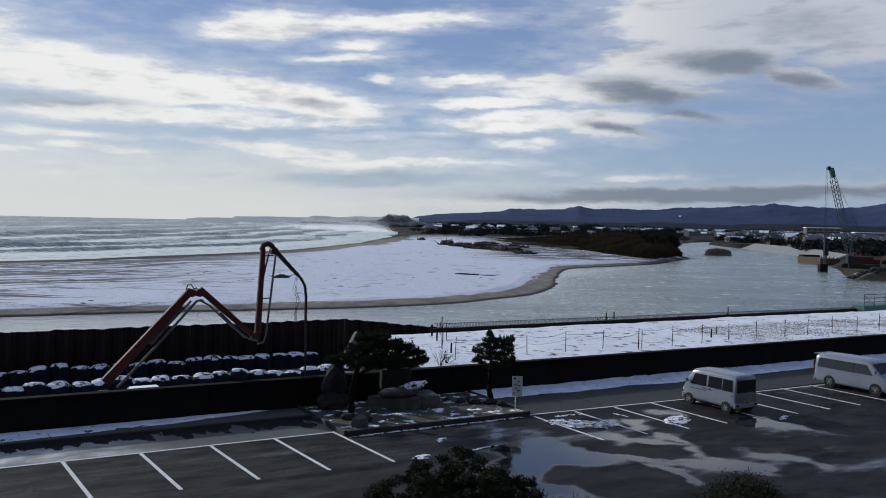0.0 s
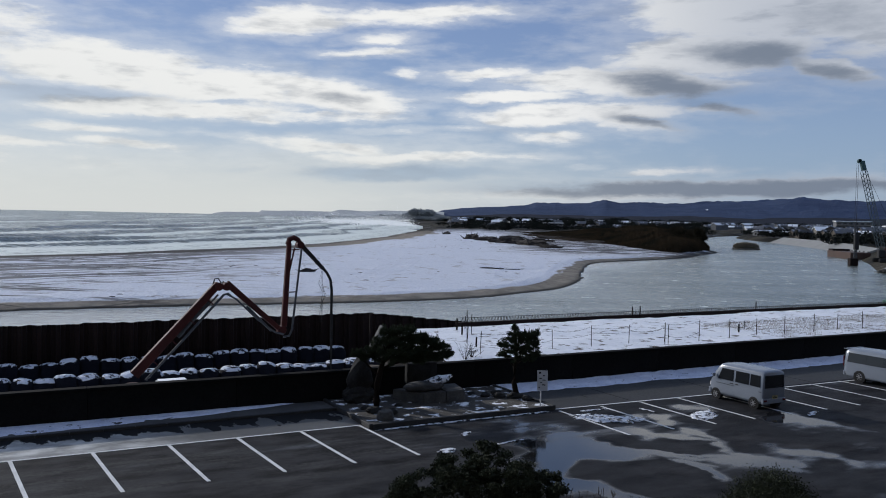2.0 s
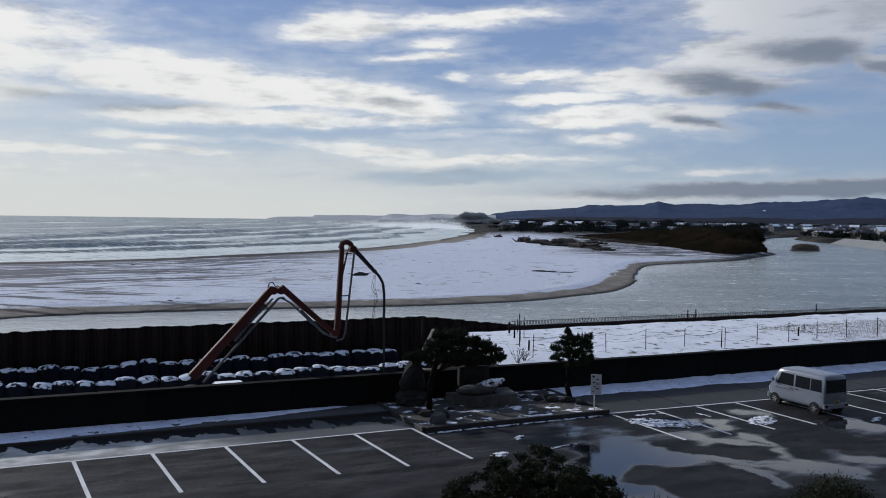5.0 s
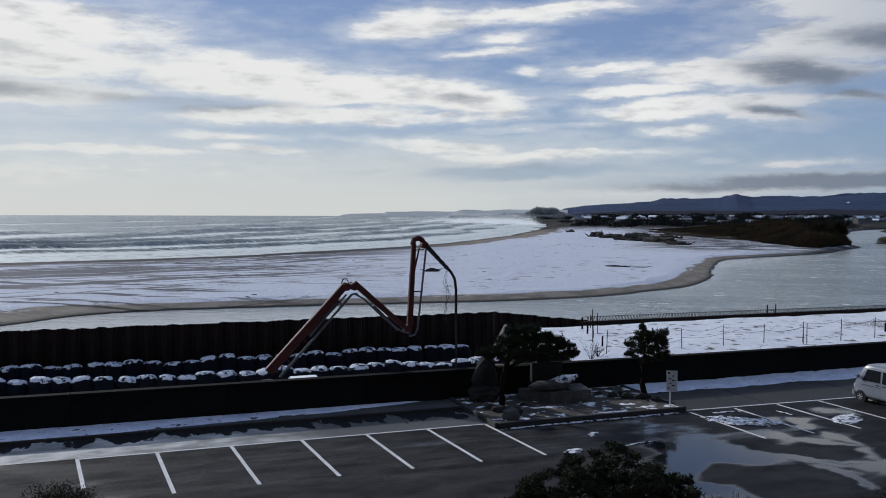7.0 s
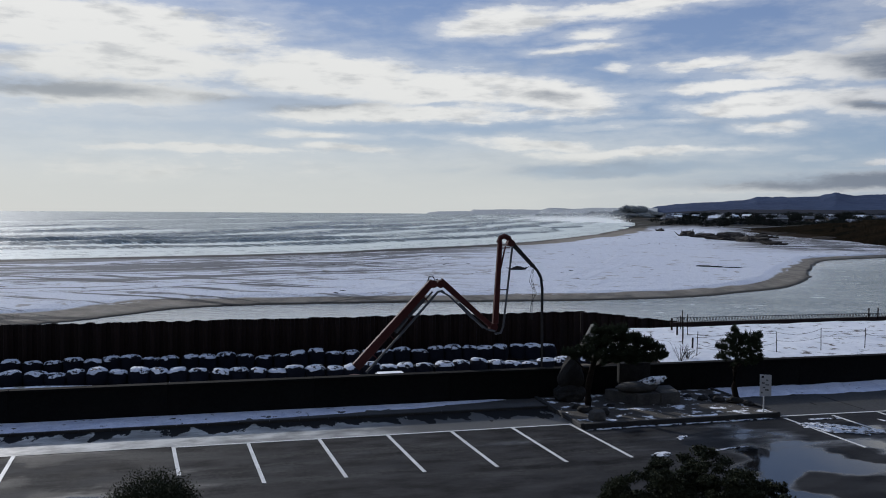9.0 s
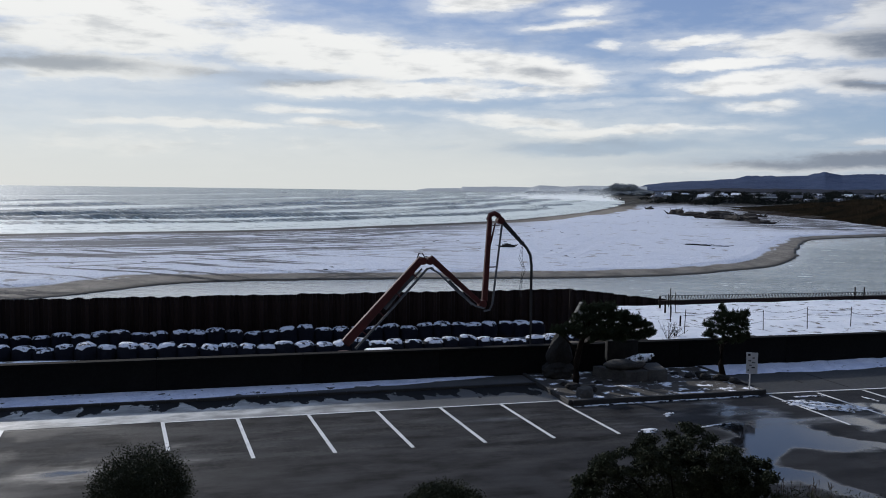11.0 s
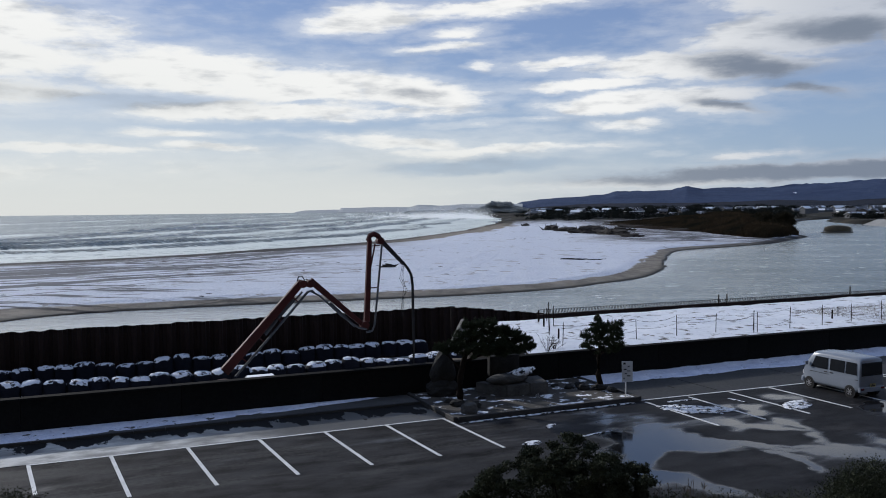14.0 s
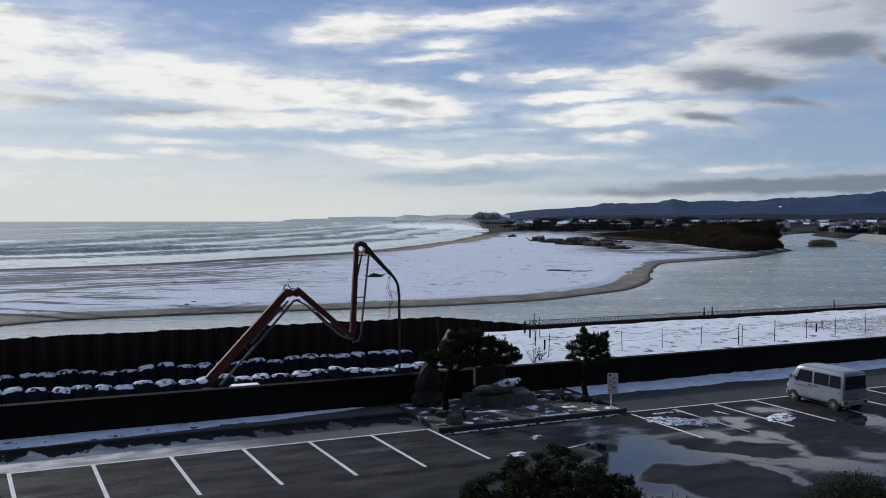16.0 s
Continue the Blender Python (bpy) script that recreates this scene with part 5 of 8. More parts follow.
# ---- parked vans ----
GLASS = bpy.data.materials.new("tinted_glass")
GLASS.use_nodes = True
gp = GLASS.node_tree.nodes["Principled BSDF"]
gp.inputs["Base Color"].default_value = (0.016, 0.018, 0.021, 1)
gp.inputs["Roughness"].default_value = 0.06
gp.inputs["Specular IOR Level"].default_value = 0.5
LAMP_RED = surface("red_lamp_lens", (0.06, 0.008, 0.008), (0.1, 0.012, 0.01), 2.0, 0.2, 20.0, 0.05, 0.001)
LAMP_CLEAR = surface("clear_lamp_lens", (0.5, 0.5, 0.5), (0.65, 0.65, 0.65), 2.0, 0.12, 20.0, 0.05, 0.001)
ALLOY = surface("wheel_alloy", (0.3, 0.3, 0.31), (0.5, 0.5, 0.52), 2.0, 0.35, 20.0, 0.05, 0.001, metal=0.8)
PLATE = surface("number_plate", (0.25, 0.22, 0.1), (0.3, 0.27, 0.12), 2.0, 0.5, 20.0, 0.05, 0.001)


def van(name, m, label, spec):
    """Body lofted through rings from tail to nose; windows, lamps, bumpers, wheels and mirrors as parts. The nose points to +y."""
    ob = thing(name, m, label, "van")
    W, belt, shoulder = spec["half"], spec["belt"], spec["shoulder"]
    bm, rings_ = bmesh.new(), []

    def half_at(y, z):
        top = np.interp(y, *spec["top"])
        w = W * np.interp(y, *spec["plan"])
        k = max(0.0, (z - belt) / max(spec["high"] - belt, 0.1))
        return w - spec["lean"] * k ** 1.2

    for y in spec["stations"]:
        top, low = np.interp(y, *spec["top"]), np.interp(y, *spec["low"])
        b = min(belt, top - 0.12)
        s = min(shoulder, top - 0.07)
        right = [(0.55, low), (0.97, low + 0.03), (1.0, low + 0.16), (1.0, (low + b) / 2), (1.0, b), (1.0, (b + s) / 2), (1.0, s), (0.93, top - 0.025), (0.75, top), (0.35, top + 0.012)]
        pts = [(f * half_at(y, z), z) for f, z in right]
        ring = [bm.verts.new((x, y, z)) for x, z in pts] + [bm.verts.new((-x, y, z)) for x, z in pts[::-1]]
        rings_.append(ring)
    n = len(rings_[0])
    for a, b in zip(rings_, rings_[1:]):
        for k in range(n):
            bm.faces.new((a[k], b[k], b[(k + 1) % n], a[(k + 1) % n]))
    bm.faces.new(rings_[0])
    bm.faces.new(rings_[-1][::-1])
    bmesh.ops.recalc_face_normals(bm, faces=bm.faces[:])
    body = part("body", bm, CARPAINT, ob, soft=True)

    def pane(pname, y0, y1, z0, z1, slant0=0.0, slant1=0.0, mat=GLASS, proud=0.022, r=0.03, sides=(-1, 1)):
        for s in sides:
            bm = bmesh.new()
            corners = [(y0, z0), (y1, z0), (y1 + slant1, z1), (y0 + slant0, z1)]
            outer = [bm.verts.new((s * (half_at(y, z) + proud), y, z)) for y, z in corners]
            inner = [bm.verts.new((s * (half_at(y, z) - 0.02), y, z)) for y, z in corners]
            bm.faces.new(outer if s > 0 else outer[::-1])
            for k in range(4):
                bm.faces.new((outer[k], outer[(k + 1) % 4], inner[(k + 1) % 4], inner[k]))
            bmesh.ops.recalc_face_normals(bm, faces=bm.faces[:])
            part(pname, bm, mat, ob)

    for y0, y1, s0, s1 in spec["windows"]:
        pane("side_window", y0, y1, spec["sill"], spec["head"], s0, s1)
    for y in spec["seams"]:
        pane("door_seam", y, y + 0.014, 0.42, spec["head"] + 0.02, mat=PLASTIC, proud=0.002)
    pane("trim_strip", spec["tail"] + 0.1, spec["nose"] - 0.5, belt - 0.16, belt - 0.135, mat=PLASTIC, proud=0.003)
    for y in spec["handles"]:
        pane("door_handle", y, y + 0.16, belt - 0.06, belt - 0.02, mat=spec["handle_mat"], proud=0.03)
    # tail
    ty = spec["tail"]
    bm = bmesh.new()
    box(bm, (2 * W - 0.24, 0.03, spec["head"] - spec["sill"] + 0.07), (0, ty - 0.012, (spec["head"] + spec["sill"]) / 2), 0.012, (spec["tail_tilt"], 0, 0))
    part("rear_window", bm, GLASS, ob)
    bm = bmesh.new()
    box(bm, (2 * W - 0.02, 0.14, 0.26), (0, ty + 0.02, 0.42), 0.05, seg=2)
    part("rear_bumper", bm, CARPAINT, ob)
    for s in (-1, 1):
        bm = bmesh.new()
        box(bm, spec["tail_lamp"], (s * (W - 0.13), ty - 0.06, spec["tail_lamp_z"]), 0.015)
        part("tail_lamp", bm, LAMP_RED, ob, "red tail lamp")
    bm = bmesh.new()
    box(bm, (0.34, 0.014, 0.17), (0.0, ty - 0.062, spec["plate_z"]), 0.004)
    plate = part("number_plate", bm, PLATE, ob, "yellow plate" if name == "microvan" else "plate")
    for k in range(2):
        bm = bmesh.new()
        box(bm, (0.24 - 0.08 * k, 0.004, 0.05 - 0.02 * k), (0, ty - 0.072, spec["plate_z"] - 0.03 + 0.075 * k))
        part("plate_bar", bm, PLASTIC, plate)
    bm = bmesh.new()
    rod(bm, (0.05, ty + spec["tail_lean"] * 0.5 - 0.045, spec["sill"] + 0.02), (0.5, ty + spec["tail_lean"] * 0.6 - 0.045, spec["sill"] + 0.06), 0.012)
    part("rear_wiper", bm, PLASTIC, ob)
    # nose
    ny = spec["nose"]
    (wy0, wz0), (wy1, wz1) = spec["screen"]
    bm = bmesh.new()
    vs = [bm.verts.new((s * (half_at(y, z) * f), y + 0.012, z + 0.012)) for y, z, f, s in ((wy0, wz0, 0.9, -1), (wy0, wz0, 0.9, 1), (wy1, wz1, 0.86, 1), (wy1, wz1, 0.86, -1))]
    face = bm.faces.new(vs)
    bmesh.ops.solidify(bm, geom=[face], thickness=0.02)
    part("windscreen", bm, GLASS, ob)
    for s in (-1, 1):
        bm = bmesh.new()
        box(bm, (0.26, 0.08, 0.2), (s * (W - 0.2), ny - 0.03, 0.74), 0.04, seg=2)
        part("headlamp", bm, LAMP_CLEAR, ob, "clear headlamp")
        bm = bmesh.new()
        box(bm, (0.16, 0.07, 0.18), (s * (W + 0.10), wy0 - 0.22, wz0 + 0.12), 0.03, seg=2)
        part("door_mirror", bm, CARPAINT, ob)
    bm = bmesh.new()
    box(bm, (2 * W - 0.02, 0.16, 0.28), (0, ny - 0.04, 0.40), 0.05, seg=2)
    part("front_bumper", bm, CARPAINT, ob)
    if spec.get("spoiler"):
        bm = bmesh.new()
        box(bm, (2 * W - 0.4, 0.28, 0.05), (0, ty - 0.05, spec["high"] - 0.04), 0.02, (6, 0, 0))
        part("roof_spoiler", bm, CARPAINT, ob)
    # wheels
    R = spec["wheel"]
    for y in spec["axles"]:
        for s in (-1, 1):
            bm = bmesh.new()
            rod(bm, (s * (W - 0.19), y, R), (s * (W + 0.004), y, R), R + 0.035, R + 0.035, 24)
            part("wheel_arch", bm, PLASTIC, ob)
            bm = bmesh.new()
            rod(bm, (s * (W - 0.16), y, R), (s * (W + 0.012), y, R), R, R, 24)
            bmesh.ops.bevel(bm, geom=[e for e in bm.edges if not e.is_boundary and len(e.link_faces) == 2 and any(len(f.verts) > 8 for f in e.link_faces)], offset=0.03, segments=2, affect="EDGES")
            wheel = part("wheel", bm, RUBBER, ob, soft=False)
            bm = bmesh.new()
            rod(bm, (s * (W + 0.004), y, R), (s * (W + 0.022), y, R), R * 0.16, R * 0.14, 12)
            bmesh.ops.create_cone(bm, segments=24, radius1=R * 0.64, radius2=R * 0.58, depth=0.02, matrix=pose(s * (W + 0.012), y, R, 0, 90, 0))
            for k in range(6):
                a = math.pi * k / 3
                box(bm, (0.02, 0.04, R * 0.5), (s * (W + 0.014), y + math.cos(a) * R * 0.3, R + math.sin(a) * R * 0.3), 0.004, (math.degrees(a) - 90, 0, 0))
            part("rim", bm, ALLOY, wheel)
    return ob


MICROVAN = dict(half=0.735, belt=1.02, shoulder=1.76, high=1.86, lean=0.085, nose=1.68, tail=-1.68, tail_lean=0.0, tail_tilt=0,
                stations=[-1.68, -1.66, -1.62, -1.5, -1.2, -0.6, 0.0, 0.5, 0.96, 1.1, 1.24, 1.38, 1.5, 1.6, 1.66, 1.69],
                top=([-1.68, -1.64, -1.52, -1.0, 0.4, 0.96, 1.08, 1.5, 1.6, 1.66, 1.69], [1.80, 1.86, 1.89, 1.91, 1.91, 1.87, 1.8, 1.1, 0.97, 0.86, 0.7]),
                low=([-1.7, -1.5, 1.5, 1.7], [0.36, 0.26, 0.26, 0.34]), plan=([-1.68, -1.66, -1.58, -1.3, 1.2, 1.55, 1.7], [0.93, 0.965, 0.99, 1.0, 1.0, 0.95, 0.84]),
                windows=[(-1.52, -0.92, 0.05, 0.0), (-0.84, -0.02, 0.0, 0.0), (0.12, 1.08, 0.0, -0.22)], seams=[-0.88, 0.05, 1.0], handles=[-0.2, 0.14],
                handle_mat=PLASTIC, sill=1.10, head=1.66, tail_lamp=(0.19, 0.05, 0.1), tail_lamp_z=0.46, plate_z=0.62,
                screen=((1.49, 1.13), (1.1, 1.76)), axles=(-1.16, 1.2), wheel=0.27)
WAGON = dict(half=0.86, belt=1.02, shoulder=1.66, high=1.82, lean=0.13, nose=2.34, tail=-2.34, tail_lean=0.0, tail_tilt=0, spoiler=True,
             stations=[-2.34, -2.26, -2.1, -1.6, -0.8, 0.2, 0.8, 1.05, 1.3, 1.55, 1.8, 2.05, 2.22, 2.3, 2.35],
             top=([-2.34, -2.28, -2.1, -1.2, 0.3, 0.85, 1.05, 1.65, 2.0, 2.2, 2.3, 2.35], [1.70, 1.77, 1.82, 1.85, 1.84, 1.79, 1.70, 1.14, 1.02, 0.92, 0.8, 0.6]),
             low=([-2.4, -2.1, 2.1, 2.4], [0.34, 0.22, 0.22, 0.3]), plan=([-2.34, -2.28, -2.1, -1.7, 1.5, 2.1, 2.36], [0.93, 0.965, 0.99, 1.0, 1.0, 0.94, 0.78]),
             windows=[(-2.14, -0.99, 0.06, 0.0), (-0.98, 0.05, 0.0, 0.0), (0.07, 1.2, 0.0, -0.42)], seams=[-1.0, 0.05, 1.15], handles=[-0.15, 0.2],
             handle_mat=CARPAINT, sill=1.08, head=1.60, tail_lamp=(0.16, 0.07, 0.6), tail_lamp_z=1.1, plate_z=0.75,
             screen=((1.63, 1.16), (1.07, 1.68)), axles=(-1.36, 1.38), wheel=0.32)
van("microvan", SITE @ pose(32.63, 29.53, 0.0, 0, 0, -1) @ Matrix.Diagonal((1, 1, 0.94, 1)), "pale high-roof microvan, shade greyed into its paint, parked nose to the sea wall", MICROVAN)
van("minivan", SITE @ pose(43.45, 29.35, 0.0, 0, 0, 180) @ Matrix.Diagonal((1, 1, 0.97, 1)), "pale minivan with dark privacy glass, shade greyed into its paint, parked tail to the wall", WAGON)


# ---- foliage helpers ----
def leaf_mesh(name, clumps, count, size, material, seed=1, shell=0.55, long=1.6, up=0.2, out=0.7):
    """Many small leaf blades scattered through uneven clumps ((centre), (radii))."""
    r = np.random.RandomState(seed)
    vol = np.array([c[1][0] * c[1][1] * c[1][2] for c in clumps]) ** 0.67
    pick = r.choice(len(clumps), count, p=vol / vol.sum())
    cen = np.array([c[0] for c in clumps])[pick]
    rad = np.array([c[1] for c in clumps])[pick]
    d = r.normal(size=(count, 3))
    d /= np.linalg.norm(d, axis=1, keepdims=True)
    k = (shell + (1 - shell) * r.rand(count)) * (0.82 + 0.36 * r.rand(count))
    pos = cen + d * rad * k[:, None]
    ax = d * out + r.normal(size=(count, 3)) * 0.7 + np.array([0, 0, up])
    ax /= np.linalg.norm(ax, axis=1, keepdims=True)
    sd = np.cross(ax, r.normal(size=(count, 3)))
    sd /= np.linalg.norm(sd, axis=1, keepdims=True)
    s = size * (0.6 + 0.8 * r.rand(count))[:, None]
    a, b = pos - ax * s * long * 0.5, pos + ax * s * long * 0.5
    m1 = pos + sd * s * 0.5
    m2 = pos - sd * s * 0.5
    co = np.stack([a, m1, b, m2], 1).reshape(-1, 3)
    f = np.arange(count * 4).reshape(-1, 4)
    me = quick_mesh(name, co, f)
    me.materials.append(material)
    return me


def hang(name, me, parent, label=""):
    ob = new(name, me)
    ob.parent = parent
    if label:
        ob["label"] = label
    return ob


def round_shrub(x, y, z, rx, ry, h, seed, label, material=None, lobes=9, count=52000, size=0.026):
    rs = random.Random(seed)
    ob = thing("clipped_shrub", pose(x, y, z), label, "shrub")
    clumps = [((0, 0, h * 0.5), (rx * 0.86, ry * 0.86, h * 0.47))]
    for k in range(lobes):
        a = 2 * math.pi * k / lobes + rs.uniform(-0.3, 0.3)
        e = rs.uniform(0.1, 0.8)
        clumps.append(((math.cos(a) * rx * 0.5 * (1 - e * 0.6), math.sin(a) * ry * 0.5 * (1 - e * 0.6), h * (0.42 + 0.33 * e)), (rx * 0.5, ry * 0.5, h * 0.27)))
    hang("crown", leaf_mesh("shrub_crown", clumps, count, size, material or LEAF, seed, 0.84), ob)
    bm = bmesh.new()
    for k in range(5):
        a = rs.uniform(0, 6.28)
        tube(bm, [(0.1 * math.cos(a), 0.1 * math.sin(a), 0), (rx * 0.25 * math.cos(a), ry * 0.25 * math.sin(a), h * 0.3), (rx * 0.5 * math.cos(a), ry * 0.5 * math.sin(a), h * 0.62)], [0.06, 0.045, 0.02], 6)
    part("stem", bm, BARK, ob)
    return ob


def polar(az, dist):
    return dist * math.sin(radians(az)), dist * math.cos(radians(az))


# ---- building the camera stands on, unseen, closing the place and blocking sky light behind ----
# height and dark tile are chosen to hold back sky light from behind
FACADE = surface("brown_facade_tile", (0.07, 0.055, 0.045), (0.12, 0.1, 0.08), 0.5, 0.7, 10.0, 0.2, 0.01)
bm = bmesh.new()
box(bm, (110, 8, 24), (10, -6.2, 12.0), 0.05)
solo("wall_behind", bm, FACADE, SITE, "plain brown tiled facade, unseen, closing the car park and blocking sky light", kind="structure")

# ---- garden bed below ----
def bed_height(U, V):
    e = np.minimum(np.minimum(V - 11.5, 19.9 - 0.34 * np.clip(U - 7.5, 0, 30) - V), 1.0)
    return np.clip(e * 0.5, -0.05, 0.25) + (rnd_field(U, V, 1.5, 51) - 0.5) * 0.08


sheet("garden_bed", np.linspace(-12, 20.5, 80), np.linspace(11.4, 20.0, 30), bed_height, SOIL, SITE, "soil bed of shrubs along the car park edge")

x, y = polar(-34.1, 21.2)
round_shrub(x, y, 0.1, 1.36, 1.3, 2.4, 3, "round clipped evergreen shrub beside the car park")
x, y = polar(-14.3, 20.3)
round_shrub(x, y, 0.1, 1.2, 1.1, 1.52, 4, "round clipped evergreen shrub beside the car park")
x, y = polar(19.6, 21.0)
round_shrub(x, y, 0.1, 1.35, 1.3, 2.95, 5, "tall round evergreen shrub beside the hedge")


def wild_bush():
    x, y = polar(1.1, 20.6)
    ob = thing("evergreen_bush", pose(x, y, 0.15), "dark loose evergreen bush with an uneven crown", "bush")
    rs = random.Random(8)
    crest = ([-2.5, -2.1, -1.65, -0.9, 0.2, 0.95, 1.5, 1.85, 2.1], [1.45, 2.0, 2.42, 2.58, 2.95, 2.75, 2.35, 2.3, 1.9])
    clumps = [((0.1, 0, 1.3), (1.5, 0.9, 0.95)), ((-1.2, 0.2, 1.0), (0.95, 0.7, 0.8)), ((0.9, 0.1, 1.3), (0.75, 0.7, 0.8))]
    for k in range(190):
        x_ = rs.uniform(-2.45, 2.05)
        y_ = rs.uniform(-1, 1) * 0.95 * math.sqrt(max(0.05, 1 - (x_ / 2.7) ** 2))
        top = np.interp(x_, *crest) + 0.1 * math.sin(x_ * 7.1 + 1.0)
        r_ = rs.uniform(0.11, 0.25)
        clumps.append(((x_, y_, max(0.4, (top - r_ * 0.6) * rs.uniform(0.5, 1.0) ** 0.6)), (r_, r_, r_ * 0.6)))
    for k in range(14):
        clumps.append(((1.84 + rs.uniform(-0.08, 0.08), rs.uniform(-0.1, 0.1), 1.5 + 0.07 * k), (0.09, 0.09, 0.07)))
    hang("crown", leaf_mesh("bush_crown", clumps, 90000, 0.034, LEAF, 8, 0.25), ob)
    for k in range(11):
        bm = bmesh.new()
        a = rs.uniform(0, 6.28)
        ex, ez = rs.uniform(0.6, 1.9), rs.uniform(1.2, 2.3)
        tube(bm, [(0, 0, -0.1), (math.cos(a) * ex * 0.35, math.sin(a) * 0.3, ez * 0.45), (math.cos(a) * ex, math.sin(a) * 0.7, ez * (1.1 - 0.15 * ex))], [0.07, 0.045, 0.012], 6)
        part("branch", bm, BARK, ob)
    return ob


wild_bush()


def hedge():
    x, y = polar(12.6, 19.6)
    ob = thing("hedge", pose(x, y, 0.15, 0, 0, -12), "low clipped hedge flecked with snow", "hedge")
    clumps = [((-1.75 + 0.3 * k, 0.05 * math.sin(k * 2.2), 1.06 + 0.016 * k), (0.5, 0.72, 0.99 + 0.012 * k)) for k in range(13)]
    hang("crown", leaf_mesh("hedge_crown", clumps, 60000, 0.022, LEAF, 12, 0.86), ob)
    rs = random.Random(4)
    for k in range(110):
        bm = bmesh.new()
        px = max(-1.3, min(1.7, rs.gauss(0.35, 0.7)))
        py = -rs.uniform(0.34, 0.6)
        top = 1.06 + 0.053 * (px + 1.75) + (0.99 + 0.04 * (px + 1.75)) * math.sqrt(1 - (py / 0.74) ** 2)
        s = rs.uniform(0.016, 0.058)
        lump(bm, (px, py, top), (s * 1.4, s, s * 0.5), 0.4, 2.0, 1, k)
        part("snow_clump", bm, SNOW, ob, soft=True)
    for k in range(9):
        bm = bmesh.new()
        rod(bm, (-1.6 + 0.42 * k, 0, -0.1), (-1.6 + 0.42 * k, 0.05, 0.9), 0.03, 0.02, 6)
        part("stem", bm, BARK, ob)


hedge()


def dead_stalks():
    x, y = polar(8.2, 21.0)
    ob = thing("dead_stalks", pose(x, y, 0.1), "dry brown flower stalks standing beside the bush", "plant")
    rs = random.Random(6)
    for k in range(34):
        bm = bmesh.new()
        px, py, h = rs.uniform(-0.7, 0.75), rs.uniform(-0.4, 0.4), rs.uniform(1.3, 2.15)
        lx = rs.uniform(-0.15, 0.15)
        tube(bm, [(px, py, -0.05), (px + lx * 0.3, py, h * 0.5), (px + lx, py, h)], [0.008, 0.007, 0.004], 4)
        for j in range(3):
            z = h * rs.uniform(0.75, 1.0)
            rod(bm, (px + lx * z / h, py, z), (px + lx * z / h + rs.uniform(-0.08, 0.08), py, z + 0.08), 0.006, 0.01, 4)
        part("stalk", bm, REED, ob)


dead_stalks()


# ---- kerbed island with monument, stones and pines ----
IU0, IU1, IV0, IV1 = 14.15, 22.95, 31.8, 37.2


def island():
    ob = thing("planter_island", SITE, "kerbed earth island with patchy snow at the sea wall", "planter", kind="structure")
    me_u = mesh_of("kerb_stone", box(bmesh.new(), (0.985, 0.17, 0.24), (0, 0, 0.08), 0.018), KERB)
    me_v = mesh_of("kerb_stone", box(bmesh.new(), (0.17, 0.885, 0.24), (0, 0, 0.08), 0.018), KERB)

    def stone(me, u, v):
        p = new("kerb_stone", me)
        p.parent = ob
        p.location = (u, v, 0.0)
    n = 9
    for k in range(n):
        stone(me_u, IU0 + (k + 0.5) * (IU1 - IU0) / n, IV0)
    for k in range(6):
        for u in (IU0 - 0.09, IU1 + 0.09):
            stone(me_v, u, IV0 + 0.45 + k * 0.9)
    patchy = surface("earth_with_snow", (0.022, 0.019, 0.015), (0.06, 0.052, 0.042), 1.2, 0.9, 10.0, 0.7, 0.03, patch=(0.85, 0.87, 0.9), patch_at=(0.55, 0.6), patch_scale=1.7)
    soil = sheet("soil", np.linspace(IU0, IU1, 60), np.linspace(IV0 + 0.08, IV1, 40), lambda U, V: 0.15 + (rnd_field(U, V, 1.6, 61) - 0.5) * 0.10, patchy, Matrix.Identity(4), "")
    soil.matrix_world = Matrix.Identity(4)
    soil.parent = ob
    for key in ("kind", "label"):
        if key in soil:
            del soil[key]


island()


def slab_block(plan, z0, z1, bevel=0.03):
    """A dressed block over a four-sided plan."""
    bm = bmesh.new()
    low = [bm.verts.new((u, v, z0)) for u, v in plan]
    top = [bm.verts.new((u, v, z1)) for u, v in plan]
    bm.faces.new(low[::-1])
    bm.faces.new(top)
    for k in range(4):
        bm.faces.new((low[k], low[(k + 1) % 4], top[(k + 1) % 4], top[k]))
    bmesh.ops.bevel(bm, geom=bm.edges[:], offset=bevel, segments=2, affect="EDGES")
    return bm


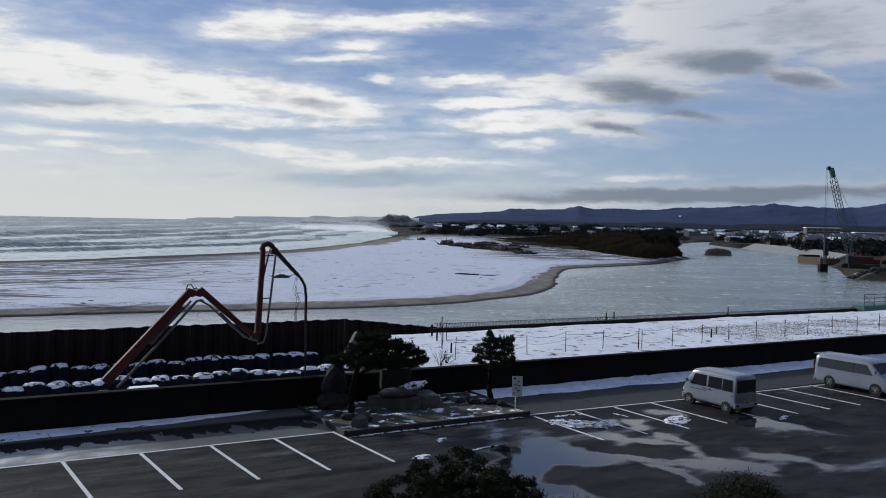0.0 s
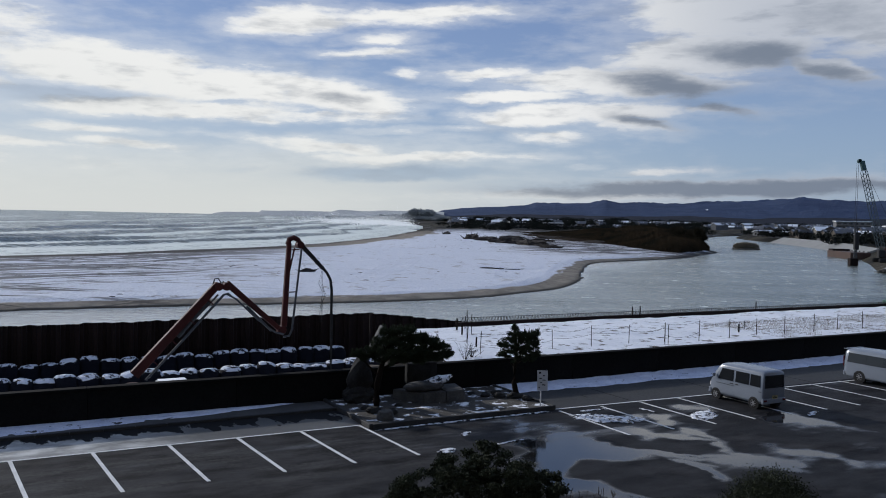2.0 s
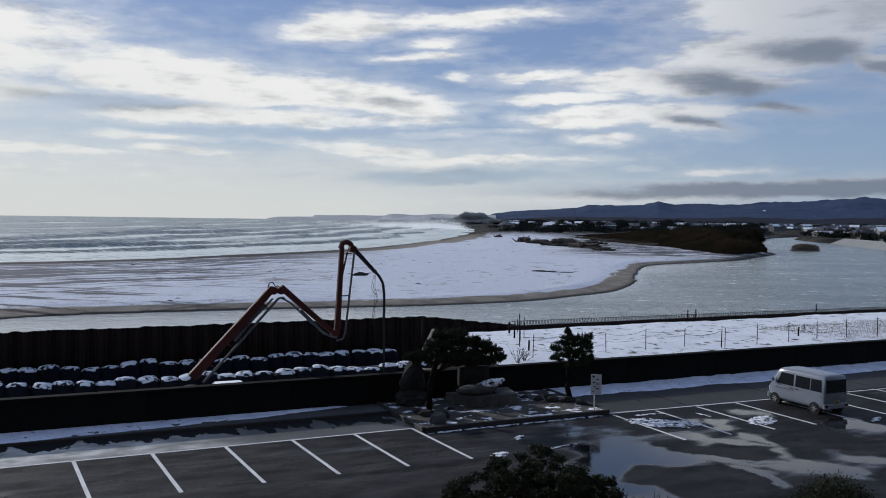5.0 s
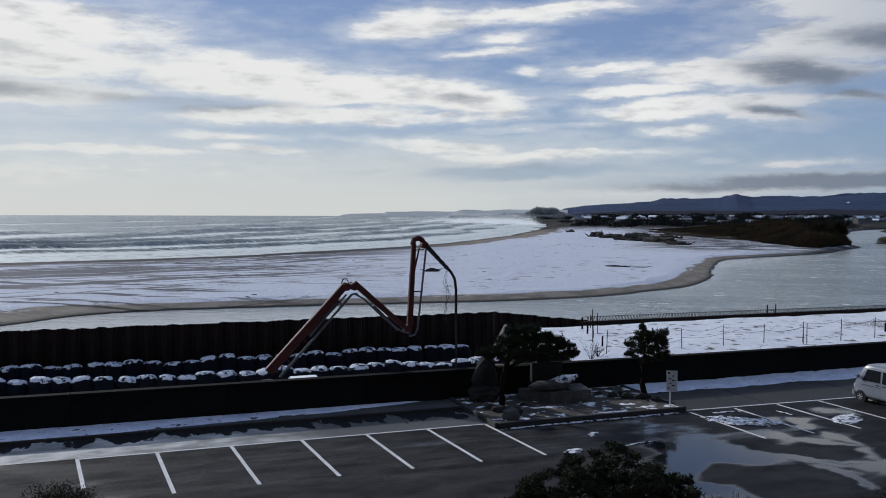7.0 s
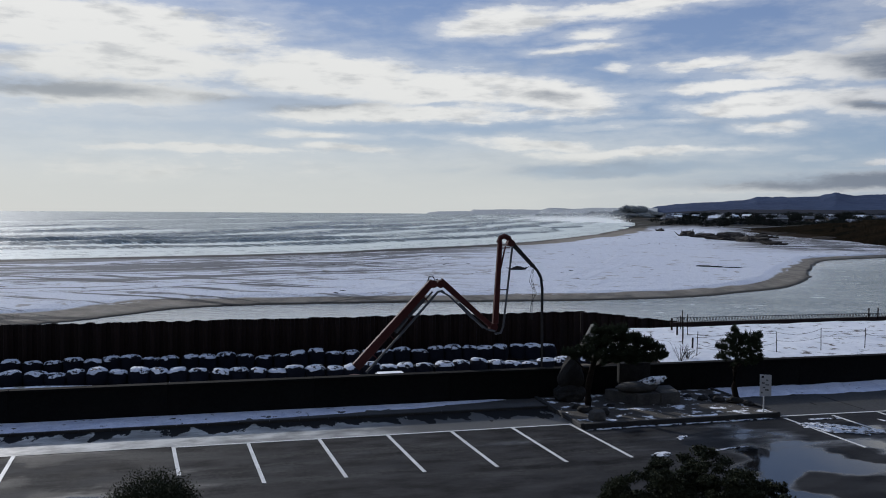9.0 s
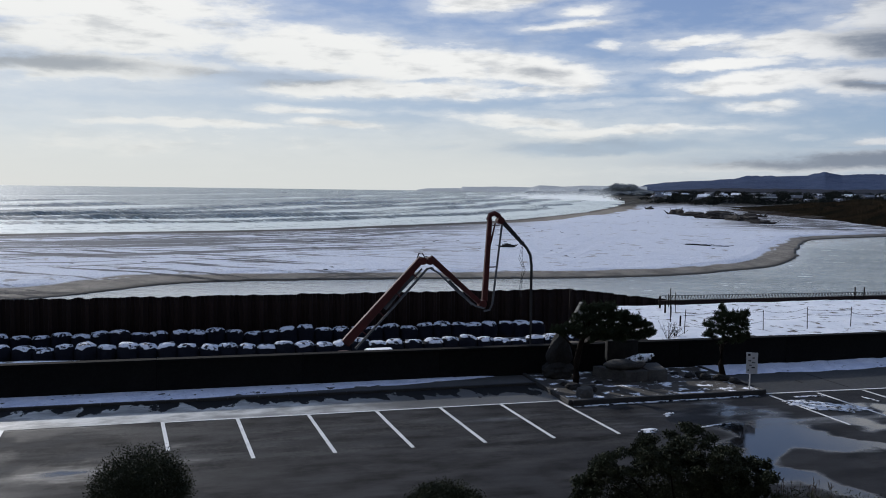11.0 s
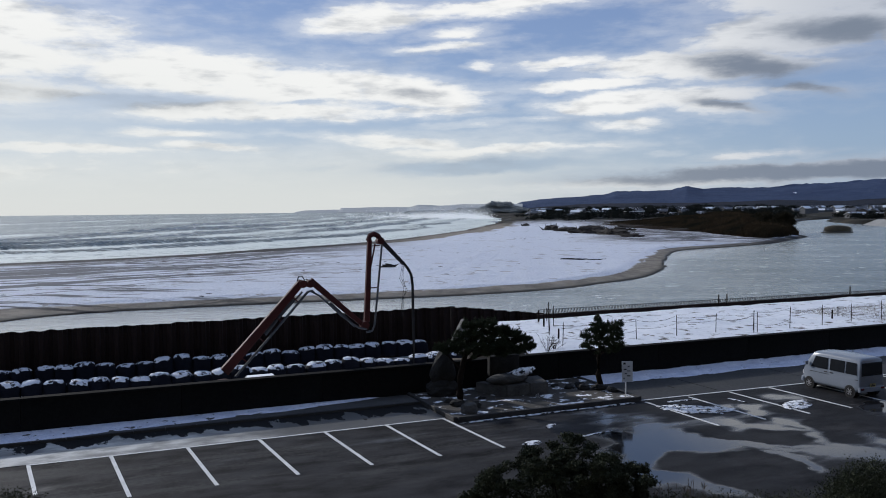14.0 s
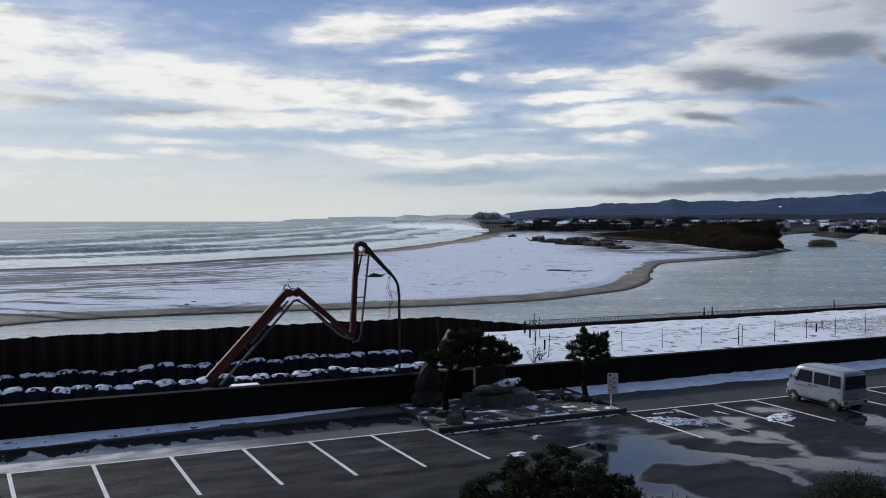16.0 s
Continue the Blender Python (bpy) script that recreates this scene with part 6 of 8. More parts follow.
def monument():
    ob = thing("stone_monument", SITE @ pose(18.6, 35.3, 0.12), "dark stone monument of stepped blocks dusted with snow", "monument")
    for plan, z1 in (([(-0.77, -0.8), (0.36, -0.8), (0.4, 0.8), (-1.1, 0.8)], 0.5), ([(0.375, -0.8), (1.32, -0.8), (1.7, 0.8), (0.415, 0.8)], 0.52),
                     ([(-1.2, -0.05), (-0.8, -0.76), (-1.12, 0.78), (-1.62, 0.78)], 0.49)):
        part("base_block", slab_block(plan, 0.0, z1), ROCK_PALE, ob)
    bm = bmesh.new()
    lump(bm, (-0.45, -0.1, 0.68), (1.0, 0.5, 0.24), 0.12, 1.1, 4, 2.0)
    part("boulder_step", bm, ROCK_PALE, ob, "flat rough boulder laid on the base")
    bm = bmesh.new()
    box(bm, (1.55, 0.28, 0.95), (-0.25, 0.62, 1.2), 0.05, (2, 0, 0), 2)
    part("slab", bm, ROCK, ob, "upright dark slab")
    bm = bmesh.new()
    lump(bm, (0.25, -0.05, 0.86), (0.72, 0.4, 0.16), 0.35, 1.7, 4, 5.0)
    for vt in bm.verts:
        vt.co.z += 0.16 * vt.co.x
    part("snow_cap", bm, SNOW_LACE, ob, soft=True)
    return ob


monument()


def boulder(u, v, size, seed, label, lean=0):
    bm = bmesh.new()
    lump(bm, (0, 0, size[2] * 0.62), size, 0.28, 1.1, 4, seed, True)
    return solo("boulder", bm, ROCK, SITE @ pose(u, v, 0.12, 0, lean, 0), label, "boulder", soft=False)


def standing_stone():
    ob = thing("standing_stone", SITE @ pose(15.4, 36.3, 0.12), "tall rough natural memorial stone on a rock base", "monument")
    bm = bmesh.new()
    lump(bm, (0, 0, 1.2), (0.66, 0.36, 0.92), 0.16, 1.3, 4, 7.0)
    for vt in bm.verts:         # it narrows and leans towards its top
        k = max(0.0, vt.co.z - 0.9)
        vt.co.x = vt.co.x * (1 - 0.42 * k) + 0.10 * k
    part("stone", bm, ROCK, ob)
    bm = bmesh.new()
    lump(bm, (0.0, -0.05, 0.28), (0.78, 0.55, 0.48), 0.22, 1.6, 4, 8.0)
    part("base", bm, ROCK, ob)


standing_stone()
bm = bmesh.new()
lump(bm, (0, 0, 0.14), (0.37, 0.34, 0.42), 0.1, 1.4, 4, 1.3, True)
for vt in bm.verts:
    vt.co.z = min(vt.co.z, 0.40 + 0.02 * math.sin(vt.co.x * 9))
solo("boulder", bm, ROCK_PALE, SITE @ pose(15.0, 32.5, 0.12), "squat flat-topped stone on the island corner", "boulder")
boulder(15.55, 33.2, (0.3, 0.24, 0.2), 2.1, "small dark stone on the island")
boulder(15.1, 33.9, (0.34, 0.26, 0.18), 2.6, "small dark stone on the island")
for k, (u, v, s) in enumerate([(21.3, 34.9, 0.3), (21.8, 34.5, 0.36), (22.4, 34.1, 0.42), (22.0, 35.1, 0.3), (20.9, 35.6, 0.22), (22.7, 33.5, 0.3), (15.0, 34.6, 0.25), (16.6, 34.6, 0.2)]):
    boulder(u, v, (s * 0.85, s * 0.7, s * 0.45), 3.0 + k, "dark edging stone round the pine")


def pine(u, v, label, trunk, limbs, tufts, count, seed, size=0.05):
    ob = thing("pine_tree", SITE @ pose(u, v, 0.1), label, "tree")
    bm = bmesh.new()
    tube(bm, [t[:3] for t in trunk], [t[3] for t in trunk], 9)
    part("trunk", bm, BARK, ob, soft=True)
    for a, b, r in limbs:
        a, b = Vector(a), Vector(b)
        bm = bmesh.new()
        tube(bm, [a, (a + b) / 2 + Vector((0, 0, 0.06)), b], [r, r * 0.7, r * 0.3], 6)
        part("limb", bm, BARK, ob)
    hang("crown", leaf_mesh("pine_crown", tufts, count, size, NEEDLE, seed, 0.2, 8.0, 0.5, 1.2), ob)
    return ob


def tuft_cloud(layers, seed, per=9):
    """Flat layered pads of needles: (centre), reach, thickness."""
    rs, out = random.Random(seed), []
    for (cx, cy, cz), reach, thick in layers:
        for k in range(per):
            a, e = rs.uniform(0, 6.28), math.sqrt(rs.random())
            r = rs.uniform(0.12, 0.22) * (0.65 + reach * 0.4)
            px, py, pz = cx + math.cos(a) * reach * e, cy + math.sin(a) * reach * e, cz + rs.uniform(-thick, thick)
            out.append(((px, py, pz), (r, r, r * 0.7)))
            if k % 3 == 0:      # upright candles
                out.append(((px, py, pz + r * 1.1), (0.05, 0.05, 0.12)))
    return out


small_layers = [((-0.14, 0, 3.36), 0.07, 0.12), ((-0.05, 0, 3.05), 0.3, 0.08), ((0.45, 0, 3.0), 0.4, 0.08), ((1.05, 0, 3.02), 0.16, 0.08), ((0.85, 0.1, 2.8), 0.35, 0.08), ((-0.35, 0.1, 2.85), 0.35, 0.08), ((0.25, 0, 2.72), 0.6, 0.1),
                ((-0.75, 0, 2.6), 0.24, 0.09), ((1.0, 0, 2.55), 0.26, 0.08), ((-0.2, 0, 2.5), 0.5, 0.1), ((0.5, 0, 2.42), 0.6, 0.1), ((-0.8, 0.0, 2.15), 0.2, 0.06), ((-0.1, 0, 2.2), 0.6, 0.1), ((0.75, 0, 2.15), 0.5, 0.1), ((0.3, 0, 1.9), 0.7, 0.12), ((1.0, 0, 1.92), 0.3, 0.1)]
pine(22.45, 34.1, "small black pine with layered needle pads", [(0.14, 0, 0, 0.17), (0.02, 0, 0.3, 0.14), (-0.1, 0, 0.75, 0.13), (-0.08, 0, 1.5, 0.11), (0.0, 0, 2.5, 0.05), (-0.14, 0, 3.3, 0.02)],
     [((-0.08, 0, 1.5), (-0.8, 0, 2.12), 0.035), ((-0.05, 0, 1.6), (1.0, 0.05, 2.0), 0.035), ((0, 0, 2.1), (1.05, 0, 2.6), 0.03), ((0, 0, 2.1), (-0.75, 0.1, 2.55), 0.03), ((0, 0, 2.4), (1.0, 0, 2.95), 0.025), ((0, 0, 2.45), (0.4, 0.05, 2.95), 0.022)],
     tuft_cloud(small_layers, 21, 15), 42000, 5, 0.014)
big_layers = [((0.55, 0, 3.4), 0.4, 0.12), ((1.2, 0.1, 3.4), 0.6, 0.12), ((1.9, 0, 3.1), 0.5, 0.12), ((2.5, 0, 2.88), 0.5, 0.1), ((3.1, 0.1, 2.62), 0.4, 0.1), ((3.45, 0, 2.3), 0.25, 0.08), ((0.3, 0.1, 3.0), 0.6, 0.15), ((1.3, 0.2, 2.95), 0.8, 0.15),
              ((0.2, 0, 2.6), 0.7, 0.15), ((1.2, 0.2, 2.55), 0.9, 0.15), ((2.2, 0.1, 2.5), 0.8, 0.15), ((2.9, 0, 2.2), 0.6, 0.12), ((0.9, 0.1, 2.2), 0.8, 0.12), ((1.9, 0.2, 2.15), 0.8, 0.12), ((-0.9, 0.1, 2.5), 0.3, 0.05), ((-0.45, 0.1, 2.35), 0.4, 0.08)]
pine(15.45, 34.4, "wide spreading dark pine leaning over the stones", [(0, 0, 0, 0.2), (-0.02, 0, 0.4, 0.17), (0.0, 0, 1.1, 0.15), (0.15, 0, 1.8, 0.12), (0.4, 0, 2.5, 0.09), (0.7, 0, 3.3, 0.03)],
     [((0.05, 0, 1.5), (-1.0, 0.1, 2.5), 0.05), ((0.15, 0, 1.8), (2.6, 0, 2.4), 0.06), ((0.3, 0, 2.1), (1.9, 0.1, 2.95), 0.05), ((0.1, 0, 1.7), (1.4, 0.2, 2.3), 0.045), ((0.4, 0, 2.4), (0.2, 0, 3.0), 0.03), ((0.5, 0, 2.6), (1.2, 0.1, 3.3), 0.03)],
     tuft_cloud(big_layers, 22, 32), 115000, 6, 0.015)


def sign_post():
    ob = thing("parking_sign", SITE @ pose(22.5, 32.12, 0.14, 0, 0, -30), "white notice board on a white post with small dark marks", "sign")
    bm = bmesh.new()
    rod(bm, (0, 0, -0.1), (0, 0, 1.62), 0.03, 0.03, 10)
    part("post", bm, PAINT_LINE, ob)
    bm = bmesh.new()
    box(bm, (0.47, 0.03, 0.92), (0.06, -0.04, 1.17), 0.008)
    board = part("board", bm, WHITE_METAL, ob, "white board")
    for w, h, x, z, mat in [(0.1, 0.09, -0.06, 1.53, PLASTIC), (0.09, 0.05, 0.12, 1.4, PLASTIC), (0.12, 0.045, -0.03, 1.27, PLASTIC), (0.14, 0.045, 0.13, 1.2, STEEL), (0.1, 0.04, 0.0, 1.08, STEEL), (0.15, 0.05, 0.12, 0.98, PLASTIC), (0.06, 0.06, -0.08, 0.86, STEEL)]:
        bm = bmesh.new()
        box(bm, (w, 0.006, h), (x, -0.058, z))
        part("bar", bm, mat, board)


sign_post()


def snow_patch(u, v, a, b, turn, seed):
    bm = bmesh.new()
    lump(bm, (0, 0, 0.0), (a, b, 0.022), 0.7, 2.2, 5, seed)
    for vt in bm.verts:
        r = math.hypot(vt.co.x / a, vt.co.y / b)
        vt.co.z = max(vt.co.z, -0.005) * (0.8 + 0.5 * noise.noise(vt.co * 6))
    solo("snow_patch", bm, SNOW_LACE, SITE @ pose(u, v, 0.012, 0, 0, turn), "melting snow patch on the wet asphalt", "snow", soft=True)


for k, (u, v, a, b, turn) in enumerate([(24.2, 29.4, 1.2, 0.55, -35), (23.5, 30.2, 0.5, 0.3, 10), (24.6, 31.0, 0.55, 0.12, -3), (28.6, 28.2, 0.85, 0.4, 30), (15.35, 27.7, 0.35, 0.22, 20), (17.9, 31.55, 2.2, 0.09, 0),
                                        (21.2, 31.55, 1.3, 0.10, 0), (15.2, 31.5, 0.7, 0.08, 0), (18.0, 27.8, 0.7, 0.06, 10), (17.2, 29.6, 0.3, 0.12, 40), (26.9, 30.0, 0.4, 0.06, -80), (33.6, 26.5, 0.5, 0.12, 25)]):
    snow_patch(u, v, a, b, turn, 1.7 * k)


# ---- river bank behind the wall: earth end, fence, rail, stakes ----
def earth_bank():
    bm = bmesh.new()
    lump(bm, (0, 0, 0), (1.5, 4.6, 1.5), 0.4, 1.9, 5, 4.4)
    solo("earth_bank", bm, surface("brown_earth_rock", (0.02, 0.016, 0.012), (0.07, 0.054, 0.038), 0.9, 0.9, 6.0, 0.8, 0.06), SITE @ pose(20.6, 41.2, -0.35), "rough brown earth end of the river bank", kind="structure")


earth_bank()


def wing_wall():
    bm = bmesh.new()
    prof = [(-1.25, -0.8), (0.6, -0.8), (0.6, 0.3), (0.22, 1.62), (0.1, 1.62)]
    a = [bm.verts.new((x, -0.22, z)) for x, z in prof]
    b = [bm.verts.new((x, 0.22, z)) for x, z in prof]
    bm.faces.new(a)
    bm.faces.new(b[::-1])
    for k in range(5):
        bm.faces.new((a[k], b[k], b[(k + 1) % 5], a[(k + 1) % 5]))
    bmesh.ops.recalc_face_normals(bm, faces=bm.faces[:])
    bmesh.ops.bevel(bm, geom=bm.edges[:], offset=0.03, segments=1, affect="EDGES")
    solo("wing_wall", bm, surface("weathered_concrete", (0.06, 0.06, 0.057), (0.12, 0.118, 0.11), 0.5, 0.85, 12.0, 0.35, 0.01), SITE @ pose(22.55, 50.0, 0.0), "pale sloping concrete wing wall", kind="structure")


wing_wall()


def stake(u, v, h, r, label, z=1.0, lean=0.0, mat=None):
    bm = bmesh.new()
    rod(bm, (0, 0, -0.3), (lean, 0, h), r, r * 0.9, 7)
    solo("stake", bm, mat or BARK, SITE @ pose(u, v, z), label, "stake", "stakes on the bank")


stake(22.8, 52.0, 2.65, 0.10, "rusty steel post at the end of the piles", -0.5, 0.0, RUST)
for u, v, h, r, ln in [(25.84, 44.6, 2.05, 0.03, -0.05), (28.0, 47.8, 1.4, 0.025, 0.0), (28.5, 50.6, 0.8, 0.07, 0.0), (27.4, 48.0, 0.85, 0.06, 0.02), (25.57, 43.1, 0.68, 0.055, 0.02), (26.9, 46.4, 1.1, 0.02, 0.04), (45.86, 42.3, 0.72, 0.06, 0.0), (29.3, 50.9, 0.9, 0.03, 0), (47.9, 43.7, 0.7, 0.03, 0)]:
    stake(u, v, h, r, "thin dark stake in the snow", 1.0, ln)


def dead_shrub(u, v, h, seed):
    ob = thing("dead_shrub", SITE @ pose(u, v, 1.0), "bare dead shrub poking through the snow", "shrub")
    rs = random.Random(seed)
    for k in range(11):
        bm = bmesh.new()
        a, e = rs.uniform(0, 6.28), rs.uniform(0.15, 0.7)
        tip = Vector((math.cos(a) * e, math.sin(a) * e, h * rs.uniform(0.5, 1.1)))
        mid = Vector((tip.x * 0.35, tip.y * 0.35, tip.z * rs.uniform(0.3, 0.6)))
        tube(bm, [(0, 0, -0.1), mid, tip], [0.016, 0.011, 0.004], 4)
        for j in range(4):
            q = mid.lerp(tip, rs.uniform(0, 0.9))
            tube(bm, [q, q + Vector((rs.uniform(-0.2, 0.2), rs.uniform(-0.2, 0.2), rs.uniform(0.0, 0.2)))], [0.008, 0.003], 4)
        part("twig", bm, BARK, ob)


dead_shrub(22.9, 39.7, 0.9, 1)
dead_shrub(23.6, 40.2, 0.75, 2)
dead_shrub(60.5, 38.6, 1.0, 3)
dead_shrub(63.2, 38.9, 1.2, 4)
dead_shrub(65.0, 38.5, 0.9, 5)


def rope_fence():
    ob = thing("rope_fence", SITE, "thin iron posts with sagging ropes on the snowy bank", "fence")
    rs = random.Random(17)
    posts = []
    spots = [24.47, 26.9, 29.35, 32.1, 34.95, 37.9, 40.6, 43.3, 46.0, 48.7] + [51.4 + 2.72 * k for k in range(9)]
    for u in spots:
        v = 40.8 + rs.uniform(-0.12, 0.12)
        h = 1.25 + rs.uniform(-0.08, 0.1)
        bm = bmesh.new()
        rod(bm, (u, v, 0.7), (u + rs.uniform(-0.06, 0.06), v, 1.05 + h), 0.026, 0.02, 6)
        part("post", bm, RUST, ob)
        posts.append((u, v, 1.05 + h))
    for extra in (37.3, 37.56):
        bm = bmesh.new()
        rod(bm, (extra, 40.2, 0.7), (extra, 40.2, 2.25), 0.025, 0.02, 6)
        part("post", bm, RUST, ob)
    for (a, b) in zip(posts, posts[1:]):
        for drop, sag in ((rs.uniform(0.05, 0.3), rs.uniform(0.05, 0.25)), (rs.uniform(0.35, 0.8), rs.uniform(0.0, 0.25)))[: rs.choice((1, 2, 2))]:
            bm = bmesh.new()
            pts = [Vector(a).lerp(Vector(b), s / 6) - Vector((0, 0, drop + sag * 4 * (s / 6) * (1 - s / 6))) for s in range(7)]
            tube(bm, pts, 0.008, 4)
            part("rope", bm, RUBBER, ob)


rope_fence()


def bank_rail():
    ob = thing("bank_barrier", SITE, "low steel lattice barrier along the river edge", "barrier")
    bm = bmesh.new()
    box(bm, (48, 0.3, 0.42), (54.2, 53.75, 0.86), 0.02)
    part("kerb_beam", bm, RUST, ob)
    bm = bmesh.new()
    rod(bm, (30.4, 53.75, 1.40), (78.0, 53.75, 1.22), 0.022, 0.022, 6)
    part("top_rail", bm, STEEL, ob)
    me = None
    for k in range(190):
        u = 30.6 + 0.25 * k
        zt = 1.40 - (u - 30.4) * 0.0038
        bm = bmesh.new()
        rod(bm, (u, 53.75, 0.95), (u + 0.1, 53.75, zt), 0.02, 0.02, 5)
        rod(bm, (u + 0.22, 53.75, 0.95), (u + 0.13, 53.75, zt), 0.02, 0.02, 5)
        part("trestle", bm, RUST, ob)
    for u in (46.2, 47.0, 60.1):
        bm = bmesh.new()
        rod(bm, (u, 53.6, 0.9), (u, 53.6, 1.75), 0.05, 0.05, 7)
        part("marker_post", bm, RUST, ob)


bank_rail()


def green_stage():
    green = surface("green_scaffold_sheet", (0.03, 0.09, 0.07), (0.06, 0.15, 0.11), 1.0, 0.6, 10.0, 0.2, 0.01)
    ob = thing("scaffold_platform", SITE @ pose(82.4, 53.5, 0.0), "green sheeted scaffold platform with steel rails", "scaffold")
    bm = bmesh.new()
    box(bm, (8.4, 1.4, 0.75), (0, 0, 1.02), 0.03)
    part("deck", bm, green, ob)
    for k in range(6):
        bm = bmesh.new()
        rod(bm, (-4.1 + 1.64 * k, -0.6, 0.5), (-4.1 + 1.64 * k, -0.6, 2.55), 0.035, 0.035, 6)
        part("post", bm, STEEL, ob)
    for z in (1.75, 2.15, 2.5):
        bm = bmesh.new()
        rod(bm, (-4.2, -0.6, z), (4.2, -0.6, z), 0.03, 0.03, 6)
        part("rail", bm, STEEL, ob)
    bm = bmesh.new()
    rod(bm, (-4.1, -0.6, 2.45), (-2.5, -0.6, 1.45), 0.03, 0.03, 6)
    part("brace", bm, STEEL, ob)


green_stage()


def grass_stuff(name, u0, u1, v0, v1, z, count, h, material, label, seed, m=SITE, thick=0.012):
    r = np.random.RandomState(seed)
    uu, vv = u0 + (u1 - u0) * r.rand(count), v0 + (v1 - v0) * r.rand(count)
    keep = rnd_field(uu * 0.45, vv, 3.2, seed + 70, 5, 0.65) > 0.52
    uu, vv = uu[keep], vv[keep]
    n = len(uu)
    hh = h * (0.5 + r.rand(n))
    a = r.rand(n) * 6.28
    lean = r.normal(size=(n, 2)) * 0.25 * hh[:, None]
    zz = z(uu, vv) if callable(z) else np.full(n, z)
    w = thick * (0.7 + 0.6 * r.rand(n))
    p0 = np.stack([uu - np.cos(a) * w, vv - np.sin(a) * w, zz - 0.05], 1)
    p1 = np.stack([uu + np.cos(a) * w, vv + np.sin(a) * w, zz - 0.05], 1)
    p2 = np.stack([uu + lean[:, 0], vv + lean[:, 1], zz + hh], 1)
    me = quick_mesh(name, np.stack([p0, p1, p2], 1), np.arange(n * 3).reshape(-1, 3))
    me.materials.append(material)
    ob = new(name, me)
    ob.matrix_world = m
    return tagged(ob, label, "", "", "stuff")


grass_stuff("dry_grass", 47, 105, 38.2, 47.5, field_height, 80000, 0.07, GRASS, "dry brown grass through the snow on the bank", 3)
grass_stuff("dry_grass", 23.5, 80, 37.6, 38.9, field_height, 26000, 0.07, REED, "dry brown grass along the top of the wall", 4)


# ---- far bank: reeds, thicket, driftwood ----
def bank_z(X, Y):
    """The ground's height, read off the sheet of ground."""
    X, Y = np.atleast_1d(np.array(X, float)), np.atleast_1d(np.array(Y, float))
    r = np.clip(np.hypot(X, Y), rings[0], rings[-2])
    i = np.clip(np.searchsorted(rings, r, side="right") - 1, 0, len(rings) - 2)
    f = np.clip((r - rings[i]) / (rings[i + 1] - rings[i]), 0, 1)
    j = np.abs(rays[None, :] - np.arctan2(X, Y)[:, None]).argmin(1) if len(X) < 3000 else np.searchsorted(rays, np.arctan2(X, Y)) % len(rays)
    return GROUND_Z[i, j] * (1 - f) + GROUND_Z[i + 1, j] * f


THICKET_LEAF = surface("dull_winter_leaves", (0.013, 0.012, 0.008), (0.034, 0.028, 0.017), 0.4, 0.9, 3.0, 0.0, spec=0.05)


def reed_stuff(name, pts, count, h, label, seed, wide=0.12):
    """Reeds inside a quadrilateral of the far bank."""
    r = np.random.RandomState(seed)
    a, b, c, d = [np.array(p, float) for p in pts]
    s, t = r.rand(count, 1), r.rand(count, 1)
    P = (a * (1 - s) + b * s) * (1 - t) + (d * (1 - s) + c * s) * t
    z = bank_z(P[:, 0], P[:, 1])
    ok = z > WATER_Z + 0.3
    P, z = P[ok], z[ok]
    n = len(P)
    hh = h * (0.45 + 0.75 * rnd_field(P[:, 0], P[:, 1], 30, seed + 3, 3)) * (0.7 + 0.5 * r.rand(n))
    ang = r.rand(n) * 3.14
    w = wide * (0.6 + r.rand(n)) * h
    p0 = np.stack([P[:, 0] - np.cos(ang) * w, P[:, 1] - np.sin(ang) * w, z - 0.1], 1)
    p1 = np.stack([P[:, 0] + np.cos(ang) * w, P[:, 1] + np.sin(ang) * w, z - 0.1], 1)
    p2 = np.stack([P[:, 0] + r.normal(size=n) * 0.2 * hh, P[:, 1], z + hh], 1)
    me = quick_mesh(name, np.stack([p0, p1, p2], 1), np.arange(n * 3).reshape(-1, 3))
    me.materials.append(REED)
    return tagged(new(name, me), label, "", "", "stuff")


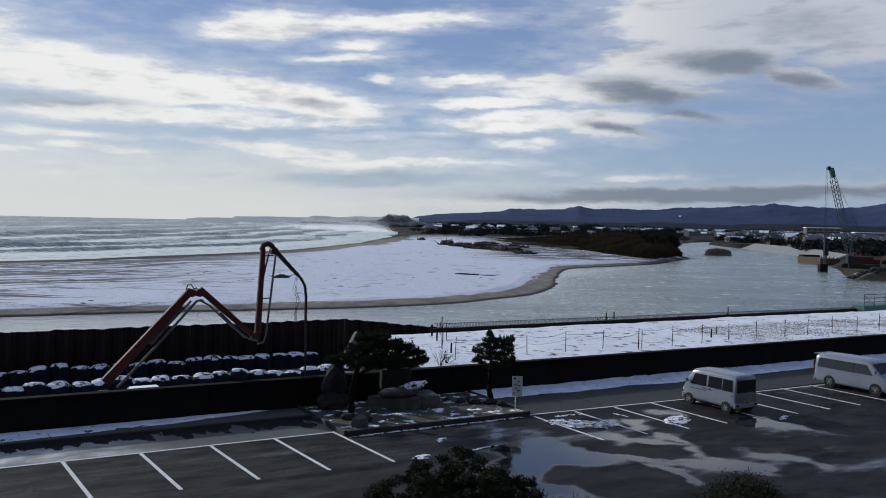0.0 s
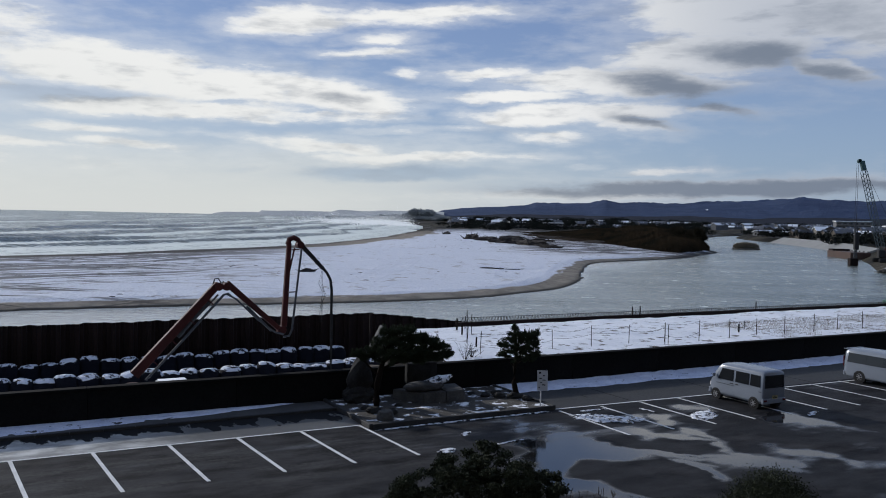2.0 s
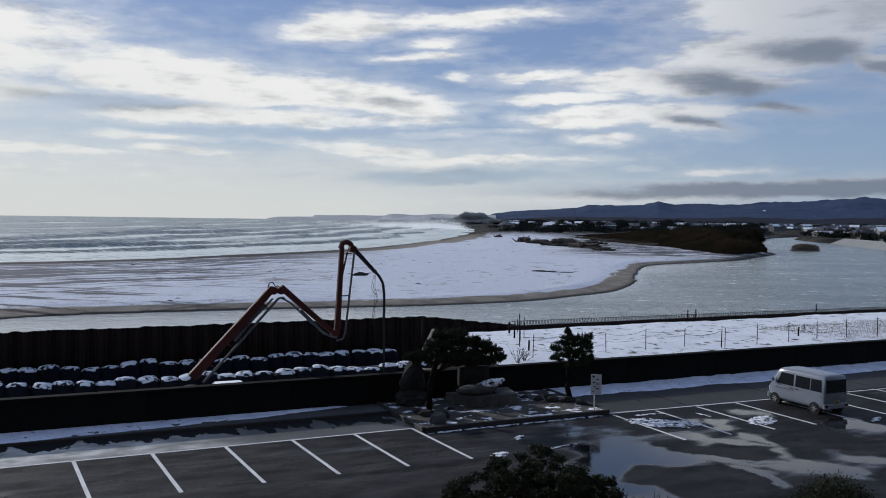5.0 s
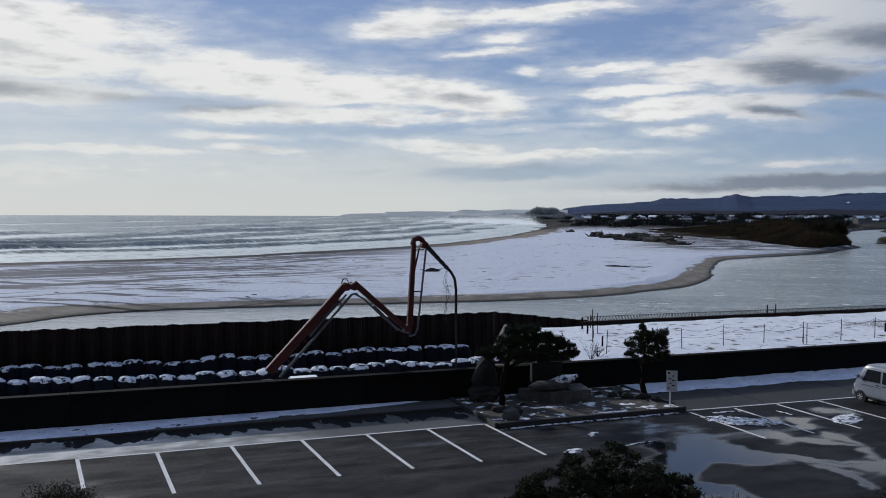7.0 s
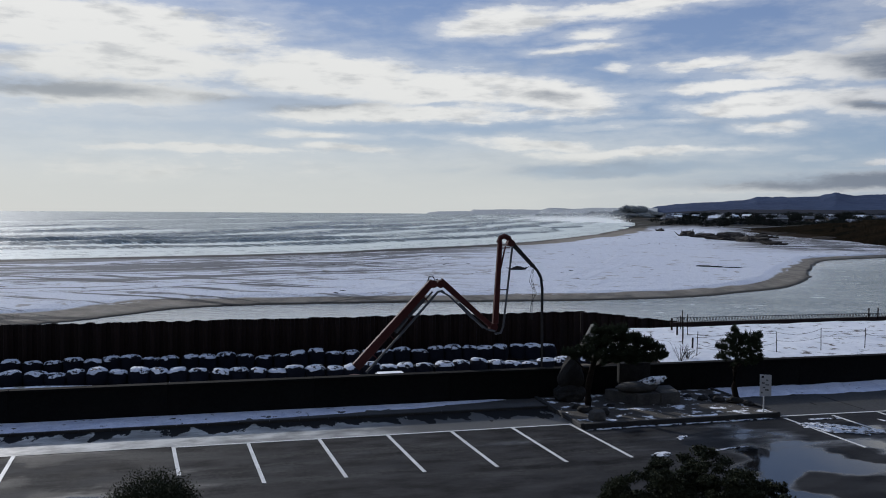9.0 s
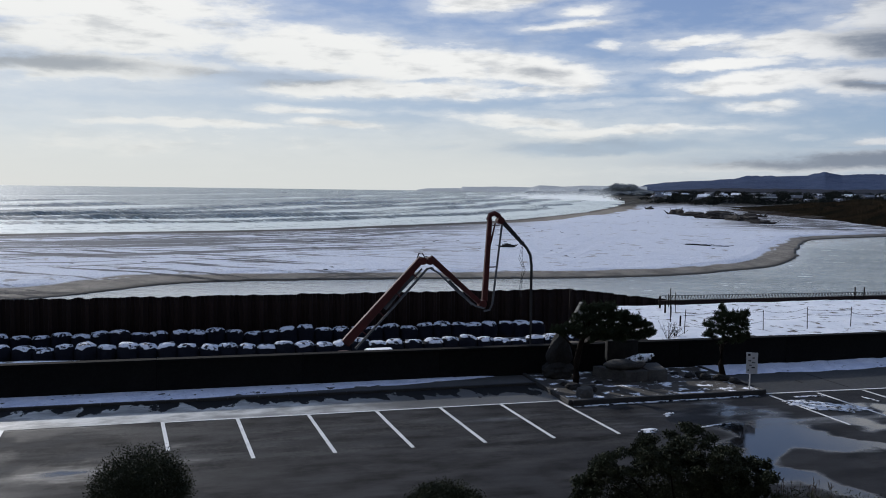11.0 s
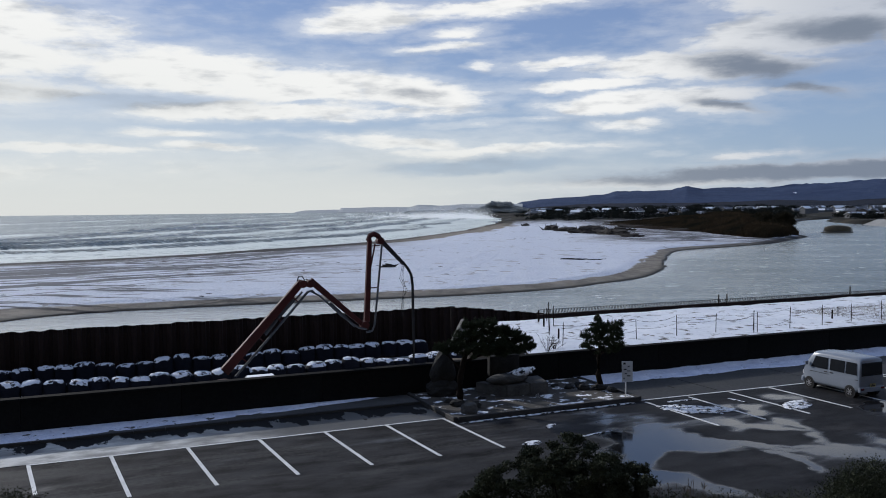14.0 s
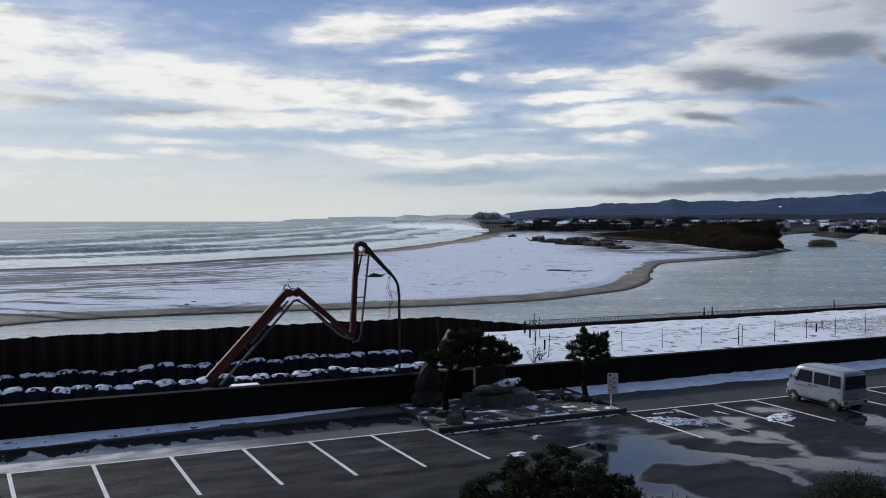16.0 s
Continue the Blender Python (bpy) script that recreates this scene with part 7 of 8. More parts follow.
def scrub_canopy(name, count, label, seed):
    """Reeds at the edge that rise to a rounded mass of scrub behind, as upright blades of uneven height."""
    edge = np.array([(40, 640), (45, 586), (53.6, 424), (64.5, 372), (69.7, 318), (75, 312), (86, 330), (97, 352), (103, 380), (110, 440), (132, 540), (160, 640)], float)
    r = np.random.RandomState(seed)
    Yp = 308 + 332 * r.rand(count) ** 1.7
    Xp = 38 + 122 * r.rand(count)
    ok = inside(Xp, Yp, edge)
    Xp, Yp = Xp[ok], Yp[ok]
    back = line_distance(Xp, Yp, edge)
    az_ = np.degrees(np.arctan2(Xp, Yp))
    full = np.interp(az_, [4, 7, 9, 10.5, 12, 14.8, 15.4], [2.2, 4.0, 5.5, 7.5, 10.2, 9.6, 5.5])
    lift = np.clip(back / np.interp(az_, [8, 13, 15], [46, 30, 8]), 0, 1) ** 0.75
    mass = 1.0 + (full - 1.0) * lift * (0.7 + 0.5 * rnd_field(Xp, Yp, 22, seed + 3, 3)) + (rnd_field(Xp, Yp, 7, seed + 5, 3) - 0.5) * 1.6 * lift
    top = WATER_Z + 1.2 + np.maximum(mass, 0.8) * (0.8 + 0.2 * r.rand(len(Xp)))
    n = len(Xp)
    long = 0.9 + 1.0 * r.rand(n)
    w = 0.16 + 0.2 * r.rand(n)
    ang = r.rand(n) * 3.14
    lean = r.normal(size=(n, 2)) * 0.45
    p0 = np.stack([Xp - np.cos(ang) * w, Yp - np.sin(ang) * w, top - long], 1)
    p1 = np.stack([Xp + np.cos(ang) * w, Yp + np.sin(ang) * w, top - long], 1)
    p2 = np.stack([Xp + lean[:, 0], Yp + lean[:, 1], top], 1)
    me = quick_mesh(name, np.stack([p0, p1, p2], 1), np.arange(n * 3).reshape(-1, 3))
    me.materials.append(SCRUB)
    # the ground of old stems under the blades
    gy_, gx_ = np.meshgrid(np.linspace(309, 640, 160), np.linspace(38, 160, 130), indexing="ij")
    hold = inside(gx_, gy_, edge)
    gb = line_distance(gx_, gy_, edge)
    ga = np.degrees(np.arctan2(gx_, gy_))
    gf = np.interp(ga, [4, 7, 9, 10.5, 12, 14.8, 15.4], [2.2, 4.0, 5.5, 7.5, 10.2, 9.6, 5.5])
    gl = np.clip(gb / np.interp(ga, [8, 13, 15], [46, 30, 8]), 0, 1) ** 0.75
    gz = WATER_Z + 1.2 + np.where(hold, np.maximum(0.2, (1.0 + (gf - 1.0) * gl * (0.7 + 0.5 * rnd_field(gx_, gy_, 22, seed + 3, 3))) * 0.82 - 0.8), -1.5)
    i = np.arange(gx_.size).reshape(gx_.shape)
    f = np.stack([i[:-1, :-1], i[:-1, 1:], i[1:, 1:], i[1:, :-1]], -1).reshape(-1, 4)
    keep = hold.reshape(-1)[f].all(1)
    base = quick_mesh("old_stems", np.stack([gx_, gy_, gz], -1), f[keep])
    base.materials.append(SCRUB)
    tagged(new("scrub_floor", base), "dense old stems beneath the scrub canopy", "", "", "stuff")
    return tagged(new(name, me), label, "", "", "stuff")


SCRUB = surface("winter_scrub", (0.016, 0.014, 0.009), (0.058, 0.04, 0.022), 0.03, 0.95, 0.5, 0.0, spec=0.05, coords="world", patch=(0.02, 0.018, 0.012), patch_at=(0.5, 0.62), patch_scale=0.05)
scrub_canopy("riverside_scrub", 240000, "brown reeds rising to a rounded mass of dark winter scrub", 5)
reed_stuff("reed_bed", [(34, 560), (50, 430), (62, 390), (58, 600)], 5000, 1.2, "low brown reeds in the snow", 6)


def thicket_tree_meshes(seed, h):
    rs = random.Random(seed)
    clumps = []
    for k in range(22):
        a, e = rs.uniform(0, 6.28), rs.uniform(0, 1)
        z = h * rs.uniform(0.12, 0.88)
        reach = h * 0.36 * (1.1 - abs(z / h - 0.5))
        clumps.append(((math.cos(a) * reach * e, math.sin(a) * reach * e, z), (h * rs.uniform(0.13, 0.24), h * rs.uniform(0.13, 0.24), h * rs.uniform(0.1, 0.18))))
    crown = leaf_mesh("thicket_crown", clumps, 14000, 0.02 * h, THICKET_LEAF, seed, 0.2)
    bm = bmesh.new()
    tube(bm, [(0, 0, -0.3), (0.03 * h, 0, h * 0.35), (0, 0, h * 0.75)], [0.03 * h, 0.02 * h, 0.008 * h], 6)
    for k in range(4):
        a = rs.uniform(0, 6.28)
        rod(bm, (0.02 * h, 0, h * 0.3), (math.cos(a) * h * 0.28, math.sin(a) * h * 0.28, h * rs.uniform(0.5, 0.7)), 0.012 * h, 0.004 * h, 5)
    return crown, mesh_of("thicket_trunk", bm, BARK)


TREES = [thicket_tree_meshes(30 + k, 8.0) for k in range(4)]


def far_tree(x, y, s, k, label, group):
    z = float(bank_z(x, y)[0])
    ob = thing("tree", pose(x, y, z, 0, 0, (k * 77) % 360) @ Matrix.Diagonal((s, s, s, 1)), label, "tree", group)
    hang("crown", TREES[k % 4][0], ob)
    hang("trunk", TREES[k % 4][1], ob)


rs = random.Random(41)
for k in range(26):
    y = rs.uniform(352, 420)
    x = y * rs.uniform(0.232, 0.266)
    far_tree(x, y, rs.uniform(0.85, 1.15), k, "dull evergreen tree in the riverside thicket", "trees of the thicket")
for k in range(20):
    y = rs.uniform(420, 600)
    x = y * rs.uniform(0.15, 0.25)
    far_tree(x, y, rs.uniform(0.45, 0.8), k, "dull low tree among the reeds", "trees of the thicket")


def islet():
    ob = thing("reed_islet", pose(128, 404, WATER_Z), "small round islet of dry reeds in the river", "islet")
    bm = bmesh.new()
    lump(bm, (0, 0, 0.15), (6.8, 4.0, 0.7), 0.15, 1.2, 3, 3.0)
    part("mud", bm, SOIL, ob)
    hang("reeds", leaf_mesh("islet_reeds", [((-2.8, 0, 1.2), (3.2, 2.8, 1.9)), ((0, 0, 1.4), (3.5, 3, 2.0)), ((2.6, 0, 1.2), (3.4, 2.8, 1.9))], 16000, 0.13, GRASS, 9, 0.5, 3.0, 2.0), ob)


islet()

DRIFT = surface("wet_driftwood", (0.008, 0.0065, 0.0055), (0.03, 0.023, 0.018), 0.5, 0.9, 3.0, 0.5, 0.05)


def drift_heap(x, y, length, wide, high, sticks, seed, turn, label):
    z = float(bank_z(x, y)[0])
    ob = thing("driftwood_heap", pose(x, y, z, 0, 0, turn), label, "driftwood", "heaps of driftwood")
    r_ = random.Random(seed)
    bm = bmesh.new()
    lump(bm, (0, 0, 0), (length / 2, wide / 2, high * 0.75), 0.45, 2.0, 4, seed * 1.3)
    part("mound", bm, DRIFT, ob)
    for k in range(sticks):
        bm = bmesh.new()
        px, py = r_.uniform(-0.5, 0.5) * length, r_.uniform(-0.5, 0.5) * wide
        a, l = r_.uniform(-0.6, 0.6) + (3.14 if k % 2 else 0), r_.uniform(0.6, 1.0) * min(length * 0.5, 3.0)
        rod(bm, (px, py, 0.1), (px + math.cos(a) * l, py + math.sin(a) * l, high * r_.uniform(0.3, 1.1)), 0.12 * high + 0.03, 0.03, 6)
        part("log", bm, DRIFT, ob)


drift_heap(-29.4, 158.8, 2.5, 0.6, 0.8, 11, 1, 10, "dark drift log stranded on the snowy spit")
drift_heap(5.0, 189, 5.0, 0.5, 0.35, 5, 2, -8, "long thin driftwood branch on the snow")
drift_heap(9.5, 190, 4.0, 0.3, 0.2, 3, 3, 14, "thin driftwood branch on the snow")
for k, (x, y, l, w, h) in enumerate([(2.0, 428, 10, 6, 1.6), (10, 400, 16, 7, 1.2), (18, 372, 18, 7, 1.5), (25, 345, 16, 6, 1.3), (30, 318, 9, 4, 0.7), (34, 410, 14, 5, 0.8), (-14, 560, 7, 3, 0.9), (45, 470, 24, 6, 1.0), (24, 470, 14, 5, 0.8), (58, 400, 14, 4, 0.7)]):
    drift_heap(x, y, l * 0.9, w, h * 2.1, 20, 10 + k, -50 + 15 * (k % 3), "dark heap of driftwood and weed on the snow")

# snow lumps and weed scattered on the spit
wr = np.random.RandomState(77)
wx, wy = wr.uniform(-90, 60, 900), wr.uniform(100, 420, 900)
wz = bank_z(wx, wy)
good = (wz > WATER_Z + 0.9) & (rnd_field(wx, wy, 40, 88, 3) > 0.5)
bm = bmesh.new()
for x, y, z in zip(wx[good][:170], wy[good][:170], wz[good][:170]):
    s = wr.uniform(0.06, 0.22)
    got = bmesh.ops.create_icosphere(bm, subdivisions=1, radius=1.0)
    for v in got["verts"]:
        v.co = Vector((v.co.x * s * 2.4, v.co.y * s, v.co.z * s * 0.5)) + Vector((x, y, z))
solo("beach_litter", bm, DRIFT, Matrix.Identity(4), "scattered weed and driftwood bits on the snow", kind="stuff")


TRACK_SNOW = surface("rutted_snow", (0.5, 0.53, 0.59), (0.68, 0.7, 0.75), 0.5, 0.85, 2.0, 0.8, 0.1, spec=0.2)


def wheel_rut(x0, y0, x1, y1, wide):
    """One rut of a wheel track, laid along the ground."""
    n = 60
    bm = bmesh.new()
    d = Vector((x1 - x0, y1 - y0)).normalized()
    rows_ = []
    for k in range(n + 1):
        s = k / n
        x, y = x0 + (x1 - x0) * s + 2.2 * math.sin(s * 2.6), y0 + (y1 - y0) * s
        w = wide * (0.7 + 0.5 * noise.noise(Vector((x * 0.3, y * 0.3, 1))))
        pair = [(x - d.y * w, y + d.x * w), (x + d.y * w, y - d.x * w)]
        rows_.append([bm.verts.new((px, py, float(bank_z(px, py)[0]) + 0.025)) for px, py in pair])
    for a, b in zip(rows_, rows_[1:]):
        bm.faces.new((a[0], a[1], b[1], b[0]))
    bmesh.ops.recalc_face_normals(bm, faces=bm.faces[:])
    solo("wheel_rut", bm, TRACK_SNOW, Matrix.Identity(4), "faint wheel rut pressed into the snowy spit", kind="structure")


wheel_rut(-19.5, 146, -17.5, 228, 0.75)
wheel_rut(-15.8, 146, -14.0, 232, 0.75)


# ---- town on the plain ----
WALLS = [surface("house_wall_" + n, a, b, 0.3, 0.85, 2.0, 0.2, 0.02) for n, a, b in
         (("cream", (0.12, 0.115, 0.105), (0.2, 0.19, 0.17)), ("grey", (0.07, 0.073, 0.078), (0.13, 0.132, 0.14)), ("brown", (0.05, 0.04, 0.032), (0.09, 0.074, 0.058)))]
ROOF_DARK = surface("grey_roof_tile", (0.05, 0.055, 0.065), (0.1, 0.105, 0.115), 0.5, 0.6, 3.0, 0.4, 0.03, patch=(0.7, 0.72, 0.76), patch_at=(0.56, 0.62), patch_scale=0.25)
ROOF_SNOW = surface("snowy_roof", (0.7, 0.73, 0.78), (0.88, 0.9, 0.92), 0.4, 0.8, 3.0, 0.3, 0.03)


def gable(bm, w, d, eave, rise, over, thick=0.25):
    """Two roof slopes with eaves over a w by d house."""
    x, y = w / 2 + over, d / 2 + over
    drop = rise * over / (d / 2)
    prof = [(-y, eave - drop), (0, eave + rise), (y, eave - drop)]
    a = [[bm.verts.new((sx * x, py, pz + dz)) for py, pz in prof] for sx in (-1, 1) for dz in (0, thick)]
    lo0, hi0, lo1, hi1 = a
    for k in range(2):
        bm.faces.new((hi0[k], hi1[k], hi1[k + 1], hi0[k + 1]))
        bm.faces.new((lo0[k + 1], lo1[k + 1], lo1[k], lo0[k]))
    for lo, hi in ((lo0, hi0), (lo1, hi1)):
        for k in range(2):
            bm.faces.new((lo[k], lo[k + 1], hi[k + 1], hi[k]))
    for k in (0, 2):
        bm.faces.new((lo0[k], hi0[k], hi1[k], lo1[k]))
    bmesh.ops.recalc_face_normals(bm, faces=bm.faces[:])


def house_kit(w, d, floors, wall_mat, roof_mat, rise):
    eave = 2.8 * floors
    bm = bmesh.new()
    box(bm, (w, d, eave + 1.0), (0, 0, eave / 2 - 0.5))
    v = [bm.verts.new(p) for p in ((-w / 2, -d / 2, eave), (-w / 2, d / 2, eave), (-w / 2, 0, eave + rise), (w / 2, -d / 2, eave), (w / 2, d / 2, eave), (w / 2, 0, eave + rise))]
    bm.faces.new(v[:3])
    bm.faces.new(v[3:])
    kit = [("wall", mesh_of("house_wall", bm, wall_mat))]
    bm = bmesh.new()
    gable(bm, w, d, eave, rise, 0.6)
    kit.append(("roof", mesh_of("house_roof", bm, roof_mat)))
    for f in range(floors):
        for k in range(2):
            bm = bmesh.new()
            box(bm, (1.7, 0.12, 1.2), ((-0.25 + 0.5 * k) * w, -d / 2 - 0.03, 1.5 + 2.8 * f))
            kit.append(("window", mesh_of("house_window", bm, GLASS)))
    return kit


KITS = [house_kit(9, 7, 2, WALLS[0], ROOF_SNOW, 2.0), house_kit(11, 8, 1, WALLS[1], ROOF_DARK, 2.4), house_kit(8, 8, 2, WALLS[2], ROOF_DARK, 2.2),
        house_kit(14, 8, 1, WALLS[1], ROOF_SNOW, 1.6), house_kit(10, 7, 2, WALLS[0], ROOF_DARK, 1.9)]
KIT_WORDS = ["cream two-storey house with a snow-covered roof", "grey single-storey house with a partly snowy tiled roof", "brown two-storey house with a partly snowy roof",
             "long grey shed with a snow-covered roof", "cream two-storey house with a dark partly snowy roof"]


def house(x, y, k, turn, s=1.0):
    z = float(bank_z(x, y)[0])
    ob = thing("house", pose(x, y, z, 0, 0, turn) @ Matrix.Diagonal((s, s, s, 1)), KIT_WORDS[k], "house", "houses of the town")
    for name, me in KITS[k]:
        hang(name, me, ob)


rs = random.Random(99)
placed = 0
while placed < 205:
    a, d = rs.uniform(14.5, 31), 520 * (2.8 ** rs.random())
    x, y = polar(a, d)
    if not inside(np.array([x]), np.array([y]), TOWN_LAND)[0] or line_distance(np.array([x]), np.array([y]), TOWN_BANK)[0] < 16:
        continue
    house(x, y, rs.choice((0, 1, 1, 2, 2, 3, 4, 4, 2)), rs.choice((-30, 60, 0, 15)) + rs.uniform(-8, 8), rs.uniform(0.75, 1.1))
    placed += 1
placed = 0
while placed < 90:
    a, d = rs.uniform(-1.2, 13), rs.uniform(820, 1700)
    x, y = polar(a, d)
    if not inside(np.array([x]), np.array([y]), SPIT)[0] or a < 0.5 and d < 900:
        continue
    house(x, y, rs.choice((0, 1, 1, 2, 2, 3, 4, 4)), rs.uniform(-30, 30), rs.uniform(0.75, 1.1))
    placed += 1


# the houses far out on the plain, too small to pick apart
cos_, faces_, mats_, base_ = [], [], [], 0
for k in range(520):
    a, d = rs.uniform(-1.0, 31), rs.uniform(1100, 2800)
    x, y = polar(a, d)
    m = pose(x, y, WATER_Z + 2.6, 0, 0, rs.uniform(-40, 40)) @ Matrix.Diagonal((1.15, 1.15, 1.15, 1))
    for j, (name, me) in enumerate(KITS[rs.randrange(5)][:2]):
        cos_ += [tuple(m @ v.co) for v in me.vertices]
        faces_ += [tuple(i + base_ for i in p.vertices) for p in me.polygons]
        mats_ += [j + (2 if j and me.materials[0] == ROOF_DARK else 0)] * len(me.polygons)
        base_ += len(me.vertices)
me = bpy.data.meshes.new("far_town")
me.from_pydata(cos_, [], faces_)
for mt in (WALLS[1], ROOF_SNOW, WALLS[1], ROOF_DARK):
    me.materials.append(mt)
me.polygons.foreach_set("material_index", mats_)
tagged(new("far_town", me), "distant houses with snowy roofs across the plain", "", "", "stuff")


def apartment(x, y, w, d, floors, turn, label):
    z = float(bank_z(x, y)[0])
    ob = thing("apartment_building", pose(x, y, z, 0, 0, turn), label, "building")
    h = 3.0 * floors
    bm = bmesh.new()
    box(bm, (w, d, h + 1), (0, 0, h / 2 - 0.5), 0.1)
    part("wall", bm, WALLS[1], ob)
    bm = bmesh.new()
    box(bm, (w + 1, d + 1, 0.6), (0, 0, h + 0.3), 0.1)
    part("roof", bm, ROOF_SNOW, ob, "flat snow-covered roof")
    n = max(3, int(w / 4))
    for f in range(floors):
        bm = bmesh.new()
        box(bm, (w, 1.4, 0.9), (0, -d / 2 - 0.7, 0.6 + 3.0 * f), 0.05)
        part("balcony", bm, WALLS[0], ob)
        for k in range(n):
            bm = bmesh.new()
            box(bm, (w / n * 0.6, 0.15, 1.7), (-w / 2 + (k + 0.5) * w / n, -d / 2 - 0.04, 1.4 + 3.0 * f), 0.02)
            part("window", bm, GLASS, ob)


for a, d, w, fl, label in [(23.5, 720, 24, 4, "grey flat-roofed apartment building with balconies"), (26.3, 700, 26, 3, "grey flat-roofed school-like building"), (21.3, 740, 20, 2, "low grey hall with a snowy flat roof"),
                           (18.5, 900, 30, 3, "grey flat-roofed apartment building with balconies"), (3.2, 820, 16, 2, "low grey flat-roofed building near the beach"), (5.5, 860, 18, 2, "low grey flat-roofed building near the beach")]:
    x, y = polar(a, d)
    apartment(x, y, w, 11, fl, -a + 12, label)


# ---- woods on the plain, one mass of small clumps ----
def woods(name, spots, material, label, seed, blade, per=150):
    r_ = random.Random(seed)
    clumps = []
    for x, y, w, h in spots:
        z = float(bank_z(x, y)[0])
        for k in range(5):
            clumps.append(((x + r_.uniform(-0.5, 0.5) * w, y + r_.uniform(-0.5, 0.5) * w, z + h * r_.uniform(0.25, 0.75)), (w * r_.uniform(0.2, 0.4), w * r_.uniform(0.2, 0.4), h * r_.uniform(0.2, 0.38))))
    me = leaf_mesh(name, clumps, per * len(clumps), blade, material, seed, 0.3)
    return tagged(new(name, me), label, "", "", "stuff")


WOOD_DARK = surface("far_dark_woods", (0.010, 0.012, 0.011), (0.027, 0.03, 0.026), 0.02, 0.95, 0.2, 0.0, spec=0.05)
# haze over the coast woods is painted as a raised grey base colour
WOOD_HAZY = surface("haze_painted_coast_woods", (0.25, 0.27, 0.275), (0.32, 0.335, 0.34), 0.02, 0.9, 0.2, 0.0)
spots = []
for k in range(430):
    a, d = rs.uniform(14, 31), 400 * (4.0 ** rs.random())
    x, y = polar(a, d)
    if inside(np.array([x]), np.array([y]), TOWN_LAND)[0] and line_distance(np.array([x]), np.array([y]), TOWN_BANK)[0] > 9:
        spots.append((x, y, rs.uniform(8, 20), rs.uniform(3.5, 7.5)))
for k in range(200):
    a, d = rs.uniform(-1.0, 30), rs.uniform(1500, 3200)
    x, y = polar(a, d)
    spots.append((x, y, rs.uniform(18, 45), rs.uniform(6, 11)))
for k in range(120):
    a, d = rs.uniform(-1.0, 15), rs.uniform(640, 1700)
    x, y = polar(a, d)
    if inside(np.array([x]), np.array([y]), SPIT)[0]:
        spots.append((x, y, rs.uniform(10, 26), rs.uniform(4, 9) * (0.6 + d / 1700)))
for k in range(34):
    a, d = rs.choice((rs.uniform(4.2, 9.5), rs.uniform(0.0, 12.0))), rs.uniform(930, 1250)
    x, y = polar(a, d)
    spots.append((x, y, rs.uniform(14, 26), rs.uniform(8, 13)))
woods("town_woods", spots, WOOD_DARK, "dark winter trees between the houses", 51, 0.75, 190)
spots = []
for k in range(60):
    a, d = rs.uniform(-4.4, -1.4), rs.uniform(1650, 1950)
    x, y = polar(a, d)
    hump = 15 * math.exp(-((a + 3.15) / 0.6) ** 2) + 9
    spots.append((x, y, 34, hump))
woods("coast_woods", spots, WOOD_HAZY, "pine woods along the far coast, grey haze put into the colour", 52, 1.15, 1100)
spots = []
for k in range(60):
    a, d = rs.uniform(-9.0, -3.5), rs.uniform(2300, 2900)
    x, y = polar(a, d)
    spots.append((x, y, 46, rs.uniform(5, 13)))
# the farthest woods are painted paler still, as if seen through mist
woods("coast_woods", spots, surface("mist_painted_woods", (0.4, 0.42, 0.42), (0.47, 0.48, 0.48), 0.02, 0.9, 0.2, 0.0), "woods on the farthest coast, paled by mist put into the colour", 53, 1.6, 700)


# ---- revetment, barge, crane and plant on the town bank ----
def revetment():
    ob = thing("revetment", Matrix.Identity(4), "pale sloping concrete river revetment", "embankment", kind="structure")
    line = [(152, 340), (160, 370), (168, 400), (176, 431), (181, 460), (185, 486), (190, 524), (194, 559)]
    for (ax, ay), (bx, by) in zip(line, line[1:]):
        n = Vector((by - ay, ax - bx)).normalized()
        bm = bmesh.new()
        q = [(ax - n.x * 4, ay - n.y * 4, WATER_Z - 0.6), (bx - n.x * 4, by - n.y * 4, WATER_Z - 0.6), (bx + n.x * 6, by + n.y * 6, WATER_Z + 3.5), (ax + n.x * 6, ay + n.y * 6, WATER_Z + 3.5)]
        top = [bm.verts.new(p) for p in q]
        low = [bm.verts.new((p[0], p[1], p[2] - 1.5)) for p in q]
        bm.faces.new(top)
        bm.faces.new(low[::-1])
        for k in range(4):
            bm.faces.new((top[k], low[k], low[(k + 1) % 4], top[(k + 1) % 4]))
        bmesh.ops.recalc_face_normals(bm, faces=bm.faces[:])
        part("concrete_panel", bm, surface("pale_concrete", (0.17, 0.17, 0.16), (0.26, 0.26, 0.245), 0.1, 0.85, 1.5, 0.3, 0.02) if ax == 152 else bpy.data.materials["pale_concrete"], ob)


revetment()


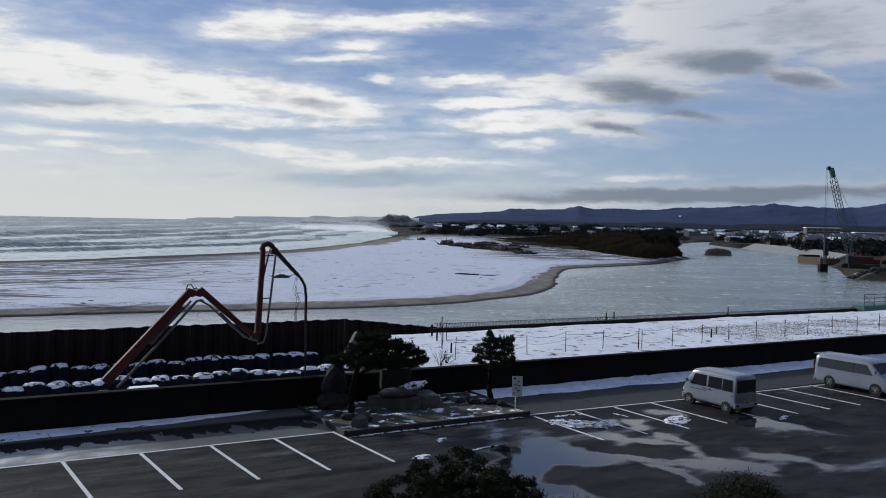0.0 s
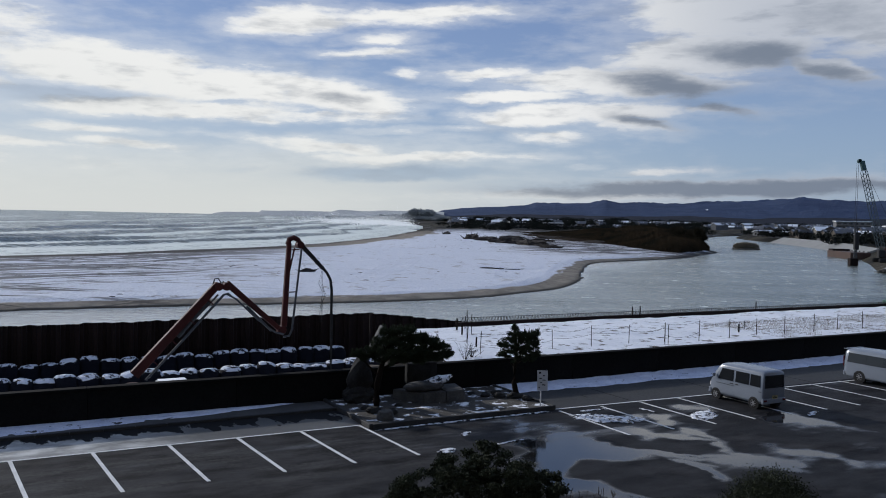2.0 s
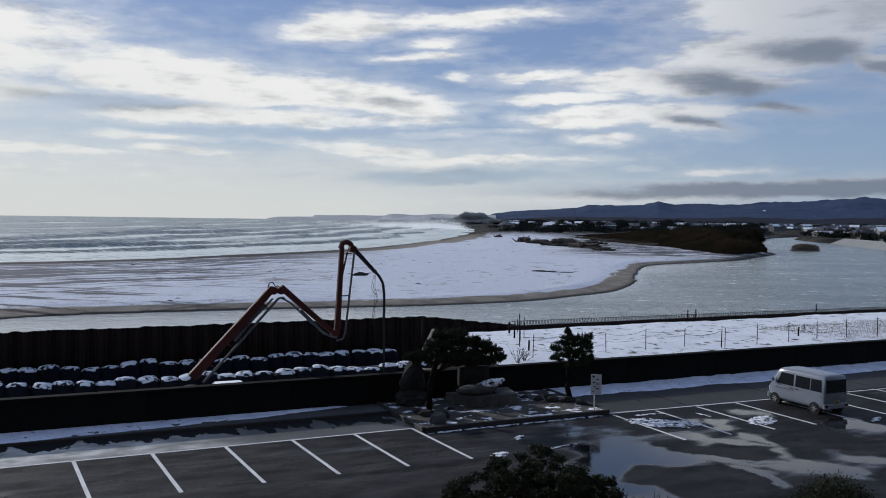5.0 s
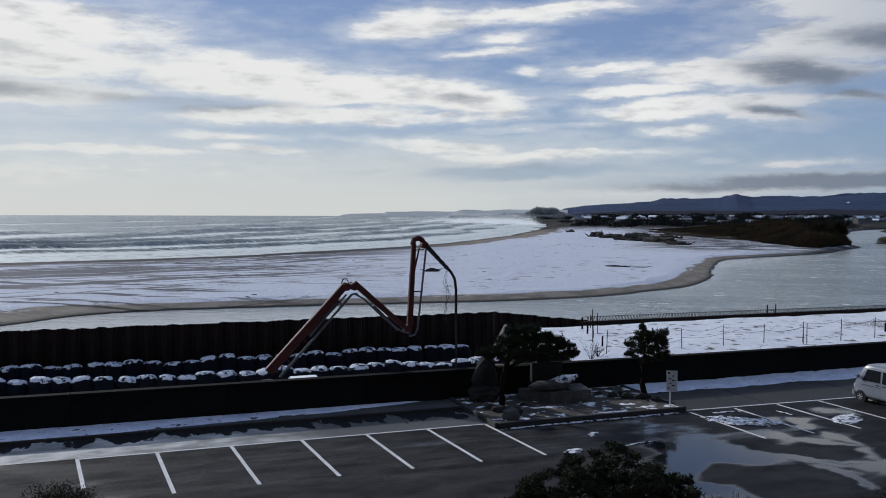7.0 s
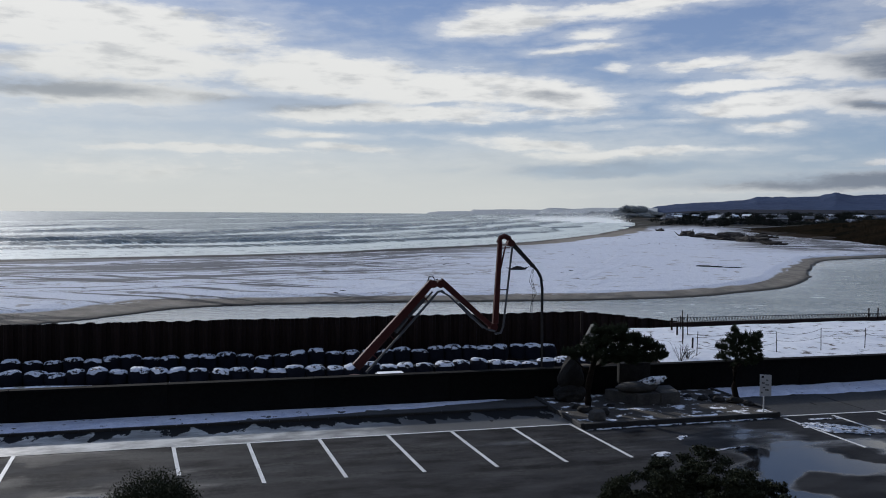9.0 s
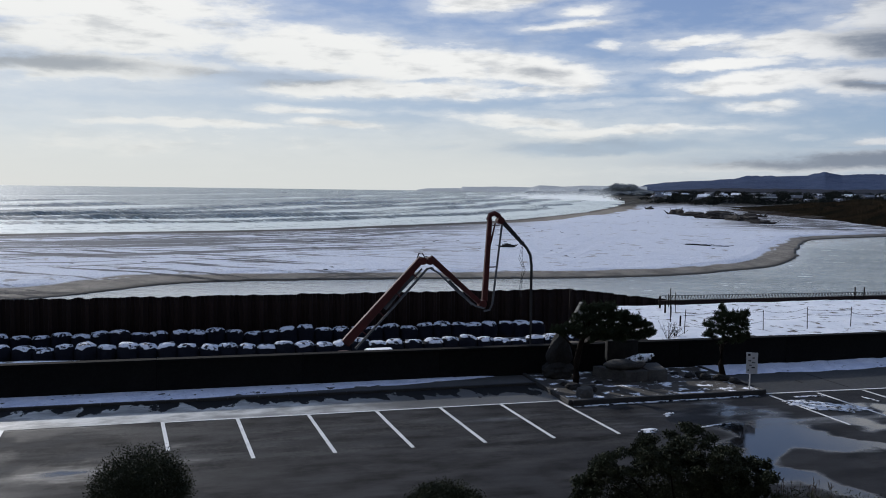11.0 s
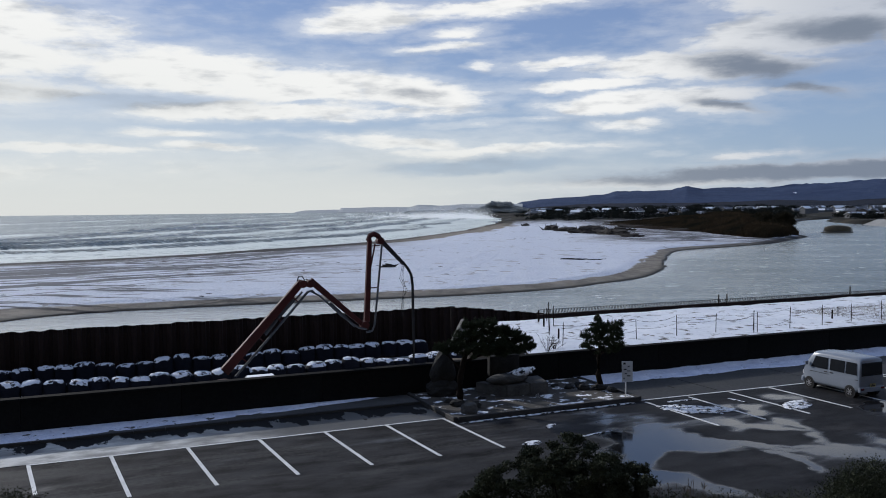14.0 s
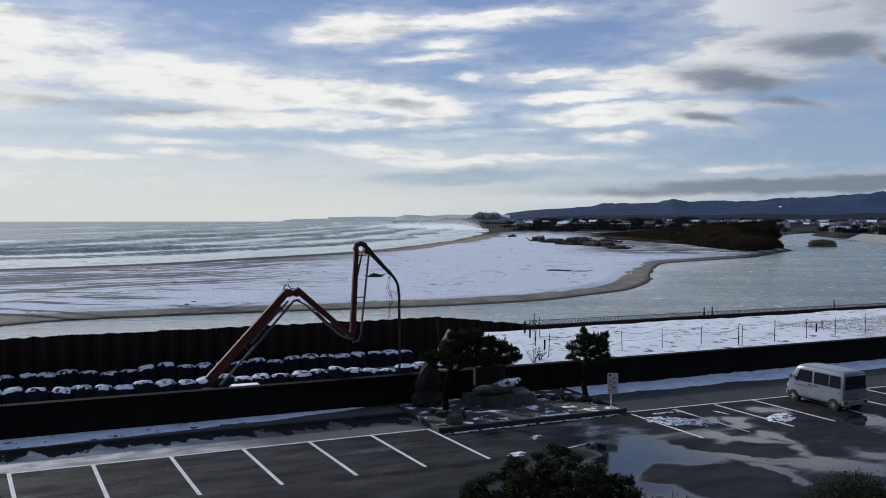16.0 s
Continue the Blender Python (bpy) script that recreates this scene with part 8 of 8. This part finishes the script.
def barge():
    ob = thing("work_barge", pose(140.4, 325, WATER_Z, 0, 0, 85.5), "rusty brown steel work barge moored at the bank", "barge")
    bm = bmesh.new()
    box(bm, (25, 7, 2.7), (0, 0, 1.1), 0.15)
    part("hull", bm, surface("brown_barge_steel", (0.028, 0.014, 0.009), (0.06, 0.03, 0.02), 0.3, 0.8, 2.0, 0.4, 0.02), ob)
    bm = bmesh.new()
    box(bm, (5, 6.4, 0.7), (9.8, 0, 2.75), 0.1)
    part("raised_bow", bm, RUST, ob)
    for k in range(6):
        bm = bmesh.new()
        rod(bm, (-10 + 4 * k, -3.3, 2.2), (-10 + 4 * k, -3.3, 2.9), 0.18, 0.18, 8)
        part("bollard", bm, RUST, ob)


barge()


def crane():
    x, y = polar(24.75, 258)
    ob = thing("crawler_crane", pose(x, y, -1.2, 0, 0, 0), "crawler crane with a steep blue-grey lattice boom", "crane")
    blue = surface("crane_blue_paint", (0.02, 0.035, 0.04), (0.045, 0.07, 0.08), 0.5, 0.5, 4.0, 0.1, 0.01)
    foot, top = Vector((2.3, 0, 1.6)), Vector((-4.1, 0, 26.2))
    d = (top - foot).normalized()
    sx, sy = d.cross(Vector((0, 1, 0))).normalized(), Vector((0, 1, 0))
    for i, (a, b) in enumerate(((-1, -1), (1, -1), (1, 1), (-1, 1))):
        bm = bmesh.new()
        pts = [foot, foot + (top - foot) * 0.12 + (sx * a + sy * b) * 0.75, foot + (top - foot) * 0.9 + (sx * a + sy * b) * 0.65, top]
        tube(bm, pts, [0.09, 0.09, 0.08, 0.07], 6)
        part("boom_chord", bm, blue, ob)
    n = 16
    for k in range(n):
        bm = bmesh.new()
        s0, s1 = 0.12 + 0.78 * k / n, 0.12 + 0.78 * (k + 1) / n
        for a, b, a2, b2 in ((-1, -1, 1, -1), (1, -1, 1, 1), (1, 1, -1, 1), (-1, 1, -1, -1)):
            p = foot + (top - foot) * s0 + (sx * a + sy * b) * 0.7
            q = foot + (top - foot) * s1 + (sx * a2 + sy * b2) * 0.7
            rod(bm, p, q, 0.05, 0.05, 4)
        part("boom_lattice", bm, blue, ob)
    bm = bmesh.new()
    box(bm, (1.1, 1.2, 2.6), (top.x + 0.25, 0, top.z - 0.6), 0.15, (0, -15, 0))
    rod(bm, (top.x - 0.7, -0.4, top.z + 0.6), (top.x - 0.7, 0.4, top.z + 0.6), 0.55, 0.55, 14)
    box(bm, (1.6, 0.8, 0.7), (top.x - 0.4, 0, top.z + 0.4), 0.1, (0, 30, 0))
    part("boom_head", bm, surface("teal_crane_paint", (0.01, 0.04, 0.042), (0.025, 0.075, 0.078), 0.5, 0.6, 4.0, 0.1, 0.01), ob, "dark teal boom head with sheaves")
    for dx in (-1.0, -1.5):
        bm = bmesh.new()
        rod(bm, (top.x + dx * 0.9, 0, top.z), (top.x + dx * 0.9, 0, 4.5), 0.04, 0.04, 5)
        part("hoist_rope", bm, RUBBER, ob)
    bm = bmesh.new()
    rod(bm, top, (6.6, 0, 5.2), 0.04, 0.04, 5)
    part("pendant_rope", bm, RUBBER, ob)
    bm = bmesh.new()
    box(bm, (5.6, 3.0, 1.9), (4.6, 0, 2.3), 0.15)
    part("house_body", bm, RED, ob, "red machine house")
    bm = bmesh.new()
    box(bm, (1.8, 1.4, 2.0), (1.2, -1.3, 2.4), 0.15)
    part("cab", bm, PLASTIC, ob)
    for s in (-1, 1):
        bm = bmesh.new()
        box(bm, (6.4, 0.9, 1.1), (3.6, s * 2.0, 0.6), 0.4, seg=3)
        part("track", bm, RUBBER, ob)


crane()


def pile_frame():
    x, y = polar(23.72, 288)
    ob = thing("pile_frame", pose(x, y, WATER_Z - 0.5), "dark steel piles and leader standing in the river", "piling rig")
    for dx, h, r in ((-0.25, 13.4, 0.16), (0.45, 12.4, 0.16), (0.1, 16.0, 0.07)):
        bm = bmesh.new()
        rod(bm, (dx, 0, 0), (dx, 0, h), r, r, 10)
        part("steel_column", bm, STEEL, ob)
    for k in range(9):
        bm = bmesh.new()
        rod(bm, (-0.25, 0, 3.5 + k), (0.45, 0, 4.2 + k), 0.06, 0.06, 5)
        part("brace", bm, STEEL, ob)
    bm = bmesh.new()
    box(bm, (2.4, 2.0, 2.6), (-0.5, 0, 1.5), 0.1)
    part("guide_frame", bm, RUST, ob)
    bm = bmesh.new()
    box(bm, (1.3, 1.1, 5.2), (0.15, -0.3, 8.0), 0.12)
    part("hammer", bm, PLASTIC, ob)


pile_frame()


def excavator(az_, d, turn, label):
    x, y = polar(az_, d)
    z = max(float(bank_z(x, y)[0]), WATER_Z + 1.2)
    ob = thing("excavator", pose(x, y, z, 0, 0, turn), label, "excavator", "plant on the bank")
    for s in (-1, 1):
        bm = bmesh.new()
        box(bm, (3.8, 0.6, 0.9), (0, s * 1.1, 0.45), 0.3, seg=2)
        part("track", bm, RUBBER, ob)
    bm = bmesh.new()
    box(bm, (3.0, 2.5, 1.3), (-0.3, 0, 1.7), 0.15)
    part("body", bm, RED, ob)
    bm = bmesh.new()
    box(bm, (1.3, 1.1, 1.7), (0.7, 0.7, 2.2), 0.12)
    part("cab", bm, PLASTIC, ob)
    bm = bmesh.new()
    rod(bm, (1.0, -0.3, 1.8), (3.6, -0.3, 4.6), 0.28, 0.2, 6)
    part("boom", bm, RED, ob)
    bm = bmesh.new()
    rod(bm, (3.6, -0.3, 4.6), (5.4, -0.3, 1.9), 0.2, 0.14, 6)
    part("dipper_arm", bm, RED, ob)
    bm = bmesh.new()
    box(bm, (0.9, 1.0, 0.8), (5.4, -0.3, 1.3), 0.2)
    part("bucket", bm, PLASTIC, ob)


excavator(26.3, 262, 160, "red tracked excavator on the river bank")
excavator(27.2, 300, 20, "red tracked excavator on the river bank")
rub = random.Random(12)
bm = bmesh.new()
for k in range(220):
    s = rub.random()
    x, y = 108 + 26 * s + rub.uniform(-2, 2), 228 - 12 * s + rub.uniform(-3, 5)
    z = max(float(bank_z(x, y)[0]), WATER_Z - 0.2)
    lump(bm, (x, y, z + 0.1), (rub.uniform(0.4, 1.1), rub.uniform(0.4, 1.0), rub.uniform(0.3, 0.7)), 0.3, 1.3, 1, k)
solo("rubble_mound", bm, ROCK, Matrix.Identity(4), "dark armour stone rubble at the water's edge", kind="stuff")


def utility_pole(az_, d, h):
    x, y = polar(az_, d)
    ob = thing("utility_pole", pose(x, y, float(bank_z(x, y)[0])), "grey concrete utility pole with a crossarm", "pole", "utility poles of the town")
    bm = bmesh.new()
    rod(bm, (0, 0, -0.5), (0, 0, h), 0.2, 0.12, 8)
    part("pole", bm, STEEL, ob)
    bm = bmesh.new()
    box(bm, (2.2, 0.15, 0.15), (0, 0, h - 0.8), 0.02)
    part("crossarm", bm, RUST, ob)


for k in range(12):
    utility_pole(19.2 + 1.0 * k, 640 + (k * 83) % 260, 10 + (k * 7) % 4)
